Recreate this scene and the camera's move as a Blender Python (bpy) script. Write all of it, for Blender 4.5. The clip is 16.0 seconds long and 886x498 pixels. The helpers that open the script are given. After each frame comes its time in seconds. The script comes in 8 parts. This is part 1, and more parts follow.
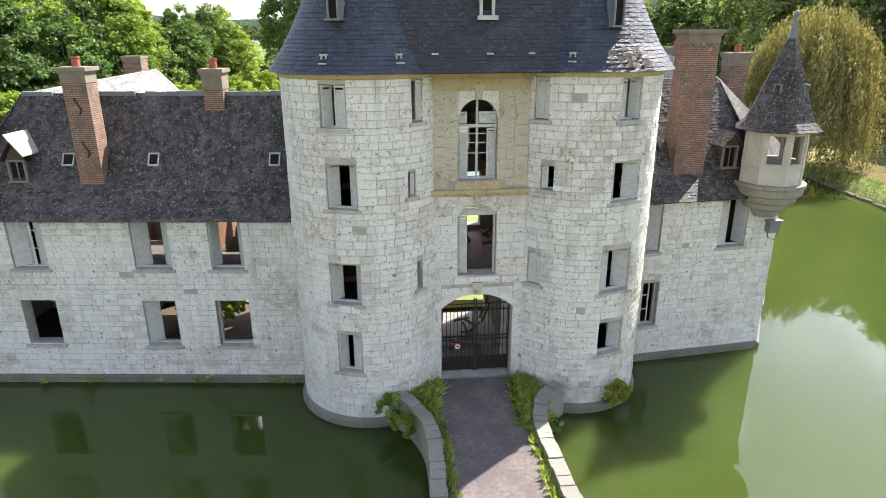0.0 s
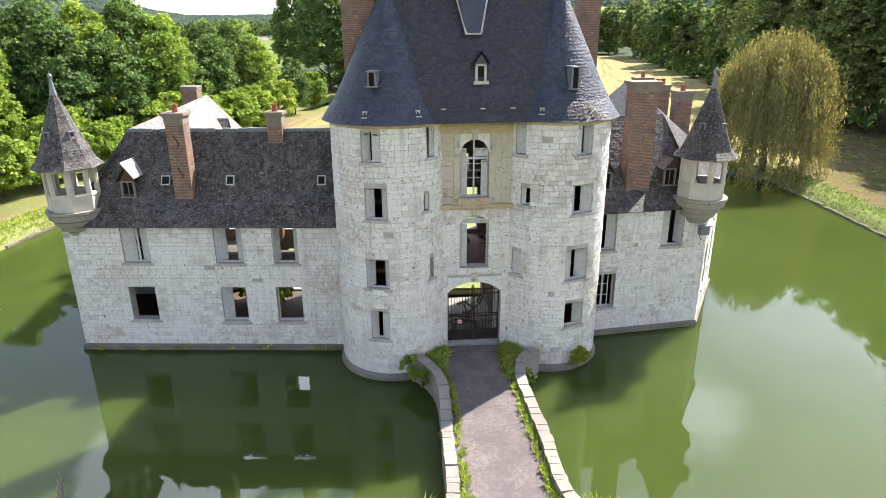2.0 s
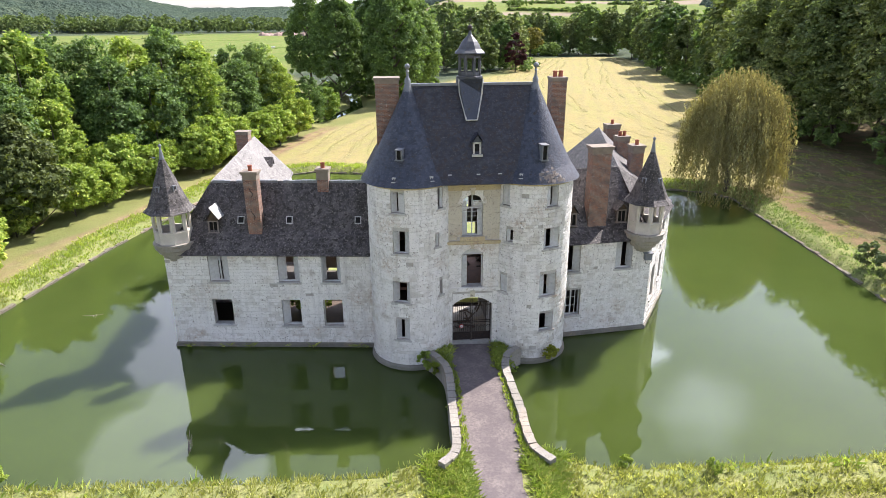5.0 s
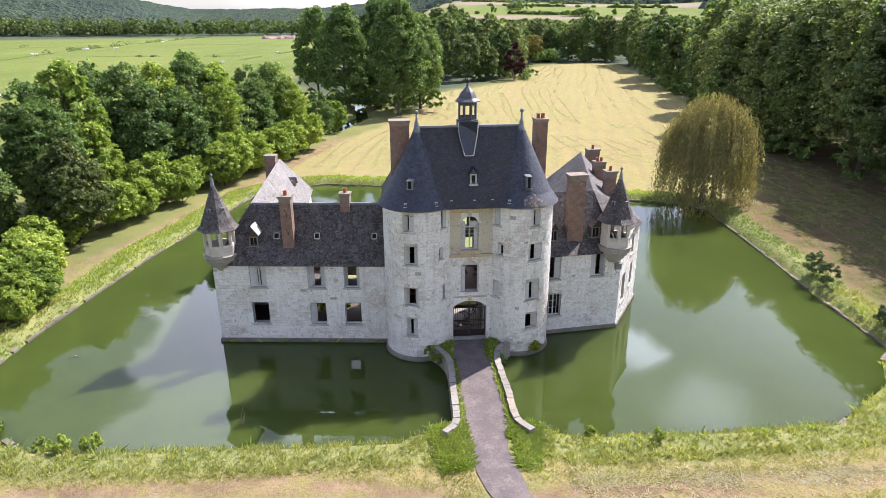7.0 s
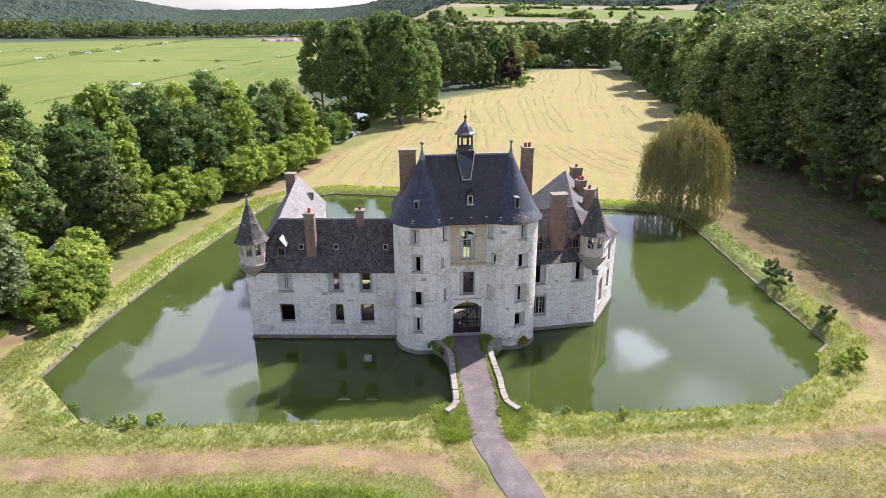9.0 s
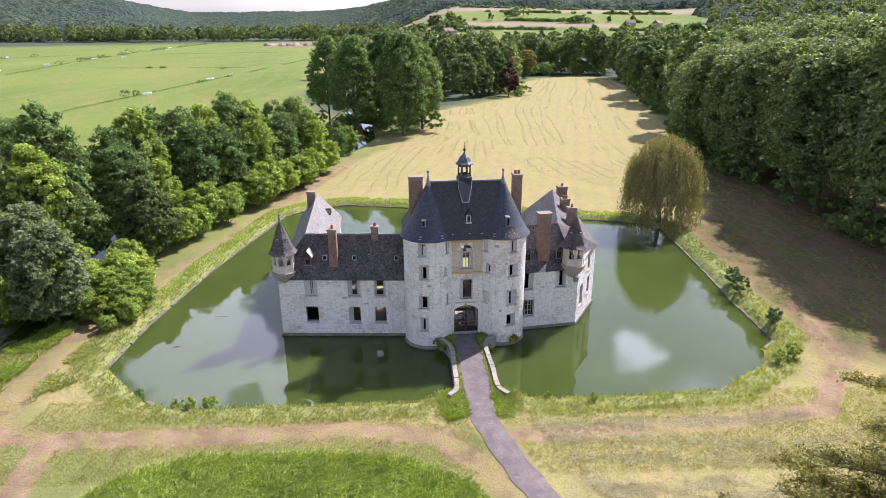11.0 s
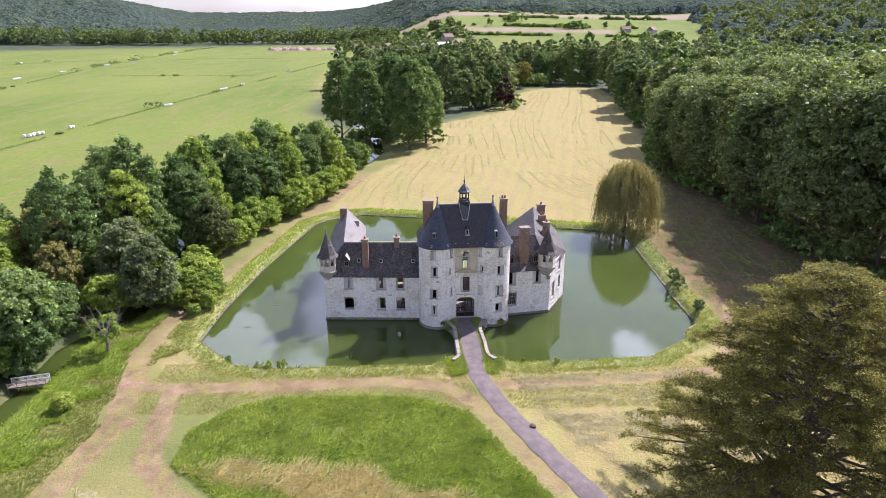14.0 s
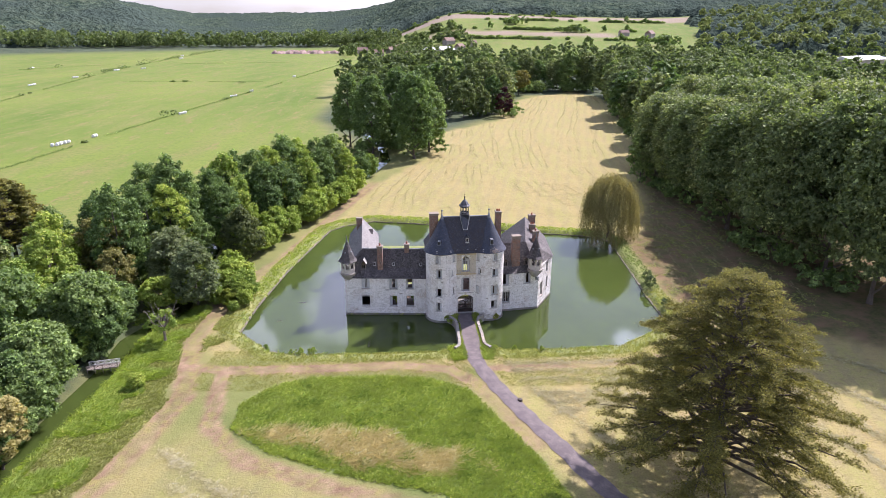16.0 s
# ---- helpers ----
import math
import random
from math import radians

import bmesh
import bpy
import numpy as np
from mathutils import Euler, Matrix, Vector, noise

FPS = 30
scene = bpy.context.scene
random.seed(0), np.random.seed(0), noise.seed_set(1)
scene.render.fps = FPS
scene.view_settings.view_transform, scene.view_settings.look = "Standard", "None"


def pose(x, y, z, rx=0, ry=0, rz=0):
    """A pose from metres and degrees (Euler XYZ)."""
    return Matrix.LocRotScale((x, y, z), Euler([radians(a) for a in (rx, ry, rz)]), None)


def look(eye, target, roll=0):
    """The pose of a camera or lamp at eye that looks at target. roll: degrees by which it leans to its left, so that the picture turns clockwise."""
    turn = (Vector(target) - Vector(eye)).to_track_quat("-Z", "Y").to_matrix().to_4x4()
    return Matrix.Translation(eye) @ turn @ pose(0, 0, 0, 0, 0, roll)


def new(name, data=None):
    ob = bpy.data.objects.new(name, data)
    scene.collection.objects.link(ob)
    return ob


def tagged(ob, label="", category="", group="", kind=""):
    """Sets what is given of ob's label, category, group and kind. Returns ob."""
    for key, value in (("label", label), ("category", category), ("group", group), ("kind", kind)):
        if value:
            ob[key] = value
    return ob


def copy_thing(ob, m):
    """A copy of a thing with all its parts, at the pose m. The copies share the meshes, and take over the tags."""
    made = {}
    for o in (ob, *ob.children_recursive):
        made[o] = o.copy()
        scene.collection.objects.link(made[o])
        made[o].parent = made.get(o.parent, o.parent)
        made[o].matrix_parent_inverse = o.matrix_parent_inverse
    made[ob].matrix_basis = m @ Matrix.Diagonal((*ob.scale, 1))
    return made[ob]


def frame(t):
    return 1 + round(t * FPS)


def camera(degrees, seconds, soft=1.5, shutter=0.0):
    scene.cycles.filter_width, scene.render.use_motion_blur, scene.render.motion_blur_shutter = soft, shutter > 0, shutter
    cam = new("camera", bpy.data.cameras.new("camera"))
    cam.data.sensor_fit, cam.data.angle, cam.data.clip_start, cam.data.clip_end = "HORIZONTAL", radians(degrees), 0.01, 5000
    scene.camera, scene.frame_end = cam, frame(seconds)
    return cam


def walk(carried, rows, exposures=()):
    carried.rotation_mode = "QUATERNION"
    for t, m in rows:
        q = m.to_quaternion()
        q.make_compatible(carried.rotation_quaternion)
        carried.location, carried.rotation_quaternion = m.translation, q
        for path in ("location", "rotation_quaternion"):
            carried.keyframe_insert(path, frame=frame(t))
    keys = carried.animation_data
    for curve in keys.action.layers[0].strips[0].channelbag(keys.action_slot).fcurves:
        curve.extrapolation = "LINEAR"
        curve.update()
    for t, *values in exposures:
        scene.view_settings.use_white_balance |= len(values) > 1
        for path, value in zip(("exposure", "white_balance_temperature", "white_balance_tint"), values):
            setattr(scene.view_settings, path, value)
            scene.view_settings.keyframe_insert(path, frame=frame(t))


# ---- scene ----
cam = camera(70.6, 16.0, soft=0.6)
PATH = [
    (0, (0.36, -0.267, 13.236), (0.425, 1.623, 12.584), -0.2),
    (0.5, (0.289, -2.379, 13.808), (0.348, -0.488, 13.159), -0.3),
    (1, (0.228, -4.255, 14.39), (0.282, -2.366, 13.734), -0.4),
    (1.5, (0.17, -5.895, 15.095), (0.22, -4.01, 14.429), -0.4),
    (2, (-0.002, -7.379, 15.912), (0.052, -5.495, 15.245), -0.3),
    (2.5, (-0.1, -8.703, 16.982), (-0.049, -6.82, 16.311), -0.4),
    (3, (-0.185, -10.098, 17.856), (-0.135, -8.215, 17.182), -0.3),
    (3.5, (-0.287, -11.582, 18.78), (-0.237, -9.702, 18.098), -0.3),
    (4, (-0.347, -13.186, 19.624), (-0.3, -11.308, 18.938), -0.3),
    (6.5, (-0.695, -21.894, 23.897), (-0.652, -20.017, 23.207), -0.3),
    (7, (-0.763, -23.856, 24.861), (-0.721, -21.978, 24.174), -0.3),
    (7.5, (-0.807, -25.64, 25.794), (-0.765, -23.762, 25.107), -0.3),
    (8, (-1.033, -27.534, 26.685), (-0.987, -25.657, 25.998), -0.2),
    (8.5, (-1.224, -29.412, 27.579), (-1.174, -27.535, 26.89), -0.2),
    (9, (-1.218, -31.263, 28.466), (-1.17, -29.386, 27.779), -0.3),
    (11.5, (-1.9, -43.218, 34.125), (-1.852, -41.339, 33.442), -0.3),
    (12, (-2.096, -46.443, 35.449), (-2.047, -44.564, 34.764), -0.3),
    (12.5, (-2.364, -50.028, 36.952), (-2.314, -48.149, 36.268), -0.2),
    (13, (-2.547, -53.838, 38.391), (-2.498, -51.959, 37.707), -0.3),
    (13.5, (-2.799, -57.37, 39.833), (-2.749, -55.491, 39.148), -0.2),
    (14, (-3.141, -60.997, 41.235), (-3.089, -59.118, 40.551), -0.1),
    (14.5, (-3.272, -64.457, 42.738), (-3.221, -62.578, 42.053), -0.1),
    (15, (-3.538, -67.953, 44.178), (-3.486, -66.074, 43.494), -0.0),
    (15.5, (-3.669, -71.339, 45.714), (-3.619, -69.461, 45.028), -0.2),
    (16, (-3.949, -75.008, 47.351), (-3.9, -73.13, 46.666), -0.1),
]
walk(cam, [(t, look(eye, target, roll)) for t, eye, target, roll in PATH], [(0, 1.46, 6500, 12), (4, 1.28, 6350, 16), (7, 1.01, 6200, 21), (16, 0.88, 6000, 29)])

# ---- light ----
SUN_AZ, SUN_EL = 47.5, 47.5          # from +y towards +x, and above the horizon
world = bpy.data.worlds.new("sky")
scene.world = world
world.use_nodes = True
wn, wl = world.node_tree.nodes, world.node_tree.links
wn.clear()
w_out, w_bg = wn.new("ShaderNodeOutputWorld"), wn.new("ShaderNodeBackground")
w_sky = wn.new("ShaderNodeTexSky")
w_sky.sky_type, w_sky.sun_disc = "NISHITA", False
w_sky.sun_elevation, w_sky.sun_rotation = radians(SUN_EL), radians(SUN_AZ)
w_sky.air_density, w_sky.dust_density = 1.0, 1.2
w_tc, w_map, w_noise, w_ramp, w_mix = (wn.new(n) for n in ("ShaderNodeTexCoord", "ShaderNodeMapping", "ShaderNodeTexNoise", "ShaderNodeValToRGB", "ShaderNodeMix"))
w_map.inputs["Location"].default_value = (0.35, 0.1, 0.2)
w_noise.inputs["Scale"].default_value, w_noise.inputs["Detail"].default_value, w_noise.inputs["Roughness"].default_value = 1.5, 8.0, 0.55
w_ramp.color_ramp.elements[0].color = (0.05, 0.05, 0.05, 1)
w_ramp.color_ramp.elements[0].position, w_ramp.color_ramp.elements[1].position = 0.515, 0.605
w_mix.data_type = "RGBA"
# broken cloud on a flat layer, denser towards the horizon, brighter towards the sun
w_sep, w_add, w_div, w_far, w_sum = (wn.new(n) for n in ("ShaderNodeSeparateXYZ", "ShaderNodeMath", "ShaderNodeVectorMath", "ShaderNodeMapRange", "ShaderNodeMath"))
w_com = wn.new("ShaderNodeCombineXYZ")
w_add.operation, w_add.inputs[1].default_value = "ADD", 0.18
w_div.operation = "DIVIDE"
wl.new(w_tc.outputs["Generated"], w_sep.inputs[0])
wl.new(w_sep.outputs["Z"], w_add.inputs[0])
for k in range(3):
    wl.new(w_add.outputs[0], w_com.inputs[k])
wl.new(w_tc.outputs["Generated"], w_div.inputs[0])
wl.new(w_com.outputs[0], w_div.inputs[1])
wl.new(w_div.outputs[0], w_map.inputs["Vector"])
w_far.inputs["From Min"].default_value, w_far.inputs["From Max"].default_value = 0.65, 0.0
w_far.inputs["To Min"].default_value, w_far.inputs["To Max"].default_value = -0.05, 0.16
wl.new(w_sep.outputs["Z"], w_far.inputs["Value"])
w_dot, w_lit, w_cloud = wn.new("ShaderNodeVectorMath"), wn.new("ShaderNodeMapRange"), wn.new("ShaderNodeMix")
w_dot.operation = "DOT_PRODUCT"
w_dot.inputs[1].default_value = (math.sin(radians(SUN_AZ)) * math.cos(radians(SUN_EL)), math.cos(radians(SUN_AZ)) * math.cos(radians(SUN_EL)), math.sin(radians(SUN_EL)))
w_lit.inputs["From Min"].default_value, w_lit.inputs["From Max"].default_value = 0.30, 0.95
w_cloud.data_type = "RGBA"
w_cloud.inputs[6].default_value, w_cloud.inputs[7].default_value = (8.2, 8.8, 10.0, 1), (40.0, 44.0, 51.0, 1)
wl.new(w_tc.outputs["Generated"], w_dot.inputs[0])
wl.new(w_dot.outputs["Value"], w_lit.inputs["Value"])
wl.new(w_lit.outputs["Result"], w_cloud.inputs[0])
wl.new(w_cloud.outputs[2], w_mix.inputs[7])
wl.new(w_map.outputs["Vector"], w_noise.inputs["Vector"])
wl.new(w_noise.outputs["Fac"], w_sum.inputs[0])
wl.new(w_far.outputs["Result"], w_sum.inputs[1])
wl.new(w_sum.outputs[0], w_ramp.inputs["Fac"])


def sky_way(az, el):
    az, el = radians(az), radians(el)
    return (math.sin(az) * math.cos(el), math.cos(az) * math.cos(el), math.sin(el))


def sky_spot(az, el, inner, outer, ragged):
    """0 to 1 round a place in the sky, with an uneven rim."""
    dot, add, rng_ = wn.new("ShaderNodeVectorMath"), wn.new("ShaderNodeMath"), wn.new("ShaderNodeMapRange")
    dot.operation, add.operation = "DOT_PRODUCT", "MULTIPLY_ADD"
    dot.inputs[1].default_value = sky_way(az, el)
    wl.new(w_tc.outputs["Generated"], dot.inputs[0])
    wl.new(w_fine.outputs["Fac"], add.inputs[0])
    add.inputs[1].default_value = ragged
    wl.new(dot.outputs["Value"], add.inputs[2])
    rng_.interpolation_type = "SMOOTHSTEP"
    rng_.inputs["From Min"].default_value = math.cos(radians(outer)) + 0.5 * ragged
    rng_.inputs["From Max"].default_value = math.cos(radians(inner)) + 0.5 * ragged
    wl.new(add.outputs[0], rng_.inputs["Value"])
    return rng_.outputs["Result"]


# over the valley: a thin veil with separate white clouds
w_fine = wn.new("ShaderNodeTexNoise")
w_fine.inputs["Scale"].default_value, w_fine.inputs["Detail"].default_value, w_fine.inputs["Roughness"].default_value = 3.2, 7.0, 0.58
wl.new(w_map.outputs["Vector"], w_fine.inputs["Vector"])
cover = None
for az, el, inner, outer, ragged, weight in ((21.0, 28.0, 1.0, 2.6, 0.006, 0.95), (27.5, 33.0, 1.5, 5.0, 0.012, 0.40), (-22.0, 25.0, 4.0, 6.0, 0.022, 1.3),
                                             (-26.0, 36.0, 5.0, 7.5, 0.026, 1.4), (-13.0, 33.5, 2.5, 4.5, 0.016, 1.3), (26.0, 43.0, 2.0, 6.0, 0.024, 0.3), (-9.0, 24.0, 2.0, 4.0, 0.01, 0.5)):
    k = wn.new("ShaderNodeMath")
    k.operation = "MULTIPLY_ADD"
    wl.new(sky_spot(az, el, inner, outer, ragged), k.inputs[0])
    k.inputs[1].default_value = weight
    if cover is None:
        w_veil = wn.new("ShaderNodeMapRange")
        w_veil.inputs["From Min"].default_value, w_veil.inputs["From Max"].default_value = 0.35, 0.65
        w_veil.inputs["To Min"].default_value, w_veil.inputs["To Max"].default_value = 0.15, 0.28
        wl.new(w_noise.outputs["Fac"], w_veil.inputs["Value"])
        cover = w_veil.outputs["Result"]
    wl.new(cover, k.inputs[2])
    cover = k.outputs[0]
w_where = wn.new("ShaderNodeMix")
w_where.data_type = "RGBA"
wl.new(sky_spot(0, 27, 33, 46, 0.05), w_where.inputs[0])
wl.new(w_ramp.outputs["Color"], w_where.inputs[6])
wl.new(cover, w_where.inputs[7])
wl.new(w_where.outputs[2], w_mix.inputs[0])
wl.new(w_sky.outputs["Color"], w_mix.inputs[6])
wl.new(w_mix.outputs[2], w_bg.inputs["Color"])
wl.new(w_bg.outputs["Background"], w_out.inputs["Surface"])
w_bg.inputs["Strength"].default_value = 0.085

sun = new("sun", bpy.data.lights.new("sun", "SUN"))
sun.data.energy, sun.data.angle, sun.data.color = 5.0, radians(0.55), (1.0, 0.95, 0.86)
s_az, s_el = radians(SUN_AZ), radians(SUN_EL)
TO_SUN = Vector((math.sin(s_az) * math.cos(s_el), math.cos(s_az) * math.cos(s_el), math.sin(s_el)))
sun.matrix_world = look(TO_SUN * 200, (0, 0, 0))


# ---- materials ----
def nodes_of(name):
    m = bpy.data.materials.new(name)
    m.use_nodes = True
    n, l = m.node_tree.nodes, m.node_tree.links
    return m, n, l, n["Principled BSDF"]


def mixed(n, l, fac, a, b, mode="MIX"):
    """A colour mix; a and b are colours or sockets, fac a number or a socket."""
    k = n.new("ShaderNodeMix")
    k.data_type, k.blend_type = "RGBA", mode
    for i, s in ((0, fac), (6, a), (7, b)):
        if hasattr(s, "is_linked"):
            l.new(s, k.inputs[i])
        elif i == 0:
            k.inputs[0].default_value = s
        else:
            k.inputs[i].default_value = (*s, 1)
    return k.outputs[2]


def grain(n, l, scale, lo, hi, detail=4.0, rough=0.6, stretch=None, kind="Object"):
    """A noise, sharpened between lo and hi, as a socket of 0 to 1."""
    tc, k, r = n.new("ShaderNodeTexCoord"), n.new("ShaderNodeTexNoise"), n.new("ShaderNodeMapRange")
    k.inputs["Scale"].default_value, k.inputs["Detail"].default_value, k.inputs["Roughness"].default_value = scale, detail, rough
    src = tc.outputs[kind]
    if stretch:
        mp = n.new("ShaderNodeMapping")
        mp.inputs["Scale"].default_value = stretch
        l.new(src, mp.inputs["Vector"])
        src = mp.outputs["Vector"]
    l.new(src, k.inputs["Vector"])
    l.new(k.outputs["Fac"], r.inputs["Value"])
    r.inputs["From Min"].default_value, r.inputs["From Max"].default_value = lo, hi
    return r.outputs["Result"]


def relief(n, l, bsdf, height, strength, distance=0.02):
    b = n.new("ShaderNodeBump")
    b.inputs["Strength"].default_value, b.inputs["Distance"].default_value = strength, distance
    l.new(height, b.inputs["Height"])
    l.new(b.outputs["Normal"], bsdf.inputs["Normal"])


def island(n):
    return n.new("ShaderNodeNewGeometry").outputs["Random Per Island"]


def object_random(n):
    return n.new("ShaderNodeObjectInfo").outputs["Random"]


def ramp3(n, l, src, a, b, c):
    r = n.new("ShaderNodeValToRGB")
    e = r.color_ramp.elements
    e[0].color, e[1].color = (*a, 1), (*c, 1)
    m = e.new(0.5)
    m.color = (*b, 1)
    l.new(src, r.inputs["Fac"])
    return r.outputs["Color"]


def stone_material(name, pale, mid, dark, rnd, stain=0.5, weather=(0.42, 0.37, 0.30)):
    """Weathered limestone: tone by piece, lichen and rain stains, pitted relief."""
    m, n, l, b = nodes_of(name)
    src = object_random(n) if rnd == "object" else island(n)
    geo = n.new("ShaderNodeNewGeometry").outputs["Position"]

    def world(scale, lo, hi, detail=5.0, rough=0.62, stretch=(1, 1, 1)):
        mp, t, r = n.new("ShaderNodeMapping"), n.new("ShaderNodeTexNoise"), n.new("ShaderNodeMapRange")
        mp.inputs["Scale"].default_value = stretch
        l.new(geo, mp.inputs["Vector"])
        l.new(mp.outputs["Vector"], t.inputs["Vector"])
        t.inputs["Scale"].default_value, t.inputs["Detail"].default_value, t.inputs["Roughness"].default_value = scale, detail, rough
        l.new(t.outputs["Fac"], r.inputs["Value"])
        r.inputs["From Min"].default_value, r.inputs["From Max"].default_value = lo, hi
        return r.outputs["Result"]

    col = ramp3(n, l, src, dark, mid, pale)
    col = mixed(n, l, world(0.42, 0.40, 0.66), col, pale)
    col = mixed(n, l, world(0.8, 0.56, 0.74, 7, 0.7), col, weather)
    sm = n.new("ShaderNodeMath")
    sm.operation = "MULTIPLY"
    l.new(world(1.0, 0.52, 0.72, 5, 0.65, (2.6, 2.6, 0.22)), sm.inputs[0])
    sm.inputs[1].default_value = stain
    col = mixed(n, l, sm.outputs[0], col, (0.24, 0.22, 0.20))
    rust = n.new("ShaderNodeMath")
    rust.operation = "MULTIPLY"
    l.new(world(0.30, 0.52, 0.66, 6, 0.7), rust.inputs[0])
    l.new(world(6.0, 0.42, 0.60, 7, 0.75), rust.inputs[1])
    col = mixed(n, l, rust.outputs[0], col, (0.42, 0.30, 0.20))
    col = mixed(n, l, world(13.0, 0.635, 0.67, 4, 0.6), col, (0.13, 0.11, 0.09))
    col = mixed(n, l, world(5.0, 0.585, 0.65, 8, 0.75), col, (0.20, 0.17, 0.14))
    col = mixed(n, l, world(22.0, 0.52, 0.80, 4, 0.7), col, tuple(0.72 * v for v in mid))
    l.new(col, b.inputs["Base Color"])
    b.inputs["Roughness"].default_value = 0.92
    relief(n, l, b, world(16, 0.2, 0.8, 7, 0.72), 0.8, 0.035)
    return m


def plain_material(name, colour, second, scale=4.0, rough=0.7, metal=0.0, bump=0.2, lo=0.4, hi=0.65):
    m, n, l, b = nodes_of(name)
    col = mixed(n, l, grain(n, l, scale, lo, hi), colour, second)
    fine = grain(n, l, scale * 9, 0.3, 0.75)
    col = mixed(n, l, fine, col, tuple(c * 0.78 for c in colour))
    l.new(col, b.inputs["Base Color"])
    b.inputs["Roughness"].default_value, b.inputs["Metallic"].default_value = rough, metal
    relief(n, l, b, fine, bump)
    return m


def slate_material(name, a, b_, c, lichen, amount, gloss=0.5, moss=(0.030, 0.024, 0.018), mossy=0.0):
    """Slates: tone by piece, washed-out areas, dark moss and pale lichen spots."""
    m, n, l, b = nodes_of(name)
    col = ramp3(n, l, island(n), a, b_, c)
    col = mixed(n, l, grain(n, l, 0.8, 0.56 - amount, 0.78 - amount, 6, 0.7), col, lichen)
    col = mixed(n, l, grain(n, l, 0.55, 0.56 - mossy, 0.70 - mossy, 7, 0.72), col, moss)
    col = mixed(n, l, grain(n, l, 3.6, 0.57 - mossy, 0.62 - mossy, 6, 0.75), col, moss)
    col = mixed(n, l, grain(n, l, 9.0, 0.60 - 0.5 * amount, 0.66 - 0.5 * amount, 5, 0.7), col, tuple(min(1, 1.5 * v) for v in lichen))
    col = mixed(n, l, grain(n, l, 24, 0.62, 0.70, 3), col, tuple(min(1, 2.4 * v) for v in lichen))
    l.new(col, b.inputs["Base Color"])
    b.inputs["Roughness"].default_value = gloss
    relief(n, l, b, grain(n, l, 14, 0.3, 0.7, 6), 0.5, 0.03)
    return m


def brick_material(name):
    m, n, l, b = nodes_of(name)
    tc, mp, k = n.new("ShaderNodeTexCoord"), n.new("ShaderNodeMapping"), n.new("ShaderNodeTexBrick")
    sep, com = n.new("ShaderNodeSeparateXYZ"), n.new("ShaderNodeCombineXYZ")
    add = n.new("ShaderNodeMath")
    l.new(tc.outputs["Object"], sep.inputs[0])
    l.new(sep.outputs[0], add.inputs[0])
    l.new(sep.outputs[1], add.inputs[1])
    l.new(add.outputs[0], com.inputs[0])
    l.new(sep.outputs[2], com.inputs[1])
    l.new(com.outputs[0], k.inputs["Vector"])
    k.inputs["Scale"].default_value = 1.0
    k.inputs["Brick Width"].default_value, k.inputs["Row Height"].default_value, k.inputs["Mortar Size"].default_value = 0.23, 0.075, 0.009
    k.inputs["Color1"].default_value, k.inputs["Color2"].default_value = (0.27, 0.115, 0.065, 1), (0.13, 0.072, 0.055, 1)
    k.inputs["Mortar"].default_value = (0.30, 0.26, 0.22, 1)
    col = mixed(n, l, grain(n, l, 1.6, 0.48, 0.70, 5), k.outputs["Color"], (0.13, 0.10, 0.085))
    col = mixed(n, l, grain(n, l, 7, 0.62, 0.70, 5), col, (0.45, 0.40, 0.33))
    l.new(col, b.inputs["Base Color"])
    b.inputs["Roughness"].default_value = 0.9
    relief(n, l, b, k.outputs["Fac"], -0.6, 0.015)
    return m


def leaf_material(name, dark, light, through_light, var=0.5, sheer=0.38):
    """Foliage that lets some light through; tone by leaf clump and by tree, sun sparkle coloured into some."""
    m, n, l, b = nodes_of(name)
    rnd = island(n)
    col = mixed(n, l, rnd, dark, light)
    # clumps with the highest random value get a brighter base colour as glints
    sparkle = n.new("ShaderNodeMapRange")
    sparkle.inputs["From Min"].default_value, sparkle.inputs["From Max"].default_value = 0.80, 0.90
    l.new(rnd, sparkle.inputs["Value"])
    col = mixed(n, l, sparkle.outputs["Result"], col, tuple(min(0.62, 1.45 * q) for q in light))
    col = mixed(n, l, grain(n, l, 0.35, 0.40, 0.62, 2), col, tuple(0.5 * (p + q) * 0.8 for p, q in zip(dark, light)))
    col = mixed(n, l, grain(n, l, 7.0, 0.48, 0.66, 2), col, dark)
    hs = n.new("ShaderNodeHueSaturation")
    mr = n.new("ShaderNodeMapRange")
    l.new(object_random(n), mr.inputs["Value"])
    mr.inputs["To Min"].default_value, mr.inputs["To Max"].default_value = 1 - var * 0.5, 1 + var * 0.5
    l.new(mr.outputs["Result"], hs.inputs["Value"])
    mh = n.new("ShaderNodeMapRange")
    l.new(object_random(n), mh.inputs["Value"])
    mh.inputs["To Min"].default_value, mh.inputs["To Max"].default_value = 0.515, 0.485
    l.new(mh.outputs["Result"], hs.inputs["Hue"])
    l.new(col, hs.inputs["Color"])
    l.new(hs.outputs["Color"], b.inputs["Base Color"])
    b.inputs["Roughness"].default_value = 0.6
    b.inputs["Specular IOR Level"].default_value = 0.15
    tr, ms = n.new("ShaderNodeBsdfTranslucent"), n.new("ShaderNodeMixShader")
    tint = mixed(n, l, 1.0, hs.outputs["Color"], through_light, "MULTIPLY")
    l.new(tint, tr.inputs["Color"])
    ms.inputs[0].default_value = sheer
    l.new(b.outputs[0], ms.inputs[1])
    l.new(tr.outputs[0], ms.inputs[2])
    l.new(ms.outputs[0], n["Material Output"].inputs["Surface"])
    return m


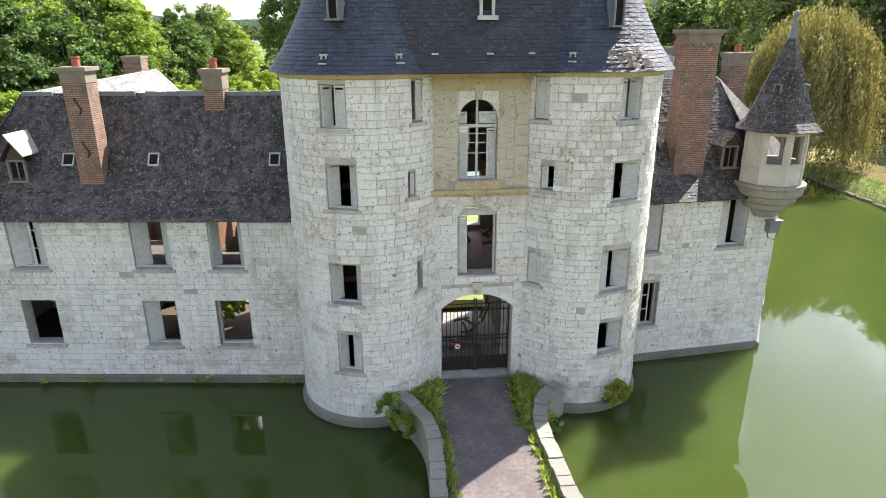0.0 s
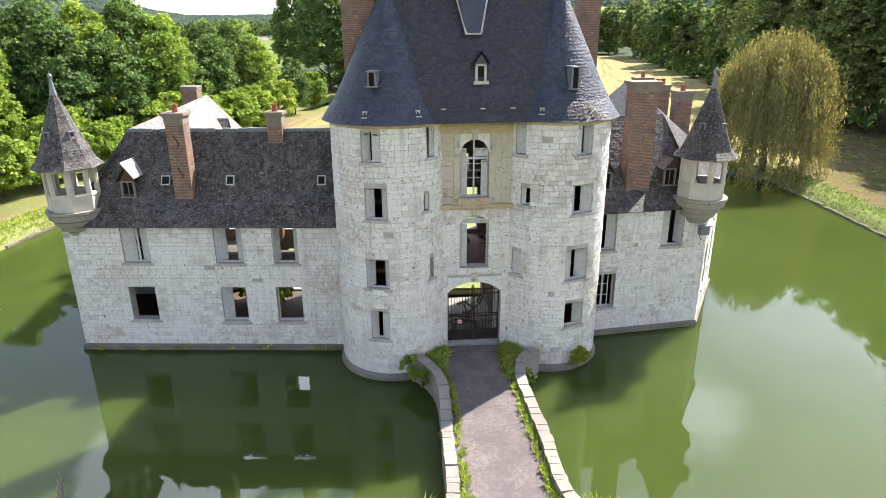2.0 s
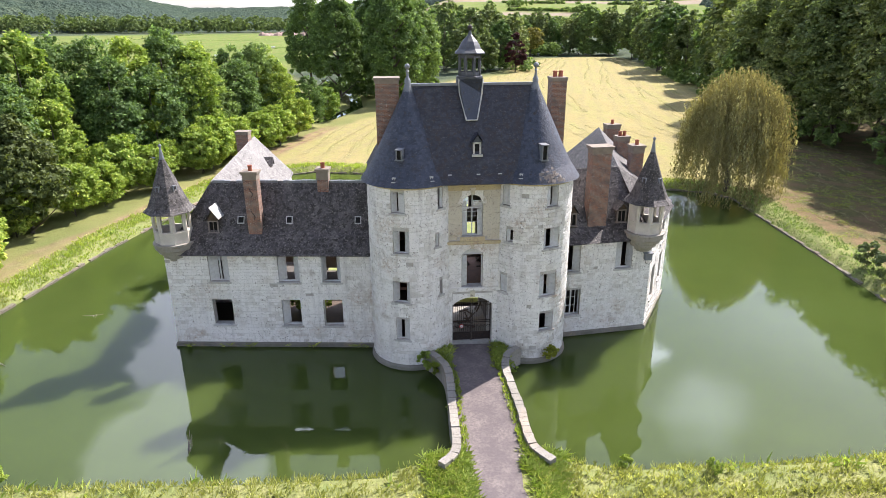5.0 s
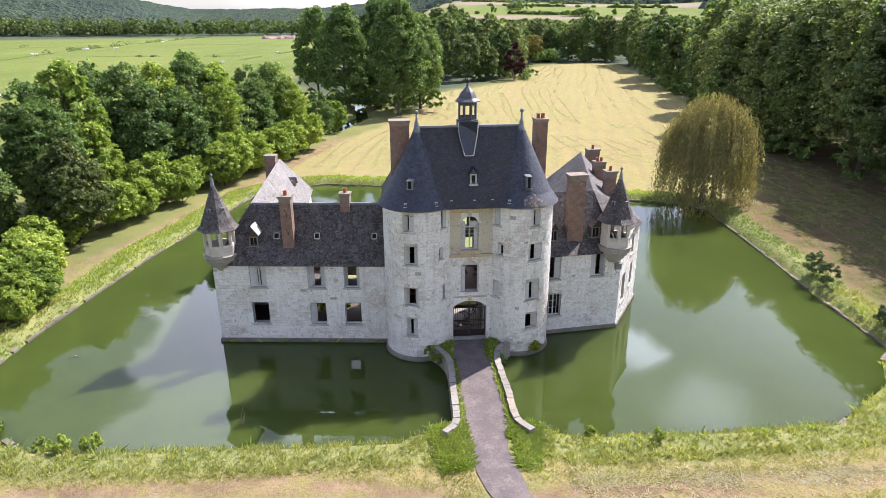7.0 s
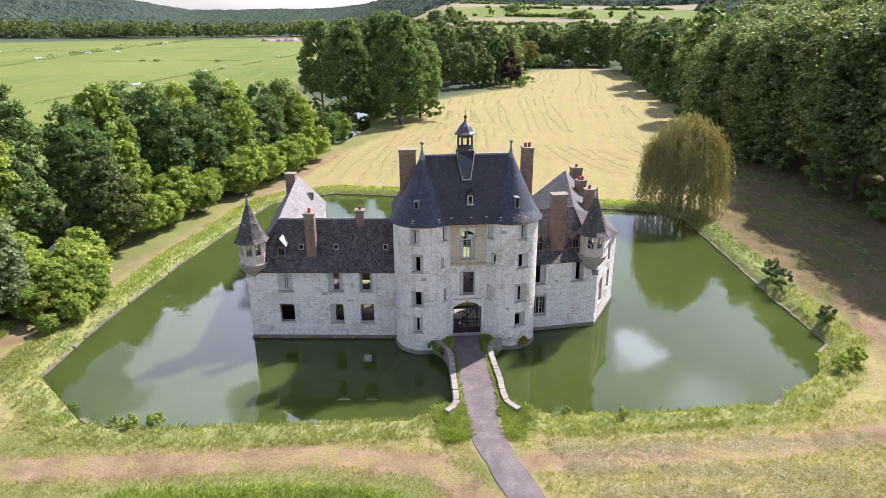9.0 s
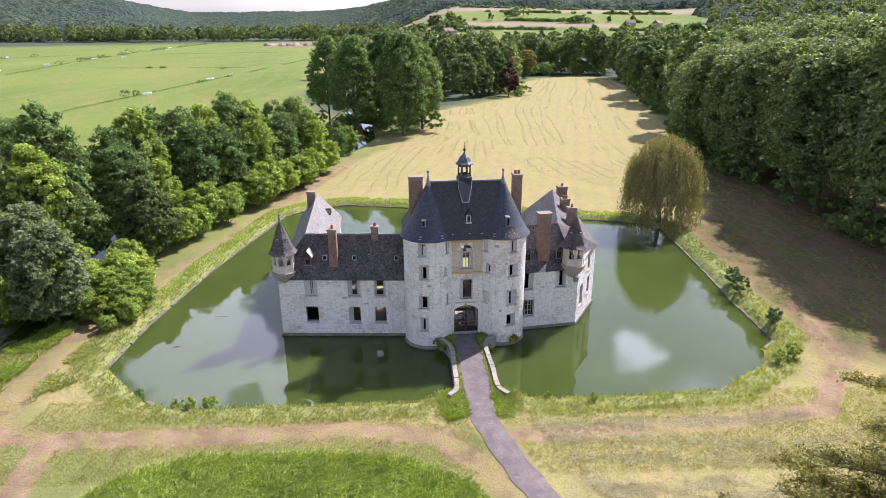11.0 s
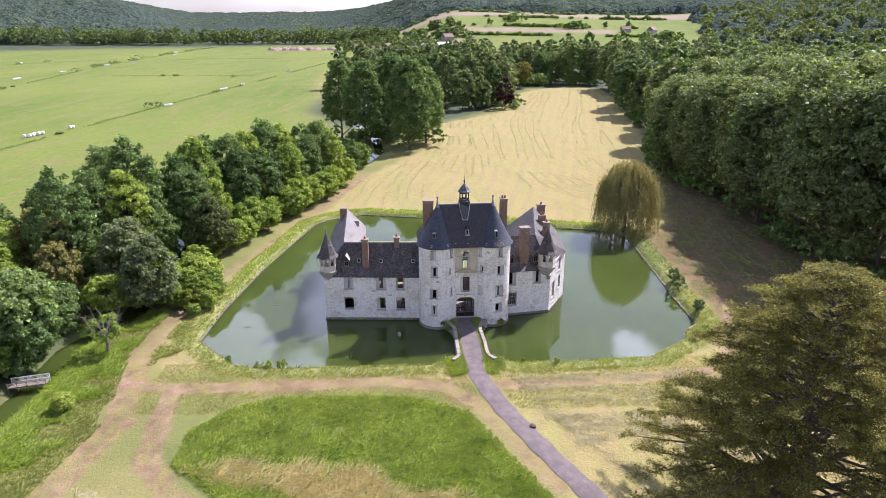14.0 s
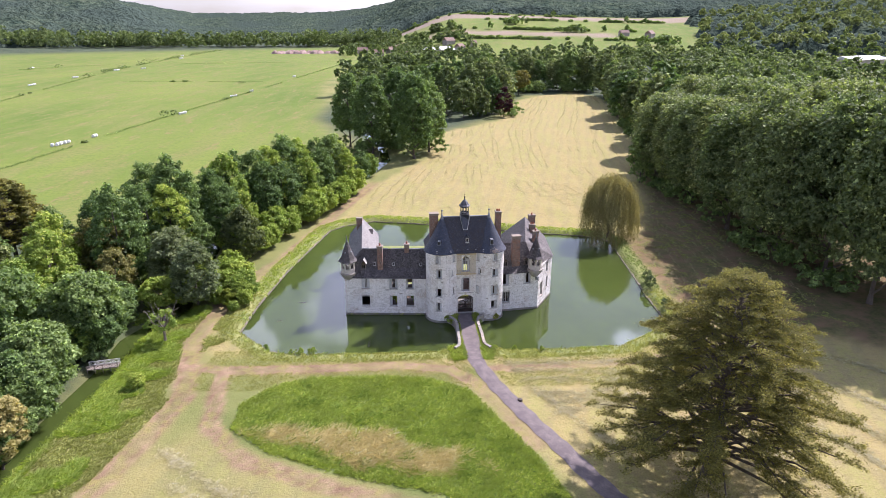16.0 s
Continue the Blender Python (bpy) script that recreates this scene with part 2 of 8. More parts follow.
def glow_free_water():
    m, n, l, b = nodes_of("murky moat water")
    col = mixed(n, l, grain(n, l, 0.06, 0.35, 0.7, 3), (0.042, 0.061, 0.013), (0.052, 0.074, 0.017))
    l.new(col, b.inputs["Base Color"])
    b.inputs["Roughness"].default_value, b.inputs["IOR"].default_value = 0.025, 1.33
    b.inputs["Specular IOR Level"].default_value = 0.5
    # light spreads in the murky water, so that shadows on it are soft
    b.subsurface_method = "BURLEY"
    b.inputs["Subsurface Weight"].default_value, b.inputs["Subsurface Scale"].default_value = 1.0, 2.2
    b.inputs["Subsurface Radius"].default_value = (1.0, 1.0, 0.8)
    h = grain(n, l, 1.6, 0.2, 0.8, 3, 0.5)
    relief(n, l, b, h, 0.035, 0.03)
    return m


WATER = glow_free_water()
MORTAR = plain_material("old lime mortar", (0.52, 0.49, 0.44), (0.30, 0.275, 0.24), 2.0, 0.95)
STONE = stone_material("weathered white limestone", (0.83, 0.805, 0.765), (0.775, 0.75, 0.70), (0.60, 0.565, 0.505), "island", 0.3)
STONE_PIECE = stone_material("weathered white limestone block", (0.83, 0.805, 0.765), (0.775, 0.75, 0.70), (0.60, 0.565, 0.505), "object", 0.3)
STONE_WARM = stone_material("buff limestone", (0.62, 0.565, 0.45), (0.57, 0.515, 0.40), (0.47, 0.42, 0.32), "island", 0.35, (0.36, 0.32, 0.25))
STONE_CREAM = stone_material("ochre stained limestone", (0.56, 0.46, 0.27), (0.55, 0.45, 0.27), (0.50, 0.41, 0.24), "island", 0.4, (0.34, 0.29, 0.2))
STONE_GREY = stone_material("grey mossy stone", (0.36, 0.33, 0.29), (0.28, 0.26, 0.22), (0.19, 0.18, 0.15), "island", 0.6, (0.2, 0.19, 0.16))
SLATE_BLUE = slate_material("blue-black slate", (0.022, 0.027, 0.042), (0.033, 0.040, 0.060), (0.050, 0.059, 0.084), (0.075, 0.078, 0.088), -0.02, 0.50, (0.036, 0.028, 0.027), -0.01)
SLATE_DARK = slate_material("brown-stained dark slate", (0.016, 0.017, 0.023), (0.024, 0.025, 0.034), (0.038, 0.039, 0.050), (0.070, 0.066, 0.064), -0.01, 0.55, (0.036, 0.025, 0.021), 0.03)
SLATE_BROWN = slate_material("mossy brown-grey slate", (0.040, 0.035, 0.036), (0.060, 0.052, 0.051), (0.095, 0.084, 0.080), (0.155, 0.138, 0.126), 0.06, 0.7, (0.022, 0.017, 0.013), 0.05)
# paler than the other slates: the sunlit look is put into the colour
SLATE_PALE = slate_material("grey slate lightened for sun", (0.11, 0.102, 0.095), (0.15, 0.14, 0.132), (0.20, 0.188, 0.178), (0.24, 0.225, 0.21), 0.05, 0.75)
BRICK = brick_material("sooty red brick")
TERRACOTTA = plain_material("terracotta", (0.36, 0.10, 0.045), (0.26, 0.08, 0.05), 6)
DARK_LEAD = plain_material("blackened lead and timber", (0.060, 0.062, 0.070), (0.115, 0.118, 0.130), 3, 0.55)
LEAD = plain_material("grey lead", (0.16, 0.17, 0.185), (0.24, 0.25, 0.26), 3, 0.5)
PAINT = plain_material("peeling grey-white paint", (0.62, 0.62, 0.60), (0.45, 0.44, 0.42), 6, 0.7)
OLD_WOOD = plain_material("dark old timber", (0.10, 0.065, 0.04), (0.05, 0.035, 0.025), 5, 0.8)
RED_WOOD = plain_material("red-brown panelling", (0.24, 0.12, 0.07), (0.15, 0.08, 0.05), 3, 0.75)
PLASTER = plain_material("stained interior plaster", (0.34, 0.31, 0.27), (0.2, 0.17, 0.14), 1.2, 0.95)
DARK_PLASTER = plain_material("dark interior plaster", (0.13, 0.115, 0.10), (0.07, 0.06, 0.055), 1.2, 0.95)
# near-black colour for solids that stand for shade inside small openings
SHADE_BLACK = plain_material("black fill for unlit openings", (0.012, 0.011, 0.010), (0.008, 0.008, 0.008), 3, 1.0)
IRON = plain_material("rusted black iron", (0.035, 0.03, 0.028), (0.085, 0.05, 0.035), 12, 0.6, 0.5)
ZINC = plain_material("pale zinc sheet", (0.55, 0.54, 0.50), (0.36, 0.35, 0.32), 4, 0.5, 0.2)
BARK = plain_material("grey-brown bark", (0.11, 0.09, 0.07), (0.06, 0.05, 0.04), 4, 0.95, bump=0.6)
DEAD_WOOD = plain_material("bleached dead wood", (0.26, 0.22, 0.19), (0.17, 0.14, 0.12), 4, 0.95)
ASPHALT = plain_material("worn purple-grey asphalt", (0.125, 0.103, 0.102), (0.225, 0.188, 0.172), 0.9, 0.95, bump=0.4, lo=0.4, hi=0.7)
RED_PAINT = plain_material("red sign paint", (0.5, 0.03, 0.03), (0.42, 0.03, 0.03), 5, 0.5)
WHITE_PAINT = plain_material("white paint", (0.75, 0.75, 0.73), (0.65, 0.65, 0.62), 5, 0.5)
PARAPET = stone_material("worn pale parapet stone", (0.36, 0.335, 0.29), (0.30, 0.275, 0.24), (0.20, 0.185, 0.155), "island", 0.6, (0.26, 0.24, 0.2))
SILL_STONE = stone_material("grey weathered sill stone", (0.56, 0.54, 0.50), (0.50, 0.48, 0.44), (0.42, 0.40, 0.36), "island", 0.5, (0.34, 0.32, 0.28))
ALGAE_STONE = stone_material("damp stone dark with algae", (0.26, 0.245, 0.205), (0.19, 0.18, 0.145), (0.12, 0.115, 0.09), "island", 0.6, (0.11, 0.115, 0.07))
EDGE_STONE = stone_material("mossy edging stone", (0.20, 0.175, 0.13), (0.15, 0.135, 0.095), (0.09, 0.085, 0.06), "island", 0.6, (0.09, 0.10, 0.05))
RUBBLE = plain_material("pink earth and rubble", (0.27, 0.175, 0.14), (0.40, 0.31, 0.27), 0.15, 0.95)
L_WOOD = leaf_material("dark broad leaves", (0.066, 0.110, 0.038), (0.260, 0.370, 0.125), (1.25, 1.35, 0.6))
L_PLANE = leaf_material("plane tree leaves", (0.056, 0.086, 0.034), (0.365, 0.430, 0.175), (1.25, 1.35, 0.6), 0.3)
L_FRESH = leaf_material("fresh green leaves", (0.150, 0.225, 0.040), (0.420, 0.530, 0.115), (1.2, 1.3, 0.55))
L_GREY = leaf_material("grey-green leaves", (0.085, 0.118, 0.052), (0.285, 0.335, 0.165), (1.2, 1.3, 0.7))
L_CEDAR = leaf_material("olive conifer needles", (0.080, 0.090, 0.028), (0.330, 0.340, 0.105), (1.25, 1.15, 0.5), 0.2, 0.5)
L_YEW = leaf_material("olive yew needles", (0.058, 0.078, 0.028), (0.205, 0.240, 0.085), (1.2, 1.2, 0.5), 0.1)
L_WILLOW = leaf_material("bronze willow leaves", (0.215, 0.195, 0.085), (0.520, 0.465, 0.225), (1.2, 1.1, 0.6))
L_YELLOW = leaf_material("golden shrub leaves", (0.17, 0.20, 0.030), (0.36, 0.40, 0.06), (1.2, 1.2, 0.4))
L_AUTUMN = leaf_material("yellowing leaves", (0.190, 0.185, 0.062), (0.42, 0.39, 0.15), (1.2, 1.15, 0.5))
L_PURPLE = leaf_material("copper leaves", (0.038, 0.021, 0.021), (0.105, 0.052, 0.049), (1.3, 0.8, 0.7))
L_GRASS = leaf_material("long grass", (0.215, 0.250, 0.075), (0.490, 0.490, 0.190), (1.2, 1.25, 0.6), 0.1, 0.5)
L_LUSH = leaf_material("lush green grass", (0.210, 0.280, 0.062), (0.460, 0.530, 0.140), (1.2, 1.3, 0.5), 0.1, 0.5)
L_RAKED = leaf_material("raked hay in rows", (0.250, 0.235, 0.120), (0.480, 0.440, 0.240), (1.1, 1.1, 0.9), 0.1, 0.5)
L_HAY = leaf_material("cut hay", (0.46, 0.41, 0.17), (0.74, 0.66, 0.32), (1.1, 1.1, 0.9), 0.1, 0.5)
L_SWATH = leaf_material("raked hay", (0.44, 0.40, 0.22), (0.70, 0.64, 0.40), (1.1, 1.1, 0.9), 0.1, 0.5)


# ---- mesh helpers ----
def attach(ob, parent):
    """Parents ob, whose mesh is in world coordinates."""
    if parent is not None:
        ob.parent = parent
        if parent.data is None:
            ob.matrix_parent_inverse = Matrix.Translation(-parent.location)


def link_mesh(name, verts, faces, mat, parent=None, label="", smooth=False):
    me = bpy.data.meshes.new(name)
    me.from_pydata(verts, [], faces)
    me.materials.append(mat)
    if smooth:
        me.polygons.foreach_set("use_smooth", [True] * len(me.polygons))
    me.update()
    ob = new(name, me)
    attach(ob, parent)
    if label:
        ob["label"] = label
    return ob


SLAB = ((3, 2, 6, 7), (1, 0, 4, 5), (0, 3, 7, 4), (2, 1, 5, 6), (7, 6, 5, 4), (0, 1, 2, 3))


class Soup:
    """Collects faces of one mesh."""

    def __init__(self):
        self.v, self.f = [], []

    def face(self, *pts):
        i = len(self.v)
        self.v.extend(tuple(p) for p in pts)
        self.f.append(tuple(range(i, i + len(pts))))

    def slab(self, M, u0, u1, v0, v1, z0, z1):
        i = len(self.v)
        for z in (z0, z1):
            for u, v in ((u0, v0), (u1, v0), (u1, v1), (u0, v1)):
                self.v.append(tuple(M(u, v, z)))
        self.f.extend(tuple(i + k for k in q) for q in SLAB)

    def prism(self, ring, low, high, cap=True):
        """A closed ring of (x, y) from height low to high."""
        i, k = len(self.v), len(ring)
        self.v.extend((x, y, low) for x, y in ring)
        self.v.extend((x, y, high) for x, y in ring)
        self.f.extend((i + j, i + (j + 1) % k, i + k + (j + 1) % k, i + k + j) for j in range(k))
        if cap:
            self.f.append(tuple(range(i + k, i + 2 * k)))
            self.f.append(tuple(range(i + k - 1, i - 1, -1)))

    def lathe(self, c, profile, sides=32, turn=0.0, cap=True):
        """Rings of (radius, z) about the axis at c."""
        i = len(self.v)
        for r, z in profile:
            for j in range(sides):
                a = turn + 2 * math.pi * j / sides
                self.v.append((c[0] + r * math.cos(a), c[1] + r * math.sin(a), z))
        for k in range(len(profile) - 1):
            for j in range(sides):
                a, b = i + k * sides + j, i + k * sides + (j + 1) % sides
                self.f.append((a, b, b + sides, a + sides))
        if cap:
            self.f.append(tuple(range(i + sides - 1, i - 1, -1)))
            e = i + (len(profile) - 1) * sides
            self.f.append(tuple(range(e, e + sides)))

    def tube(self, pts, r0, r1, sides=6):
        """A tapering limb through pts."""
        i, k = len(self.v), len(pts)
        for j, p in enumerate(pts):
            p = Vector(p)
            d = (Vector(pts[min(j + 1, k - 1)]) - Vector(pts[max(j - 1, 0)])).normalized()
            a = d.orthogonal().normalized()
            b = d.cross(a)
            r = r0 + (r1 - r0) * j / max(1, k - 1)
            for s in range(sides):
                t = 2 * math.pi * s / sides
                self.v.append(tuple(p + a * (r * math.cos(t)) + b * (r * math.sin(t))))
        for j in range(k - 1):
            for s in range(sides):
                a, b = i + j * sides + s, i + j * sides + (s + 1) % sides
                self.f.append((a, b, b + sides, a + sides))
        self.f.append(tuple(range(i + (k - 1) * sides, i + k * sides)))

    def done(self, name, mat, parent=None, label="", smooth=False):
        return link_mesh(name, self.v, self.f, mat, parent, label, smooth)


def flat_map(o, deg):
    """Wall coordinates: u along the wall, v outwards, z up."""
    a = radians(deg)
    d, nrm, o = Vector((math.cos(a), math.sin(a), 0)), Vector((math.sin(a), -math.cos(a), 0)), Vector((o[0], o[1], 0))
    return lambda u, v, z: o + d * u + nrm * v + Vector((0, 0, z))


def round_map(c, R):
    """The same round a tower; u = 0 faces -y."""
    return lambda u, v, z: Vector((c[0] + (R + v) * math.sin(u / R), c[1] - (R + v) * math.cos(u / R), z))


def hinge_map(M, u, v, deg):
    """Coordinates of a leaf that is hinged at (u, v) and swung by deg."""
    a = radians(deg)
    return lambda s, t, z: M(u + s * math.cos(a) - t * math.sin(a), v + s * math.sin(a) + t * math.cos(a), z)


def shell(M, u0, u1, z0, z1, holes, thick, du, name, mat, parent, label=""):
    """A wall with thickness; holes (u0, u1, z0, z1) go through it."""
    us = {u0, u1}
    for h in holes:
        us |= {max(u0, h[0]), min(u1, h[1])}
    us = sorted(us)
    fine = []
    for a, b in zip(us, us[1:]):
        k = max(1, int(math.ceil((b - a) / du)))
        fine += [a + (b - a) * j / k for j in range(k)]
    us = fine + [u1]
    zs = {z0, z1}
    for h in holes:
        zs |= {max(z0, h[2]), min(z1, h[3])}
    zs = sorted(zs)
    nu, nz = len(us) - 1, len(zs) - 1

    def solid(i, j):
        if i < 0 or j < 0 or i >= nu or j >= nz:
            return False
        u, z = (us[i] + us[i + 1]) / 2, (zs[j] + zs[j + 1]) / 2
        return not any(h[0] < u < h[1] and h[2] < z < h[3] for h in holes)

    s = Soup()
    for i in range(nu):
        for j in range(nz):
            if not solid(i, j):
                continue
            a, b, c, d = us[i], us[i + 1], zs[j], zs[j + 1]
            s.face(M(a, 0, c), M(b, 0, c), M(b, 0, d), M(a, 0, d))
            s.face(M(b, -thick, c), M(a, -thick, c), M(a, -thick, d), M(b, -thick, d))
            if not solid(i - 1, j):
                s.face(M(a, -thick, c), M(a, 0, c), M(a, 0, d), M(a, -thick, d))
            if not solid(i + 1, j):
                s.face(M(b, 0, c), M(b, -thick, c), M(b, -thick, d), M(b, 0, d))
            if not solid(i, j + 1):
                s.face(M(a, 0, d), M(b, 0, d), M(b, -thick, d), M(a, -thick, d))
            if not solid(i, j - 1):
                s.face(M(b, 0, c), M(a, 0, c), M(a, -thick, c), M(b, -thick, c))
    return s.done(name, mat, parent, label)


BLOCKS = {}


def block_mesh(length, high, kind, mat):
    """One dressed stone with worn edges, in its own axes: x along, y into the wall."""
    key = (length, high, kind, mat.name)
    if key not in BLOCKS:
        r = random.Random(hash((round(length * 100), round(high * 100), kind)))
        e, g = 0.009, 0.004
        ring = []
        for y, inset in ((0.06, 0), (0.008, 0), (-0.012, e)):
            for sx, sz in ((-1, 0), (1, 0), (1, 1), (-1, 1)):
                x = sx * (length / 2 - g - inset) + r.uniform(-1, 1) * 0.006
                z = (g + inset) if sz == 0 else high - g - inset
                ring.append((x, y + r.uniform(-1, 1) * 0.007 * (inset > 0), z + r.uniform(-1, 1) * 0.005))
        f = [(8, 9, 10, 11)]
        for k in (0, 4):
            f += [(k + j, k + (j + 1) % 4, k + 4 + (j + 1) % 4, k + 4 + j) for j in range(4)]
        me = bpy.data.meshes.new("stone_block")
        me.from_pydata(ring, [], f)
        me.materials.append(mat)
        me.update()
        BLOCKS[key] = (me, ring, f)
    return BLOCKS[key]


def stonework(M, u0, u1, z0, z1, holes, parent, seed, limit=260, mats=None, courses=(0.20, 0.235, 0.27), lengths=(0.30, 0.44, 0.60), skip=0.004):
    """Coursed blocks over a wall: the upper ones singly, the rest as one mesh."""
    r = random.Random(seed)
    single, joined = mats or (STONE_PIECE, STONE)
    places, z = [], z0
    while z < z1 - 0.08:
        h = r.choice(courses)
        if z + h > z1 - 0.1:
            h = z1 - z
        gaps = sorted((a, b) for a, b, c, d in holes if c < z + h - 0.03 and d > z + 0.03)
        x, spans = u0, []
        for a, b in gaps:
            if a > x:
                spans.append((x, min(a, u1)))
            x = max(x, b)
        if x < u1:
            spans.append((x, u1))
        for a, b in spans:
            x = a - (r.choice(lengths) * r.random() * 0.5 if a == u0 else 0)
            while x < b - 0.02:
                w = r.choice(lengths)
                if x + w > b - 0.16:
                    w = b - x
                lo = max(x, a)
                if x + w - lo > 0.05 and r.random() >= skip:
                    places.append((lo, x + w, z, h))
                x += w
        z += h
    places.sort(key=lambda p: -p[2])
    s = Soup()
    for k, (a, b, z, h) in enumerate(places):
        w = b - a
        base = min(lengths, key=lambda q: abs(q - w))
        hb = min(courses, key=lambda q: abs(q - h))
        kind = r.randrange(3)
        mid = (a + b) / 2
        o, fw = M(mid, 0, z), M(mid, 1, z) - M(mid, 0, z)
        x_axis = Vector((-fw.y, fw.x, 0))
        proud = r.uniform(0.0, 0.017)
        tilt = r.uniform(-0.006, 0.006)
        m = Matrix(((x_axis.x * w / base, -fw.x, 0, o.x + fw.x * proud), (x_axis.y * w / base, -fw.y, 0, o.y + fw.y * proud), (tilt, 0, h / hb, o.z), (0, 0, 0, 1)))
        if k < limit:
            ob = new("stone_block", block_mesh(base, hb, kind, single)[0])
            attach(ob, parent)
            ob.matrix_basis = m
        else:
            _, ring, f = block_mesh(base, hb, kind, single)
            i = len(s.v)
            s.v.extend(tuple(m @ Vector(p)) for p in ring)
            s.f.extend(tuple(i + q for q in c) for c in f)
    if s.f:
        tagged(s.done("stonework", joined, parent), kind="stuff")


def slates(s, p0, p1, p2, p3, width, step, r, lost=0.0, thick=0.014):
    """Courses of slates over the quad p0 p1 (eaves) p2 p3 (ridge)."""
    p0, p1, p2, p3 = (Vector(p) for p in (p0, p1, p2, p3))
    rise = ((p3 + p2) - (p0 + p1)).length / 2
    nrm = (p1 - p0).cross(p3 - p0)
    if nrm.length < 1e-6:
        nrm = (p1 - p0).cross(p2 - p0)
    nrm.normalize()
    rows = max(1, int(rise / step))
    for j in range(rows):
        t0, t1 = j / rows, min(1.0, (j + 1.25) / rows)
        a, b = p0.lerp(p3, t0), p1.lerp(p2, t0)
        c, d = p1.lerp(p2, t1), p0.lerp(p3, t1)
        k = max(1, int((b - a).length / width))
        off = 0.5 if j % 2 else 0.0
        for i in range(k + (1 if off else 0)):
            if r.random() < lost:
                continue
            x0, x1 = max(0, (i - off) / k), min(1, (i + 1 - off) / k)
            if x1 - x0 < 0.2 / k:
                continue
            g = 0.02 / k
            lift = nrm * (thick * 0.55 + r.uniform(0, 0.014))
            low = nrm * r.uniform(0.002, 0.006)
            q0, q1 = a.lerp(b, x0 + g), a.lerp(b, x1 - g)
            q2, q3 = d.lerp(c, x1 - g), d.lerp(c, x0 + g)
            sag = (q0 - q3).normalized() * r.uniform(-0.012, 0.02)
            n0 = len(s.v)
            for p in (q0 + sag, q1 + sag):
                s.v.append(tuple(p))
            s.v.extend((tuple(q0 + sag + lift), tuple(q1 + sag + lift), tuple(q2 + low), tuple(q3 + low)))
            s.f.append((n0 + 2, n0 + 3, n0 + 4, n0 + 5))
            s.f.append((n0, n0 + 1, n0 + 3, n0 + 2))


def slope(parent, quad, mat, r, width=0.2, step=0.135, lost=0.0, deck=0.05, label=""):
    """One boarded roof slope with its slating."""
    q = [Vector(p) for p in quad]
    nrm = (q[1] - q[0]).cross(q[3] - q[0]).normalized() if (q[3] - q[0]).length > 1e-6 else (q[1] - q[0]).cross(q[2] - q[0]).normalized()
    low = [p - nrm * deck for p in q]
    d, s = Soup(), Soup()
    d.face(*[p - nrm * 0.004 for p in q])
    d.face(*reversed(low))
    for a in range(4):
        b = (a + 1) % 4
        d.face(low[a], low[b], q[b] - nrm * 0.004, q[a] - nrm * 0.004)
    ob = d.done("roof_slope", mat, parent, label)
    slates(s, *q, width, step, r, lost)
    tagged(s.done("slating", mat, ob), kind="stuff")
    return ob


def empty(name, at, label, category, group="", kind=""):
    ob = new(name)
    ob.empty_display_size = 0.5
    ob.location = at
    return tagged(ob, label, category, group, kind)


# ---- parts of the castle ----
CAP = plain_material("sooty render and stone", (0.27, 0.22, 0.17), (0.17, 0.14, 0.115), 2.5, 0.95)


def sill(M, u0, u1, z, parent):
    s = Soup()
    s.slab(M, u0 - 0.12, u1 + 0.12, -0.3, 0.10, z - 0.13, z - 0.01)
    s.done("sill", SILL_STONE, parent)


def shutter(M, u, v, deg, wide, z0, z1, parent):
    """A louvred leaf hinged at (u, v): frame with one folded louvre panel."""
    H = hinge_map(M, u, v, deg)
    s = Soup()
    lo, hi = min(0, wide), max(0, wide)
    for a in (lo, hi - 0.06):
        s.slab(H, a, a + 0.06, -0.02, 0.02, z0, z1)
    for z in (z0, (z0 + z1) / 2 - 0.03, z1 - 0.07):
        s.slab(H, lo + 0.062, hi - 0.062, -0.018, 0.018, z, z + 0.07)
    chain, z = [], z0 + 0.075
    while z < z1 - 0.13:
        chain += [(0.013, z), (-0.009, z + 0.046)]
        z += 0.052
    n0, k = len(s.v), len(chain)
    for x in (lo + 0.05, hi - 0.05):
        for back in (0.0, -0.009):
            s.v.extend(tuple(H(x, y + back, zz)) for y, zz in chain)
    for q in range(k - 1):
        a, b, c, d = n0 + q, n0 + k + q, n0 + 2 * k + q, n0 + 3 * k + q
        s.f += [(a, c, c + 1, a + 1), (d, b, b + 1, d + 1), (b, a, a + 1, b + 1), (c, d, d + 1, c + 1)]
    s.done("shutter", PAINT, parent, "grey-white louvred wooden shutter")


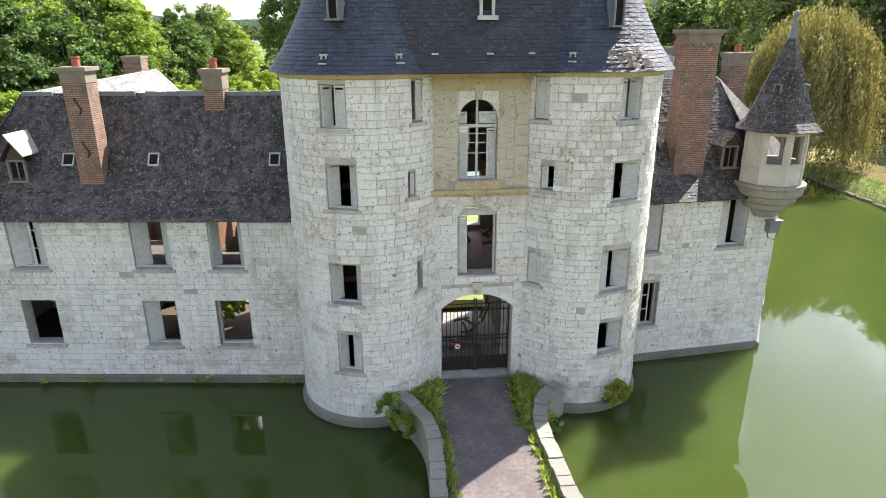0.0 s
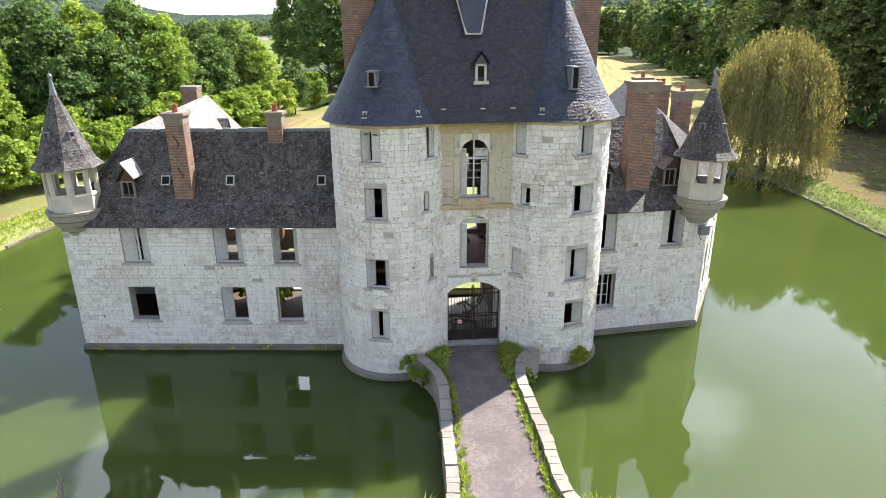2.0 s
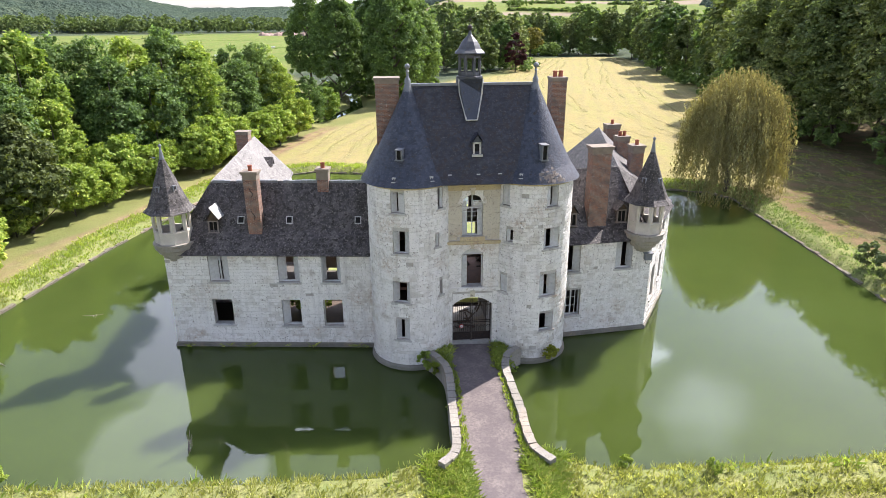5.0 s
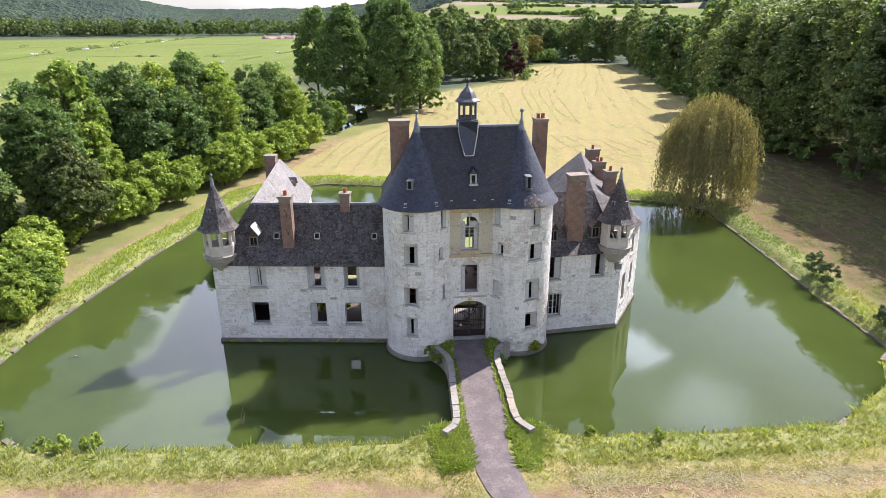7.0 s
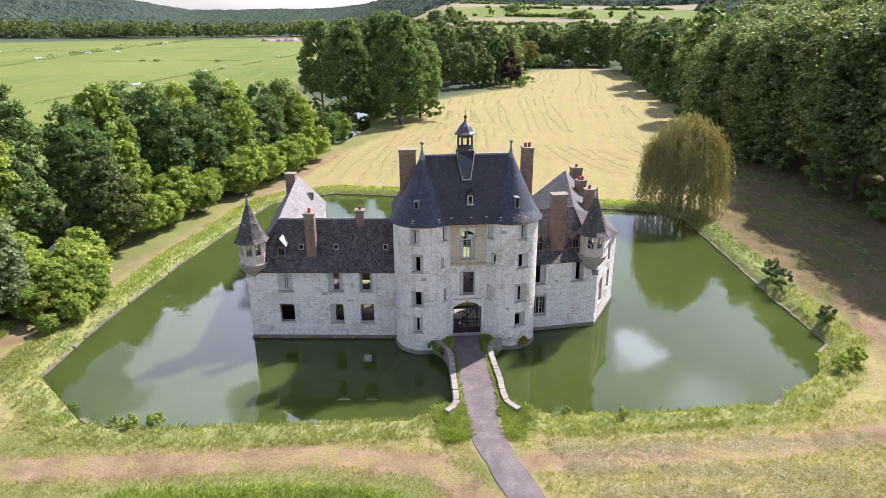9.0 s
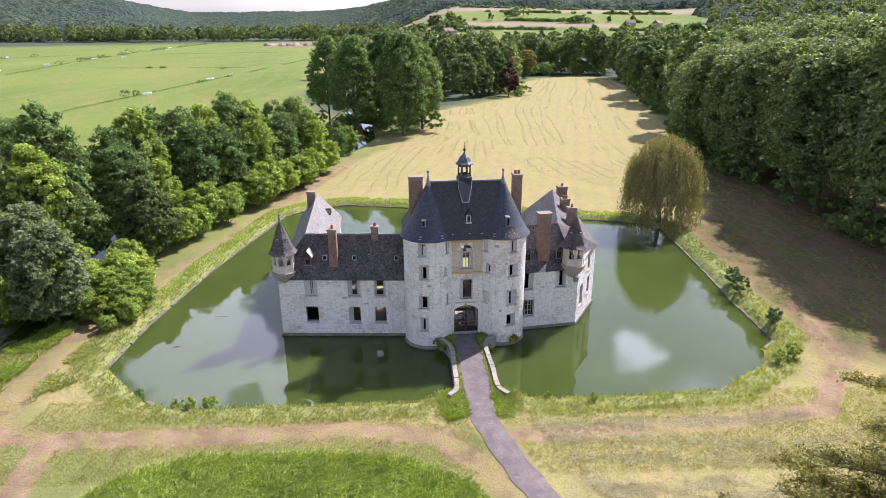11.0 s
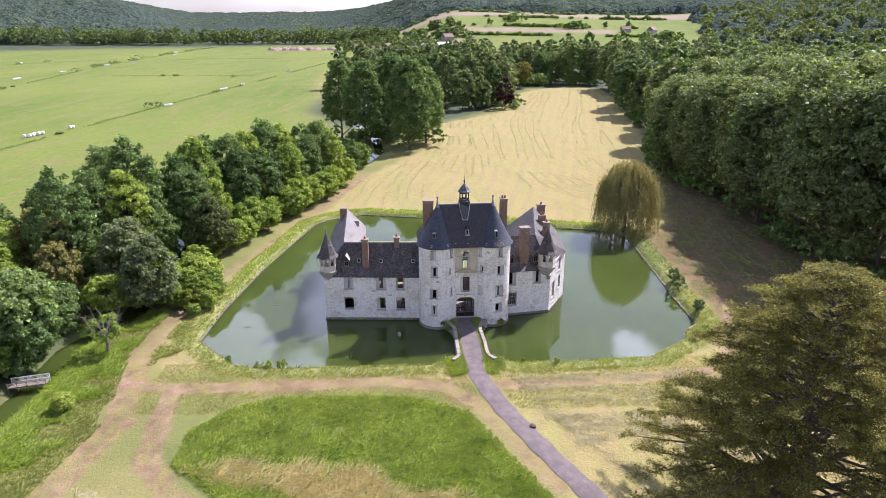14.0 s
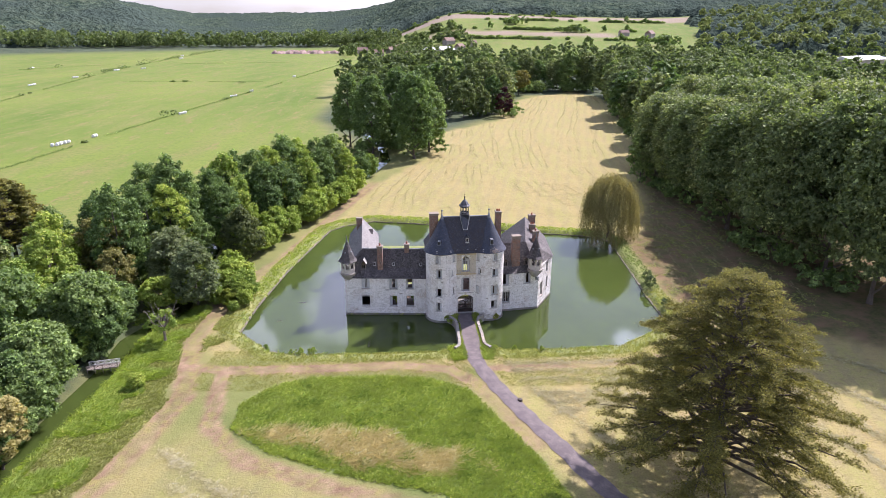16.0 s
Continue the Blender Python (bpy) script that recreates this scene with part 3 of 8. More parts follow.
def window(M, parent, u0, u1, z0, z1, leaves=(80, 100), panes=False, back=0.26, sash=True, leaf_size=None, sill_on=True):
    """A casement in its opening: frame, sill and half-open shutters. leaves: the angles of both, None: lost."""
    s = Soup()
    t = 0.055
    s.slab(M, u0, u0 + t, -back - 0.06, -back, z0, z1)
    s.slab(M, u1 - t, u1, -back - 0.06, -back, z0, z1)
    s.slab(M, u0, u1, -back - 0.06, -back, z1 - t, z1)
    s.slab(M, u0, u1, -back - 0.07, -back + 0.02, z0, z0 + 0.06)
    w = s.done("window", PAINT, parent, "empty wooden window frame with grey-white louvred shutters")
    if panes:
        q = Soup()
        mid = (u0 + u1) / 2
        for a, b in ((u0 + 0.28, mid + 0.02), (mid + 0.02, u1 - 0.26)):
            for x in (a, b - 0.05):
                q.slab(M, x, x + 0.05, -back - 0.05, -back - 0.01, z0, z1)
            for k in range(4):
                z = z0 + (z1 - z0 - 0.04) * k / 3
                q.slab(M, a, b, -back - 0.045, -back - 0.015, z, z + 0.035)
        q.done("casement", PAINT, w, "thin white glazing bars without glass")
    lw = leaf_size or (u1 - u0) * 0.46
    if leaves[0] is not None:
        shutter(M, u0 + 0.02, -0.06, leaves[0], lw, z0 + 0.04, z1 - 0.04, w)
    if leaves[1] is not None:
        shutter(M, u1 - 0.02, -0.06, leaves[1], -lw, z0 + 0.04, z1 - 0.04, w)
    if sill_on:
        sill(M, u0, u1, z0, w)
    return w


def arch_filler(M, u0, u1, spring, crown, top, v0, v1, name, mat, parent):
    """The wall above a segmental arch, up to a level top."""
    s = Soup()
    k, c, w = 14, (u0 + u1) / 2, (u1 - u0) / 2
    rise = crown - spring
    R = (w * w + rise * rise) / (2 * rise)

    def z_of(u):
        return crown - R + math.sqrt(max(0, R * R - (u - c) ** 2))

    for j in range(k):
        a, b = u0 + (u1 - u0) * j / k, u0 + (u1 - u0) * (j + 1) / k
        s.face(M(a, v1, z_of(a)), M(b, v1, z_of(b)), M(b, v1, top), M(a, v1, top))
        s.face(M(b, v0, z_of(b)), M(a, v0, z_of(a)), M(a, v0, top), M(b, v0, top))
        s.face(M(a, v0, z_of(a)), M(b, v0, z_of(b)), M(b, v1, z_of(b)), M(a, v1, z_of(a)))
    return s.done(name, mat, parent), z_of


def arch_ring(M, u0, u1, spring, crown, v, parent, thick=0.22, count=9, key=True):
    """Wedge-shaped stones round an arch, with a raised keystone."""
    c, w, rise = (u0 + u1) / 2, (u1 - u0) / 2, crown - spring
    R = (w * w + rise * rise) / (2 * rise)
    half = math.asin(min(1, w / R))
    for j in range(count):
        a0, a1 = -half + 2 * half * j / count + 0.008, -half + 2 * half * (j + 1) / count - 0.008
        mid = key and j == count // 2
        r1 = R + thick + (0.2 if mid else 0)
        pv = v + (0.09 if mid else 0.035)
        s = Soup()
        pts = [(c + q * math.sin(a), crown - R + q * math.cos(a)) for q, a in ((R, a0), (R, a1), (r1, a1), (r1, a0))]
        s.face(*[M(u, pv, z) for u, z in pts])
        for i in range(4):
            (ua, za), (ub, zb) = pts[i], pts[(i + 1) % 4]
            s.face(M(ub, pv, zb), M(ua, pv, za), M(ua, v - 0.1, za), M(ub, v - 0.1, zb))
        s.done("keystone" if mid else "arch_stone", STONE_WARM if mid else STONE, parent)


def chimney(parent, x0, x1, y0, y1, z0, z1, deg=0.0, pots=1, cap=0.10, band=0.55, mat=None, ties=False, label="tall red brick chimney with a corbelled stone cap"):
    """A brick stack with a stone cap and clay pots."""
    cx, cy, a = (x0 + x1) / 2, (y0 + y1) / 2, radians(deg)
    d, e = Vector((math.cos(a), math.sin(a), 0)), Vector((-math.sin(a), math.cos(a), 0))
    C = lambda u, v, z: Vector((cx, cy, z)) + d * u - e * v
    hx, hy = (x1 - x0) / 2, (y1 - y0) / 2
    s = Soup()
    s.slab(C, -hx, hx, -hy, hy, z0, z1 - band)
    st = s.done("chimney", mat or BRICK, parent, label)
    s = Soup()
    s.slab(C, -hx - 0.02, hx + 0.02, -hy - 0.02, hy + 0.02, z1 - band, z1 - 0.22)
    s.slab(C, -hx - cap * 0.5, hx + cap * 0.5, -hy - cap * 0.5, hy + cap * 0.5, z1 - 0.22, z1 - 0.14)
    s.slab(C, -hx - cap, hx + cap, -hy - cap, hy + cap, z1 - 0.14, z1)
    s.done("chimney_cap", CAP, st)
    for k in range(pots):
        s = Soup()
        u = (k - (pots - 1) / 2) * 0.36
        p = C(u, 0, 0)
        s.lathe((p.x, p.y), ((0.15, z1), (0.13, z1 + 0.28), (0.16, z1 + 0.30), (0.16, z1 + 0.36), (0.11, z1 + 0.36), (0.10, z1 + 0.1)), 12)
        s.done("chimney_pot", TERRACOTTA, st)
    if ties:
        for z in (z0 + (z1 - z0) * 0.40, z0 + (z1 - z0) * 0.72):
            s = Soup()
            pts = [C(0.09 * math.sin(t * 5.2) + 0.02, hy + 0.03, z + t * 0.6 - 0.3) for t in (0, 0.12, 0.25, 0.38, 0.5, 0.62, 0.75, 0.88, 1)]
            s.tube(pts, 0.025, 0.025, 5)
            s.done("wall_tie", IRON, st)
    return st


def skylight(M, parent, u0, u1, za, va, zb, vb):
    """A small rooflight on a slope from (va, za) up to (vb, zb)."""
    d = Vector((0, vb - va, zb - za)).normalized()
    nv = Vector((0, d.z, -d.y))
    S = lambda u, h, t: M(u, va + d.y * t + nv.y * h, za + d.z * t + nv.z * h)
    L = math.hypot(vb - va, zb - za)
    s = Soup()
    s.slab(S, u0, u0 + 0.05, -0.02, 0.09, 0, L)
    s.slab(S, u1 - 0.05, u1, -0.02, 0.09, 0, L)
    s.slab(S, u0 + 0.06, u1 - 0.06, -0.02, 0.09, 0, 0.06)
    s.slab(S, u0 + 0.06, u1 - 0.06, -0.02, 0.09, L - 0.06, L)
    w = s.done("roof_light", ZINC, parent, "small rusted roof window with its opening filled black")
    # black slab behind the frame in place of a shaded interior
    s = Soup()
    s.slab(S, u0 + 0.05, u1 - 0.05, -0.03, 0.055, 0.05, L - 0.05)
    s.done("dark_pane", SHADE_BLACK, w)


def dormer(M, parent, u0, u1, z0, z1, v0, peak, loose=False, over=0.12):
    """A small gabled dormer whose front stands at v0."""
    s = Soup()
    c = (u0 + u1) / 2
    for a, b in ((u0, u0 + 0.08), (u1 - 0.08, u1)):
        s.slab(M, a, b, v0 - 0.10, v0, z0, z1)
    s.slab(M, u0 - 0.05, u1 + 0.05, v0 - 0.12, v0 + 0.06, z0 - 0.07, z0)
    s.slab(M, u0, u1, v0 - 0.10, v0, z1, z1 + 0.08)
    s.slab(M, c - 0.02, c + 0.02, v0 - 0.08, v0 - 0.05, z0, z1)
    w = s.done("dormer", DEAD_WOOD, parent, "small gabled dormer with weathered timber frame")
    for a in (u0 + 0.01, u1 - 0.07):
        s = Soup()
        s.slab(M, a, a + 0.06, v0 - 1.0, v0 - 0.09, z0, z1)
        s.done("dormer_cheek", SLATE_BROWN, w)
    # black block filling the dormer, its inner shade given as colour
    s = Soup()
    s.slab(M, u0 + 0.08, u1 - 0.08, v0 - 0.6, v0 - 0.14, z0, z1)
    s.done("dark_opening", SHADE_BLACK, w)
    s = Soup()
    s.face(M(u0 - 0.02, v0 - 0.02, z1 + 0.04), M(u1 + 0.02, v0 - 0.02, z1 + 0.04), M(c, v0 - 0.02, peak))
    s.face(M(c, v0 - 0.10, peak), M(u1 + 0.02, v0 - 0.10, z1 + 0.04), M(u0 - 0.02, v0 - 0.10, z1 + 0.04))
    s.done("gable", OLD_WOOD, w)
    for k, (a, b) in enumerate(((u0 - over, c), (c, u1 + over))):
        s = Soup()
        za, zb = (z1, peak) if k == 0 else (peak, z1)
        da = (0.18, 0.25) if loose and k == 1 else (0, 0)
        p = [M(a, v0 + 0.15 + da[0], za + da[1]), M(b, v0 + 0.15 + da[0], zb + da[1]), M(b, v0 - 1.3, zb + da[1]), M(a, v0 - 1.3, za + da[1])]
        up = Vector((0, 0, 0.07))
        s.face(*[q + up for q in p])
        s.face(*reversed(p))
        for i in range(4):
            j = (i + 1) % 4
            s.face(p[i], p[j], p[j] + up, p[i] + up)
        s.done("dormer_roof", ZINC if loose and k == 1 else SLATE_BROWN, w, "loose pale sheet hanging off the dormer" if loose and k == 1 else "")


def finial(s, c, z, r, high):
    """A turned stem that carries a ball."""
    ball, top = r * 1.15, z + high
    stem = [(r, z), (r * 1.3, z + 0.05), (r * 0.6, z + high * 0.25), (r * 0.45, z + high * 0.5), (r * 0.8, z + high * 0.56), (r * 0.4, z + high * 0.62)]
    s.lathe(c, stem + [(max(0.01, ball * math.sin(q * math.pi / 8)), top - ball - ball * math.cos(q * math.pi / 8)) for q in range(1, 9)], 14)


# ---- gatehouse ----
GATE_DEG = 4.0
GATE_O = (2.22, 21.81)
TL, TR, RL, RR = (-1.60, 21.54), (6.05, 22.08), 2.65, 2.60
gatehouse = empty("gatehouse", (2.2, 21.8, 0), "white limestone gatehouse with two round towers and steep slate roof", "castle")
G = flat_map(GATE_O, GATE_DEG)


def tower(c, R, slits, seed, turn):
    M = round_map(c, R)
    holes = []
    for a0, a1, z0, z1, *_ in slits:
        holes.append((radians(a0) * R, radians(a1) * R, z0, z1))
    wall = shell(M, -math.pi * R, math.pi * R, -0.6, 12.15, holes, 0.45, 0.26, "tower_wall", MORTAR, gatehouse, "round limestone tower wall of coursed weathered blocks")
    s = Soup()
    s.lathe(c, ((R + 0.16, -0.8), (R + 0.16, 0.05), (R + 0.13, 0.22), (R + 0.02, 0.34)), 56, cap=False)
    s.done("tower_plinth", ALGAE_STONE, gatehouse)
    s = Soup()
    s.lathe(c, ((R + 0.02, 11.93), (R + 0.10, 11.98), (R + 0.16, 12.10), (R + 0.16, 12.17), (R - 0.4, 12.17)), 56, cap=False)
    s.done("cornice", STONE_CREAM, gatehouse)
    for z in (1.5, 4.2, 7.5, 10.1):
        s = Soup()
        s.lathe(c, ((R - 0.46, z), (R - 0.46, z + 0.12)), 24)
        s.done("tower_floor", OLD_WOOD, gatehouse)
    sector = 100
    stonework(M, -radians(sector) * R, radians(sector) * R, 0.34, 11.95, holes, wall, seed, 280)
    for (a0, a1, z0, z1, leaves, *more), h in zip(slits, holes):
        window(M, gatehouse, h[0], h[1], z0, z1, leaves, back=0.24)
    # roof
    r = random.Random(seed + 5)
    s, deck = Soup(), Soup()
    prof = ((R + 0.36, 12.10), (R + 0.10, 12.48), (R - 0.22, 12.95), (R - 0.62, 13.7), (0.42, 17.0), (0.10, 17.75))
    deck.lathe(c, ((R - 0.1, 12.14), *[(max(0.03, a - 0.02), b) for a, b in prof]), 48)
    cone = deck.done("cone_roof", SLATE_BLUE, gatehouse, "conical blue-black slate tower roof")
    step = 0.15
    for (r0, z0), (r1, z1) in zip(prof, prof[1:]):
        L = math.hypot(r1 - r0, z1 - z0)
        k = max(1, round(L / step))
        for j in range(k):
            ra, rb = r0 + (r1 - r0) * j / k, r0 + (r1 - r0) * min(1, (j + 1.2) / k)
            za, zb = z0 + (z1 - z0) * j / k, z0 + (z1 - z0) * min(1, (j + 1.2) / k)
            cnt = max(6, int(2 * math.pi * ra / 0.2))
            ph = r.random()
            for i in range(cnt):
                t0, t1 = 2 * math.pi * (i + ph) / cnt, 2 * math.pi * (i + ph + 0.96) / cnt
                if math.sin((t0 + t1) / 2) > 0.55:
                    continue
                o = 0.006 + r.uniform(0, 0.014)
                n0 = len(s.v)
                for rr, zz in ((ra, za), (ra + o, za + o * 0.5), (rb + 0.003, zb)):
                    for t in (t0, t1):
                        s.v.append((c[0] + rr * math.cos(t), c[1] + rr * math.sin(t), zz))
                s.f += [(n0, n0 + 1, n0 + 3, n0 + 2), (n0 + 2, n0 + 3, n0 + 5, n0 + 4)]
    tagged(s.done("slating", SLATE_BLUE, cone), kind="stuff")
    s = Soup()
    s.lathe(c, ((0.34, 17.15), (0.16, 17.75), (0.2, 17.78), (0.14, 17.9)), 16)
    finial(s, c, 17.85, 0.14, 1.0)
    s.done("finial", LEAD, gatehouse, "grey lead finial with ball")
    # eye-shaped vent in the cone, with small slate vents along the eaves
    for a, z0, z1, w in turn:
        q = R - 0.30
        W = flat_map((c[0] + q * math.sin(radians(a)), c[1] - q * math.cos(radians(a))), a)
        s = Soup()
        for u in (-w / 2, w / 2 - 0.06):
            s.slab(W, u, u + 0.06, -0.5, 0.08, z0, z1)
        s.slab(W, -w / 2 - 0.04, w / 2 + 0.04, -0.6, 0.14, z1, z1 + 0.05)
        s.slab(W, -w / 2 - 0.06, w / 2 + 0.06, -0.4, 0.14, z0 - 0.06, z0)
        d = s.done("roof_vent", LEAD, gatehouse, "small lead roof vent with its opening filled black")
        # black block for the shade inside the vent
        s = Soup()
        s.slab(W, -w / 2 + 0.05, w / 2 - 0.05, -0.5, 0.0, z0, z1)
        s.done("dark_opening", SHADE_BLACK, d)
    return M


tower(TL, RL, [
    (-24.4, -5.9, 10.5, 11.82, (-52, 14)), (-23, -1.2, 7.95, 9.40, (-58, 52)), (-25, -1.4, 4.68, 6.1, (-66, 62)), (-22, -3, 2.13, 3.58, (-62, 30)),
    (39.3, 49.4, 10.6, 11.9, (None, 8)), (35, 41.4, 8.25, 9.05, (None, 10)), (41.5, 47.3, 4.97, 5.95, (-60, None))],
    11, [(-13, 13.66, 14.2, 0.36)])
tower(TR, RR, [
    (13.2, 30.6, 10.6, 11.9, (-28, 60)), (11.4, 36.8, 7.92, 9.25, (-48, 42)), (8.4, 35.1, 4.68, 6.25, (-34, 52)), (10.8, 33.5, 2.28, 3.55, (None, 62)),
    (-49.4, -37.2, 10.58, 11.93, (-6, 8)), (-41.3, -31, 8.28, 9.1, (-16, None)), (-49.9, -37.5, 4.82, 6.0, (-8, 6))],
    23, [(9, 13.45, 14.3, 0.36)])

# broken slates at the eaves of one tower
s, r = Soup(), random.Random(67)
for k in range(46):
    th, z = r.gauss(0.30, 0.13), 12.20 + abs(r.gauss(0, 0.28))
    rad = RR + 0.40 - (z - 12.10) * 0.66
    V = flat_map((TR[0] + rad * math.sin(th), TR[1] - rad * math.cos(th)), math.degrees(th) + r.uniform(-14, 14))
    w, h, out = r.uniform(0.05, 0.11), r.uniform(0.08, 0.18), r.uniform(0.03, 0.09)
    s.face(V(-w, out, z), V(w, out - 0.01, z + 0.01), V(w, out - h * 0.55, z + h), V(-w, out - h * 0.5, z + h))
tagged(s.done("slate_debris", DEAD_WOOD, gatehouse, "loose brown and bleached slates at the eaves"), kind="stuff")

# wall between the towers, with the gate and two tall windows
GW = flat_map((2.22 + 1.38 * math.sin(radians(GATE_DEG)), 21.81 - 1.38 * math.cos(radians(GATE_DEG))), GATE_DEG)
GATE = (-1.31, 1.27, 1.02, 4.38)
MIDW = (-0.72, 0.61, 5.1, 7.72)
TOPW = (-0.73, 0.58, 8.55, 11.22)
g_holes = [GATE, MIDW, TOPW]
gate_wall = shell(GW, -2.0, 2.0, -0.6, 12.2, g_holes, 0.6, 4, "gate_wall", MORTAR, gatehouse, "dressed limestone wall above an arched gateway")
stonework(GW, -1.95, 1.95, 1.0, 8.0, [(a - 0.02, b + 0.02, c, d + 0.22) for a, b, c, d in g_holes], gate_wall, 31, 120, (STONE_PIECE, STONE), (0.30, 0.34), (0.5, 0.62, 0.75))
stonework(GW, -1.95, 1.95, 8.3, 11.75, [(TOPW[0] - 0.30, TOPW[1] + 0.30, 8.3, 11.75)], gate_wall, 32, 90, (STONE_WARM, STONE_WARM), (0.31, 0.35), (0.5, 0.6))
for (a, b, z0, z1), spring in ((GATE, 3.86), (MIDW, 7.3), (TOPW, 10.62)):
    arch_filler(GW, a, b, spring, z1 - 0.01, z1 + 0.25, -0.58, 0.012, "arch_spandrel", STONE, gatehouse)
    arch_ring(GW, a, b, spring, z1, 0.0, gatehouse, 0.26)
s = Soup()
s.slab(GW, -1.9, 1.9, 0, 0.12, 8.02, 8.12)
s.slab(GW, -1.9, 1.9, 0, 0.20, 8.12, 8.24)
s.slab(GW, -0.85, 0.7, 0.0, 0.13, 8.24, 8.53)
s.done("string_course", STONE_CREAM, gatehouse, "ochre stained moulded stone band")
s = Soup()
s.slab(GW, -1.9, 1.9, 0, 0.05, 11.5, 11.78)
s.slab(GW, -1.9, 1.9, 0, 0.12, 11.78, 11.86)
s.slab(GW, -1.9, 1.9, 0, 0.06, 11.86, 12.08)
s.slab(GW, -1.9, 1.9, 0, 0.22, 12.08, 12.17)
s.done("cornice", STONE_CREAM, gatehouse, "ochre stained stone entablature")
s = Soup()
s.slab(GW, -1.75, -0.95, 0, 0.10, 4.82, 5.05)
s.slab(GW, 0.85, 1.75, 0, 0.10, 4.82, 5.05)
s.slab(GW, -0.85, 0.75, -0.3, 0.16, 4.92, 5.09)
s.done("string_course", STONE, gatehouse)
for u in (-1.5, 1.28):
    z = 8.35
    while z < 11.4:
        s = Soup()
        s.slab(GW, u - 0.14, u + 0.34, 0, 0.065, z, z + 0.30)
        s.done("pilaster_block", STONE_WARM, gatehouse)
        z += 0.345

for u0, u1 in ((TOPW[0] - 0.31, TOPW[0]), (TOPW[1], TOPW[1] + 0.31)):
    z = 8.54
    while z < 11.4:
        s = Soup()
        s.slab(GW, u0 + 0.006, u1 - 0.006, -0.02, 0.035, z, z + 0.355)
        s.done("surround_stone", STONE_WARM, gatehouse)
        z += 0.365
s = Soup()
s.slab(GW, TOPW[0] - 0.3, TOPW[1] + 0.3, -0.02, 0.012, 11.46, 11.5)
s.done("fascia", STONE_WARM, gatehouse)

# upper casement with transom
a, b, z0, z1 = TOPW
s = Soup()
for u in (a, b - 0.06):
    s.slab(GW, u, u + 0.06, -0.32, -0.24, z0, 10.75)
s.slab(GW, (a + b) / 2 - 0.035, (a + b) / 2 + 0.035, -0.32, -0.24, z0, 11.2)
s.slab(GW, a, b, -0.33, -0.22, 10.28, 10.38)
s.slab(GW, a, b, -0.33, -0.22, z0, z0 + 0.07)
for z in (9.4, 9.75, 10.05):
    s.slab(GW, a + 0.3, b - 0.3, -0.31, -0.27, z, z + 0.03)
w = s.done("window", PAINT, gatehouse, "tall arched casement with white bars and louvred shutters")
shutter(GW, a + 0.04, -0.2, 6, 0.30, z0 + 0.08, 10.26, w)
shutter(GW, b - 0.04, -0.2, -6, -0.30, z0 + 0.08, 10.26, w)
shutter(GW, a + 0.04, -0.2, 3, 0.26, 10.42, 10.8, w)
shutter(GW, (a + b) / 2 + 0.05, -0.2, 3, 0.28, 10.42, 10.8, w)
shutter(GW, b - 0.04, -0.2, -3, -0.28, 10.42, 10.8, w)
sill(GW, a, b, z0, w)
# tall door-window with one shutter
a, b, z0, z1 = MIDW
s = Soup()
for u in (a, b - 0.06):
    s.slab(GW, u, u + 0.06, -0.32, -0.24, z0, 7.35)
s.slab(GW, a, b, -0.33, -0.22, 7.25, 7.33)
w = s.done("window", PAINT, gatehouse, "tall arched door opening with one louvred shutter")
shutter(GW, a + 0.04, -0.2, 12, 0.30, z0 + 0.05, 7.24, w)
shutter(GW, a + 0.05, -0.22, 0, b - a - 0.1, 7.34, 7.62, w)

# iron gate
iron_gate = empty("iron_gate", (2.2, 20.5, 1.02), "rusted black wrought-iron double gate with scrollwork", "gate")
for side in (-1, 1):
    s = Soup()
    lo, hi = (GATE[0], -0.03) if side < 0 else (-0.01, GATE[1])
    for u in (lo + 0.01, hi - 0.05):
        s.slab(GW, u, u + 0.045, -0.42, -0.375, 1.04, 3.95 if u in (lo + 0.01,) and side < 0 else 4.05)
    for z in (1.10, 1.62, 2.35, 2.48, 3.55, 3.8):
        s.slab(GW, lo, hi, -0.415, -0.38, z, z + 0.035)
    leaf = s.done("gate_leaf", IRON, iron_gate)
    for k in range(9):
        u = lo + 0.08 + (hi - lo - 0.16) * k / 8
        t = Soup()
        t.slab(GW, u - 0.011, u + 0.011, -0.41, -0.385, 1.1, 3.95 - 0.25 * abs(u))
        t.done("bar", IRON, leaf)
    for k in range(5):
        u = lo + 0.14 + (hi - lo - 0.28) * k / 4
        for cz, rad in ((2.05, 0.13), (1.36, 0.10)):
            t = Soup()
            pts = [GW(u + rad * (1 - 0.055 * q) * math.cos(q * 0.7), -0.36, cz + rad * (1 - 0.055 * q) * math.sin(q * 0.7)) for q in range(15)]
            t.tube(pts, 0.016, 0.012, 4)
            t.done("scroll", IRON, leaf)
    t = Soup()
    t.slab(GW, lo + 0.05, hi - 0.05, -0.40, -0.39, 1.1, 1.66)
    t.done("kick_plate", IRON, leaf)
sign = empty("round_sign", (1.57, 20.35, 2.1), "round white sign with red rim hung on the iron gate", "sign")
sc = GW(-0.68, -0.34, 2.12)


def disc(name, r, v, mat, parent):
    s = Soup()
    pts = [GW(-0.68 + r * math.cos(t * math.pi / 12), v, 2.12 + r * math.sin(t * math.pi / 12)) for t in range(24)]
    bk = [GW(-0.68 + r * math.cos(t * math.pi / 12), v - 0.012, 2.12 + r * math.sin(t * math.pi / 12)) for t in range(24)]
    s.face(*pts)
    s.face(*reversed(bk))
    for i in range(24):
        s.face(bk[i], bk[(i + 1) % 24], pts[(i + 1) % 24], pts[i])
    s.done(name, mat, parent)


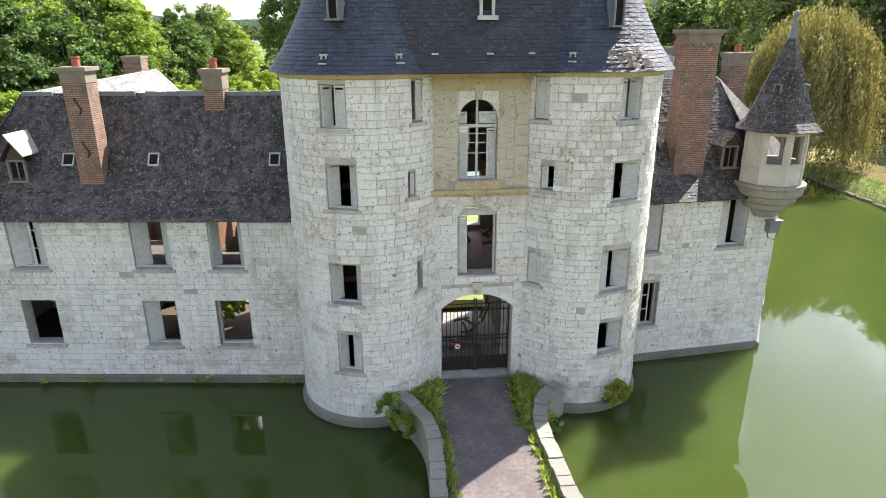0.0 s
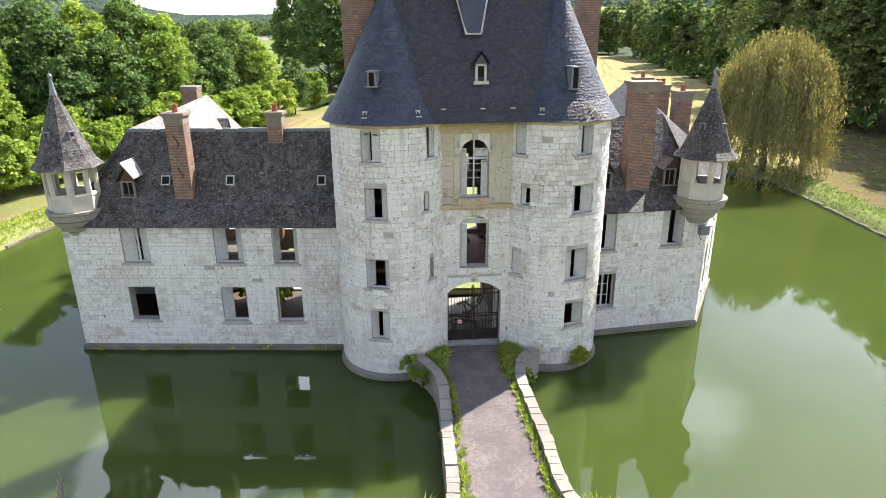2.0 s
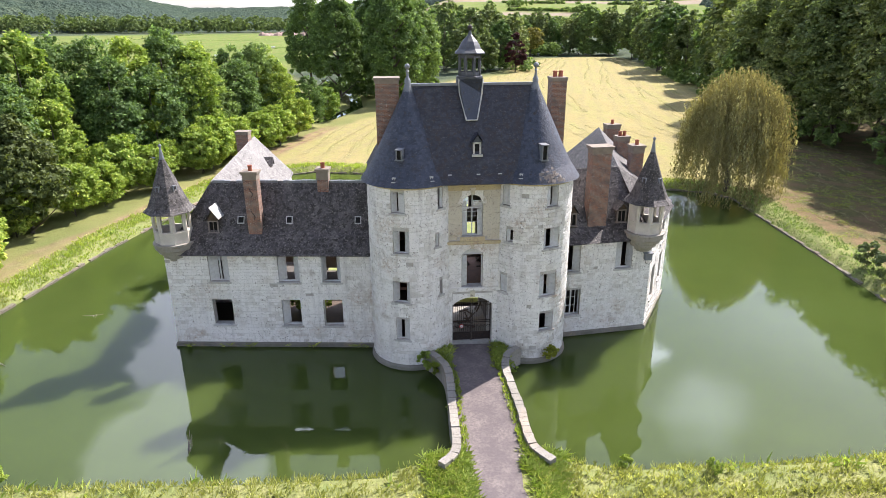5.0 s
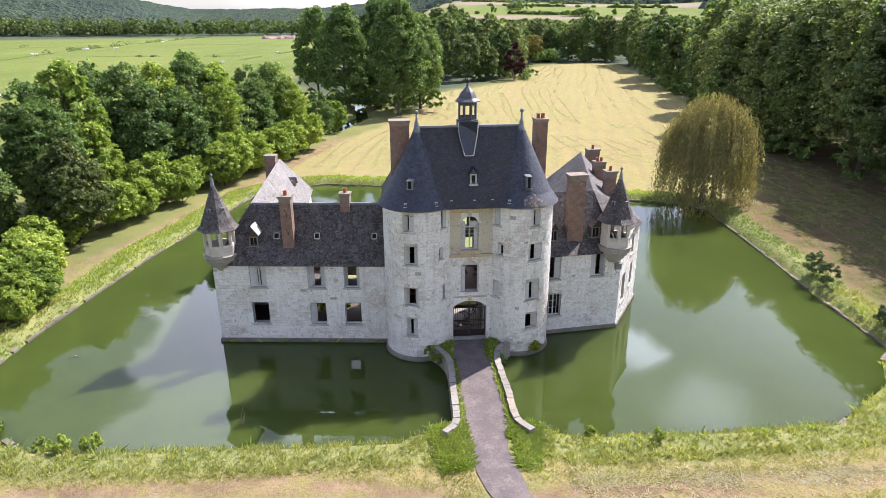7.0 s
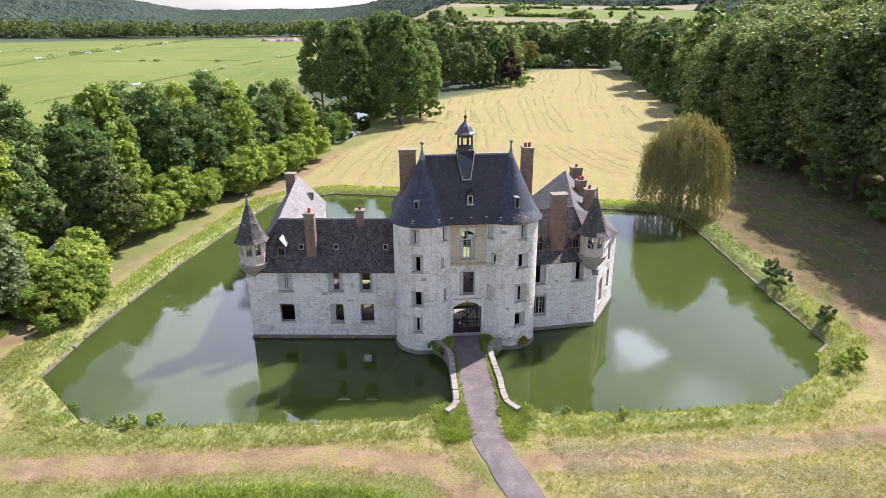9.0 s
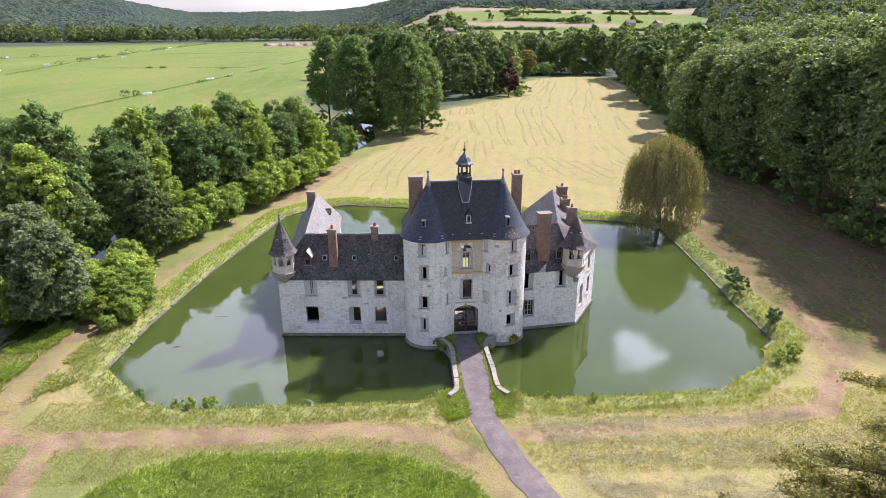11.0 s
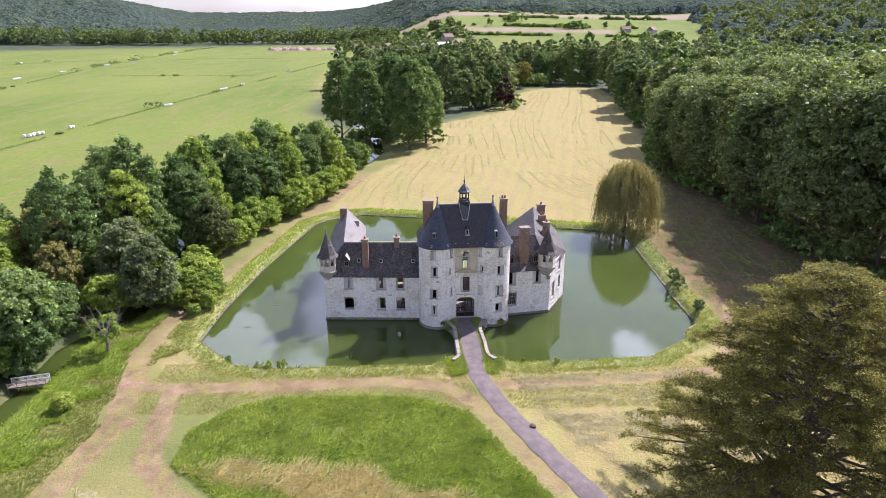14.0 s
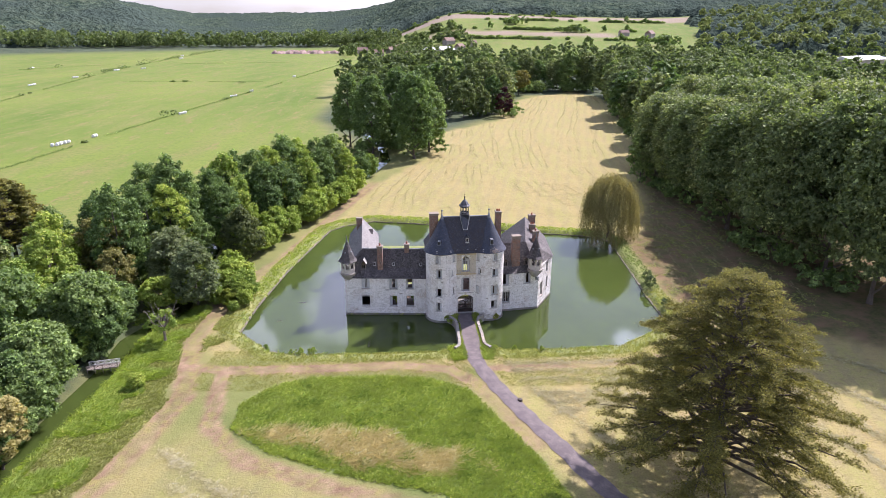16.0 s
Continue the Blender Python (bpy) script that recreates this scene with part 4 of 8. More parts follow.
disc("rim", 0.14, -0.340, RED_PAINT, sign)
disc("face", 0.10, -0.334, WHITE_PAINT, sign)
s = Soup()
s.slab(GW, -0.74, -0.62, -0.335, -0.330, 2.105, 2.135)
s.done("bar_mark", IRON, sign)

# body behind, with the passage, floors and back wall
s = Soup()
back_holes = [(-1.3, 1.3, 1.0, 4.1), (-0.9, 1.0, 5.2, 7.6), (-0.7, 0.5, 8.6, 9.5), (-4.6, -3.4, 5.2, 7), (3.4, 4.6, 5.2, 7)]
GB = flat_map(tuple(G(0, -4.4, 0))[:2], GATE_DEG)
shell(GB, -6.2, 6.2, -0.6, 12.1, back_holes, 0.5, 20, "back_wall", PLASTER, gatehouse, "rear limestone wall with openings")
for u in (-6.2, 5.7):
    s = Soup()
    s.slab(G, u, u + 0.5, -4.4, -0.6, -0.6, 12.1)
    s.done("side_wall", STONE, gatehouse)
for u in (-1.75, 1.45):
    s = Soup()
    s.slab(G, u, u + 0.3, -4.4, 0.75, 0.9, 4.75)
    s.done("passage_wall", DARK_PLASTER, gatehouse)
s = Soup()
s.slab(G, -5.7, 5.7, -4.4, 0.7, 4.78, 4.98)
s.done("upper_floor", RED_WOOD, gatehouse, "red tiled upper floor strewn with debris")
s = Soup()
s.slab(G, -5.7, -1.0, -4.4, 0.7, 8.2, 8.4)
s.slab(G, 1.0, 5.7, -4.4, 0.7, 8.2, 8.4)
s.done("upper_floor", OLD_WOOD, gatehouse)
s = Soup()
s.slab(G, -1.5, 1.5, -4.9, 1.0, 0.6, 1.0)
s.done("passage_floor", STONE_GREY, gatehouse)
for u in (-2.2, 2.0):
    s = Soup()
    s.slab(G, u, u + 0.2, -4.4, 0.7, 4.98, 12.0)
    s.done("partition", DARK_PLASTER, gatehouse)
r = random.Random(8)
for k in range(26):
    u, v = r.uniform(-1.2, 1.2), r.uniform(-3.6, -0.6)
    z0 = 5.0 if k % 2 else 1.02
    L, q = r.uniform(0.6, 1.9), r.uniform(0, 6.3)
    p = G(u, v, z0 + 0.1)
    e = p + Vector((math.cos(q) * L * 0.7, math.sin(q) * L * 0.5, r.uniform(0.1, 0.9)))
    t = Soup()
    t.tube([p, e], 0.07, 0.05, 4)
    tagged(t.done("fallen_beam", OLD_WOOD), "charred fallen roof beam on a debris heap", "beam", "debris")

# steep roof between the cones
r = random.Random(77)
RZ, RY = 17.62, -0.10
for quad in (
        [G(-3.8, 2.42, 12.10), G(3.8, 2.42, 12.10), G(3.8, 2.12, 12.55), G(-3.8, 2.12, 12.55)],
        [G(-3.8, 2.12, 12.55), G(3.8, 2.12, 12.55), G(3.8, RY, RZ), G(-3.8, RY, RZ)],
        [G(6.6, -4.75, 12.05), G(-6.6, -4.75, 12.05), G(-3.8, RY, RZ), G(3.8, RY, RZ)],
        [G(-6.55, -4.75, 12.05), G(-6.55, 0.2, 12.05), G(-3.8, RY, RZ), G(-3.8, RY, RZ)],
        [G(6.55, 0.2, 12.05), G(6.55, -4.75, 12.05), G(3.8, RY, RZ), G(3.8, RY, RZ)]):
    slope(gatehouse, quad, SLATE_DARK, r, label="steep brown-stained dark slate roof slope")
roof = gatehouse
s = Soup()
s.slab(G, -3.7, 3.7, RY - 0.12, RY + 0.12, RZ - 0.06, RZ + 0.09)
s.done("ridge_capping", LEAD, roof)
# eaves vents
for k in range(7):
    a = (-4.6, -2.6, -1.55, 0.15, 1.45, 2.9, 4.8)[k]
    if abs(a) < 1.6:
        V = flat_map(tuple(G(a, 2.04, 0))[:2], GATE_DEG)
    else:
        c, R = (TL, RL) if a < 0 else (TR, RR)
        th = (a + 3.83 if a < 0 else a - 3.83) / 2.4
        V = flat_map((c[0] + (R + 0.02) * math.sin(th), c[1] - (R + 0.02) * math.cos(th)), math.degrees(th))
    s = Soup()
    s.slab(V, -0.10, 0.10, -0.25, 0.10, 12.62, 12.67)
    s.slab(V, -0.09, -0.05, -0.25, 0.06, 12.45, 12.62)
    s.slab(V, 0.05, 0.09, -0.25, 0.06, 12.45, 12.62)
    s.slab(V, -0.13, 0.13, -0.2, 0.16, 12.38, 12.43)
    s.done("eaves_vent", ZINC, roof, "tiny pale zinc vent")
# little hooded dormer in the middle of the slope
D = flat_map(tuple(G(0.12, 1.56, 0))[:2], GATE_DEG)
s = Soup()
s.slab(D, -0.24, -0.14, -0.8, 0.06, 13.75, 14.45)
s.slab(D, 0.14, 0.24, -0.8, 0.06, 13.75, 14.45)
s.slab(D, -0.24, 0.24, -0.8, 0.06, 14.36, 14.48)
s.slab(D, -0.32, 0.32, -0.3, 0.22, 13.62, 13.75)
w = s.done("lucarne", ZINC, roof, "small hooded lucarne with pale sill")
s = Soup()
for sx in (-1, 1):
    p = [D(sx * 0.36, 0.2, 14.42), D(0, 0.2, 14.92), D(0, -0.9, 14.92), D(sx * 0.36, -0.9, 14.42)]
    s.face(*(p if sx < 0 else p[::-1]))
    s.face(*[q + Vector((0, 0, 0.06)) for q in (p if sx < 0 else p[::-1])])
s.face(D(-0.3, 0.1, 14.46), D(0.3, 0.1, 14.46), D(0, 0.1, 14.86))
s.done("hood", SLATE_BLUE, w)
# shade under the hood, as a black block
s = Soup()
s.slab(D, -0.14, 0.14, -0.5, -0.02, 13.75, 14.36)
s.done("dark_opening", SHADE_BLACK, w)

# lantern on the ridge
LC = tuple(G(-0.12, -0.25, 0))[:2]
lantern = empty("roof_lantern", (LC[0], LC[1], 17.5), "octagonal open bell lantern with domed slate cap on the ridge", "lantern")
s = Soup()
LM = flat_map(LC, GATE_DEG)
apron = [(-0.72, 17.95), (0.72, 17.95), (0.66, 17.1), (0.32, 15.65), (-0.32, 15.65), (-0.66, 17.1)]
slope_v = lambda z: 0.21 + (RZ - z) * (2.12 - RY) / (RZ - 12.55)
front = [LM(u, max(0.62, slope_v(z) + 0.14), z) for u, z in apron]
rear = [LM(u, -0.3, z) for u, z in apron]
s.face(*front[::-1])
for i in range(6):
    j = (i + 1) % 6
    s.face(front[i], front[j], rear[j], rear[i])
s.slab(LM, -0.72, 0.72, -0.72, 0.62, 17.2, 18.0)
s.done("base", SLATE_BLUE, lantern, "slate-hung base running down over the roof slope")
s = Soup()
for i in (1, 2, 3, 4, 5):
    s.tube([front[i], front[(i + 1) % 6]], 0.045, 0.045, 5)
s.done("lead_flashing", ZINC, lantern, "pale lead edging")
s = Soup()
oct8 = [(math.cos(math.pi / 8 + k * math.pi / 4), math.sin(math.pi / 8 + k * math.pi / 4)) for k in range(8)]
s.lathe(LC, ((0.82, 18.0), (0.82, 18.10), (0.66, 18.12)), 8, math.pi / 8)
s.done("deck", DARK_LEAD, lantern)
for k, (cx, cy) in enumerate(oct8):
    s = Soup()
    P = flat_map((LC[0] + 0.64 * cx, LC[1] + 0.64 * cy), math.degrees(math.atan2(cy, cx)) + 90)
    s.slab(P, -0.055, 0.055, -0.055, 0.055, 18.10, 19.35)
    s.done("post", DARK_LEAD, lantern)
    s = Soup()
    nx, ny = oct8[(k + 1) % 8]
    mx, my = (cx + nx) / 2 * 0.64, (cy + ny) / 2 * 0.64
    P = flat_map((LC[0] + mx, LC[1] + my), math.degrees(math.atan2(my, mx)) + 90)
    s.slab(P, -0.22, 0.22, -0.03, 0.03, 19.12, 19.35)
    s.slab(P, -0.22, 0.22, -0.02, 0.02, 18.12, 18.34)
    s.done("arch_panel", DARK_LEAD, lantern)
s = Soup()
s.lathe(LC, ((0.70, 19.33), (0.95, 19.36), (0.93, 19.43), (0.72, 19.62), (0.60, 19.85), (0.47, 20.05), (0.27, 20.25), (0.12, 20.42), (0.07, 20.62), (0.05, 20.7)), 8, math.pi / 8)
s.done("dome", DARK_LEAD, lantern, "eight-sided grey slate dome")
s = Soup()
s.lathe(LC, ((0.04, 20.62), (0.13, 20.72), (0.15, 20.80), (0.11, 20.9), (0.03, 20.96), (0.018, 21.3), (0.005, 21.6)), 10)
s.tube([LM(-0.13, 0, 21.25), LM(0.13, 0, 21.25)], 0.012, 0.012, 4)
s.done("finial", IRON, lantern)

chimney(gatehouse, -3.62, -2.2, 22.25, 23.25, 12.5, 18.0, GATE_DEG, 0, 0.08, 0.35)
chimney(gatehouse, 7.3, 8.22, 23.4, 24.5, 12.3, 17.85, GATE_DEG, 2, 0.05, 0.25)

# ---- wings ----
LWM = flat_map((-18.0, 22.65), -2.7)
RWM = flat_map((15.05, 24.12), 9.7)
RSM = flat_map((15.05, 24.12), 60.8)


def wing_window_set(M, wing, rows):
    for u0, u1, z0, z1, leaves, panes in rows:
        if leaves == "bare":
            sill(M, u0, u1, z0, wing)
        else:
            window(M, wing, u0, u1, z0, z1, leaves, panes)


west_wing = empty("castle_wing", (-11.5, 24, 0), "ruined two-storey limestone wing with mossy slate roof", "castle wing")
lw_rows = [(2.87, 4.2, 4.85, 7.0, (-36, 34), True), (7.5, 8.9, 4.82, 7.0, (-52, 48), False), (10.4, 11.65, 4.82, 7.0, (-72, 60), False),
           (2.8, 4.15, 1.67, 3.55, "bare", False), (7.53, 8.8, 1.62, 3.53, (-48, None), False), (10.35, 11.65, 1.6, 3.55, (None, None), False)]
lw_holes = [q[:4] for q in lw_rows]
lw_wall = shell(LWM, 0, 13.9, -0.6, 7.0, lw_holes, 0.55, 20, "front_wall", MORTAR, west_wing, "coursed limestone wall with patched render, standing in the water")
stonework(LWM, 0.0, 13.9, 0.32, 6.98, lw_holes, lw_wall, 41, 280, courses=(0.20, 0.24, 0.28), lengths=(0.30, 0.42, 0.55))
s = Soup()
s.slab(LWM, -0.12, 13.9, 0.0, 0.12, -0.6, 0.2)
s.slab(LWM, -0.08, 13.9, 0.0, 0.07, 0.2, 0.3)
s.done("plinth", ALGAE_STONE, west_wing)
wing_window_set(LWM, west_wing, lw_rows)
for u0, u1, z0, z1, *_ in lw_rows[3:]:
    s = Soup()
    s.slab(LWM, u0 - 0.18, u1 + 0.18, 0.0, 0.03, z1, z1 + 0.42)
    s.done("lintel", STONE, west_wing)
# inside: floors, cross walls and the far wall with its openings
LB = flat_map(tuple(LWM(0, -5.4, 0))[:2], -2.7)
shell(LB, 0, 13.9, -0.6, 7.0, [(1.2, 2.6, 1.6, 3.6), (6.6, 8.6, 1.3, 3.6), (9.6, 11.4, 1.1, 3.7), (6.3, 7.6, 4.9, 6.6), (9.0, 10.4, 4.9, 6.6), (12.0, 13.0, 4.9, 6.6)], 0.4, 20, "rear_wall", PLASTER, west_wing)
s = Soup()
s.slab(LWM, 0.4, 5.6, -5.4, -0.5, 4.3, 4.5)
s.slab(LWM, 5.6, 9.6, -4.5, -0.5, 4.3, 4.5)
s.slab(LWM, 9.6, 12.4, -2.9, -0.5, 4.3, 4.5)
s.done("upper_floor", DARK_PLASTER, west_wing, "dark upper floor")
s = Soup()
s.slab(LWM, 0.4, 13.9, -5.4, -0.5, 0.4, 1.0)
s.done("ground_floor", OLD_WOOD, west_wing)
s = Soup()
s.slab(LWM, 0.0, 0.5, -5.4, -0.55, -0.6, 7.0)
s.done("end_wall", STONE, west_wing)
for u, z0, z1, mat in ((5.6, 1.0, 7.0, RED_WOOD), (9.4, 4.5, 7.0, RED_WOOD), (12.4, 1.0, 7.0, RED_WOOD)):
    s = Soup()
    s.slab(LWM, u, u + 0.15, -5.4, -0.6, z0, z1)
    s.done("partition", mat, west_wing, "red-brown wood panelled partition")
s = Soup()
s.slab(LWM, 0.0, 5.6, -5.4, -0.5, 6.95, 7.05)
s.slab(LWM, 5.6, 13.9, -4.2, -0.5, 6.95, 7.05)
s.done("attic_floor", OLD_WOOD, west_wing)
for k in range(9):
    s = Soup()
    s.slab(LWM, 6.0 + 0.95 * k, 6.16 + 0.95 * k, -3.0, -0.4, 6.9, 7.08)
    s.done("ceiling_beam", OLD_WOOD, west_wing)
# roof: flat eaves, steep slope, left hip
r = random.Random(51)
E0, E1, E2 = (0.32, 6.80), (-1.08, 8.20), (-2.6, 11.1)
slope(west_wing, [LWM(0.5, E0[0], E0[1]), LWM(13.95, E0[0], E0[1]), LWM(13.95, E1[0], E1[1]), LWM(0.9, E1[0], E1[1])], SLATE_BROWN, r, 0.2, 0.14, 0.06, label="mossy brown slate slope with slipped slates")
slope(west_wing, [LWM(0.9, E1[0], E1[1]), LWM(13.95, E1[0], E1[1]), LWM(13.95, E2[0], E2[1]), LWM(2.85, E2[0], E2[1])], SLATE_BROWN, r, 0.2, 0.14, 0.008, label="mossy brown slate slope with slipped slates")
slope(west_wing, [LWM(6.0, -5.7, 6.9), LWM(5.4, -5.7, 6.9), LWM(2.85, E2[0], E2[1]), LWM(6.0, E2[0], E2[1])], SLATE_BROWN, r, 0.25, 0.3, label="mossy brown slate slope with slipped slates")
slope(west_wing, [LWM(-0.1, -4.0, 7.4), LWM(0.5, E0[0], E0[1]), LWM(2.85, E2[0], E2[1]), LWM(2.85, E2[0], E2[1])], SLATE_BROWN, r, 0.22, 0.16, label="mossy brown slate slope with slipped slates")
lw_roof = west_wing
u = 2.9
rr = random.Random(3)
while u < 13.9:
    if rr.random() > 0.08:
        s = Soup()
        s.slab(LWM, u, u + 0.38, E2[0] - 0.10, E2[0] + 0.10, E2[1] - 0.1, E2[1] + 0.05 + rr.uniform(0, 0.03))
        s.done("ridge_tile", LEAD, lw_roof)
    u += 0.4
for u0, u1 in ((4.74, 5.2), (8.0, 8.42), (12.58, 13.0)):
    skylight(LWM, lw_roof, u0, u1, 8.52, -1.21, 8.97, -1.455)
dormer(LWM, lw_roof, 2.86, 3.55, 8.05, 8.75, -0.86, 9.5, loose=True, over=0.2)
p0, p1 = LWM(5.55, 0, 0), LWM(6.45, 0, 0)
c0 = LWM(6.0, -1.15, 0)
chimney(west_wing, c0.x - 0.44, c0.x + 0.44, c0.y - 0.36, c0.y + 0.36, 7.3, 12.15, -2.7, 1, 0.12, 0.55, ties=True)
c0 = LWM(10.4, -2.6, 0)
chimney(west_wing, c0.x - 0.37, c0.x + 0.37, c0.y - 0.35, c0.y + 0.35, 10.0, 12.0, -2.7, 1, 0.10, 0.75)

# long wing that runs back from the corner
back_wing = empty("castle_wing", (-16.2, 35, 0), "long rear wing under a pale slate roof", "castle wing")
P0, P1 = Vector((-15.15, 25.2, 11.08)), Vector((-16.6, 42.2, 11.15))
r = random.Random(61)
slope(back_wing, [(-12.3, 28.0, 7.0), (-13.9, 45.2, 6.95), P1, P0], SLATE_PALE, r, 0.24, 0.2, 0.02, label="slate slope coloured pale as if sunlit")
slope(back_wing, [(-19.6, 45.0, 6.95), (-18.2, 26.0, 7.0), P0, P1], SLATE_PALE, r, 0.3, 0.3, label="slate slope coloured pale as if sunlit")
slope(back_wing, [(-13.9, 45.2, 6.95), (-19.6, 45.0, 6.95), P1, P1], SLATE_PALE, r, 0.3, 0.25, label="slate slope coloured pale as if sunlit")
bw_roof = back_wing
s = Soup()
s.prism([(-18.0, 27.5), (-12.6, 27.5), (-14.1, 44.9), (-19.3, 44.7)], -0.6, 7.0)
s.done("wing_walls", STONE, back_wing, "plain limestone walls")
chimney(back_wing, -17.5, -16.4, 39.6, 40.5, 8.5, 12.0, -3, 0, 0.06, 0.3)
BWM = flat_map((-12.9, 35.0), 95)
dormer(BWM, bw_roof, 4.6, 5.5, 8.0, 8.9, -1.3, 9.6)

east_wing = empty("castle_wing", (13, 27, 0), "ruined limestone wing with tall brick chimney and dark slate roof", "castle wing")
rw_rows = [(-6.32, -5.25, 4.88, 6.95, (-82, 30), False), (-2.66, -1.4, 4.88, 6.98, (-22, 74), False), (-6.3, -5.05, 1.6, 3.54, (None, None), True)]
rw_holes = [q[:4] for q in rw_rows]
rw_wall = shell(RWM, -7.2, 0, -0.6, 7.1, rw_holes, 0.5, 20, "front_wall", MORTAR, east_wing, "coursed limestone wall standing in the water")
stonework(RWM, -7.2, 0.0, 0.32, 7.05, rw_holes, rw_wall, 43, 260, courses=(0.20, 0.24, 0.28), lengths=(0.30, 0.42, 0.55))
wing_window_set(RWM, east_wing, rw_rows)
s = Soup()
s.slab(RWM, -7.2, 0.1, 0.0, 0.11, -0.6, 0.2)
s.slab(RWM, -7.2, 0.06, 0.0, 0.06, 0.2, 0.3)
s.done("plinth", ALGAE_STONE, east_wing)
rs_holes = [(1.2, 2.4, 1.75, 4.2), (4.2, 5.2, 2.2, 4.2), (3.9, 4.9, 5.3, 7.4)]
rs_wall = shell(RSM, 0, 7.1, -0.6, 7.6, rs_holes, 0.5, 20, "side_wall", MORTAR, east_wing, "sunlit limestone side wall with tall openings")
stonework(RSM, 0.0, 7.1, 0.1, 7.55, rs_holes, rs_wall, 44, 150)
for a, b, z0, z1 in rs_holes:
    window(RSM, east_wing, a, b, z0, z1, (-62, None))
s = Soup()
s.slab(RSM, -0.05, 7.2, 0.0, 0.14, -0.6, 0.25)
s.done("plinth", ALGAE_STONE, east_wing)
s = Soup()
s.face((18.5, 30.3, -0.6), (19.0, 41.5, -0.6), (19.0, 41.5, 7.4), (18.5, 30.3, 7.4))
s.face((19.0, 41.5, -0.6), (10.6, 42.5, -0.6), (10.6, 42.5, 7.2), (19.0, 41.5, 7.2))
s.face((10.6, 42.5, -0.6), (8.9, 29.0, -0.6), (8.9, 29.0, 7.2), (10.6, 42.5, 7.2))
s.done("rear_walls", STONE, east_wing)
s = Soup()
s.face(RWM(-7, -0.5, 4.4), RWM(-0.6, -0.5, 4.4), (18.1, 30.3, 4.4), (18.6, 41.2, 4.4), (10.8, 42, 4.4), (9, 29, 4.4))
s.done("upper_floor", OLD_WOOD, east_wing)
s = Soup()
s.face(RWM(-7, -0.5, 1.0), RWM(-0.6, -0.5, 1.0), (18.1, 30.3, 1.0), (18.6, 41.2, 1.0), (10.8, 42, 1.0), (9, 29, 1.0))
s.done("ground_floor", OLD_WOOD, east_wing)
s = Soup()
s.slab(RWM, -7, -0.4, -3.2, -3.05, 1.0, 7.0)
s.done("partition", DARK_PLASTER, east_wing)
r = random.Random(71)
F0, F1, F2 = (0.32, 6.98), (-0.75, 7.85), (-2.95, 11.45)
Q0, Q1 = RWM(-1.6, F2[0], F2[1]), Vector((14.6, 38.5, 12.3))
slope(east_wing, [RWM(-7.0, *F0), RWM(-0.4, *F0), RWM(-0.6, *F1), RWM(-7.0, *F1)], SLATE_BROWN, r, 0.2, 0.14, 0.02, label="dark broken slate slope")
slope(east_wing, [RWM(-7.0, *F1), RWM(-0.6, *F1), Q0, RWM(-7.0, *F2)], SLATE_BROWN, r, 0.2, 0.14, 0.012, label="dark broken slate slope")
slope(east_wing, [RWM(-3.4, -6.0, 7.0), RWM(-7.0, -6.0, 7.0), RWM(-7.0, *F2), Q0], SLATE_BROWN, r, 0.25, 0.25, label="dark broken slate slope")
slope(east_wing, [RWM(-0.4, *F0), (18.7, 30.1, 7.5), Q0, Q0], SLATE_BROWN, r, 0.2, 0.15, 0.02, label="dark broken slate slope")
slope(east_wing, [(18.7, 30.1, 7.5), (19.2, 41.8, 7.3), Q1, Q0], SLATE_BROWN, r, 0.24, 0.2, 0.03, label="dark broken slate slope")
slope(east_wing, [(19.2, 41.8, 7.3), (10.3, 42.8, 7.0), Q1, Q1], SLATE_BROWN, r, 0.25, 0.25, label="dark broken slate slope")
slope(east_wing, [(10.3, 42.8, 7.0), (9.6, 30.0, 7.6), Q0, Q1], SLATE_BROWN, r, 0.22, 0.17, 0.03, label="dark broken slate slope")
rw_roof = east_wing
dormer(RWM, rw_roof, -2.45, -1.75, 8.05, 8.85, -0.72, 9.4)
dormer(RWM, rw_roof, -6.05, -5.4, 8.0, 8.8, -0.70, 9.45)
c0 = RWM(-3.9, -1.15, 0)
chimney(east_wing, c0.x - 0.66, c0.x + 0.66, c0.y - 0.42, c0.y + 0.42, 7.3, 13.35, 9.7, 0, 0.13, 0.5)
chimney(east_wing, 15.5, 16.7, 39.2, 40.1, 8.5, 12.4, 8, 1, 0.06, 0.4)
chimney(east_wing, 14.7, 15.7, 33.2, 34.0, 9.0, 12.4, 8, 2, 0.06, 0.4)
chimney(east_wing, 14.8, 15.7, 29.6, 30.4, 8.5, 12.35, 8, 1, 0.10, 0.6)
s = Soup()
s.slab(RWM, -0.55, -0.05, 0.0, 0.32, 5.45, 5.9)
s.slab(RWM, -0.62, 0.02, 0.0, 0.38, 5.9, 5.96)
jb = s.done("junction_box", LEAD, None)
gable = Soup()
front_g = [Vector((13.9, 29.0, 8.2)), Vector((16.4, 29.5, 8.2)), Vector((15.9, 29.4, 9.6)), Vector((14.7, 29.15, 11.6))]
rear_g = [q + Vector((-0.08, 0.36, 0)) for q in front_g]
gable.face(*front_g)
gable.face(*rear_g[::-1])
for q in range(4):
    gable.face(front_g[(q + 1) % 4], front_g[q], rear_g[q], rear_g[(q + 1) % 4])
gable.done("brick_gable", BRICK, east_wing, "broken pinkish brick gable")
tagged(jb, "grey metal electricity box fixed under the turret", "electricity box")
s = Soup()
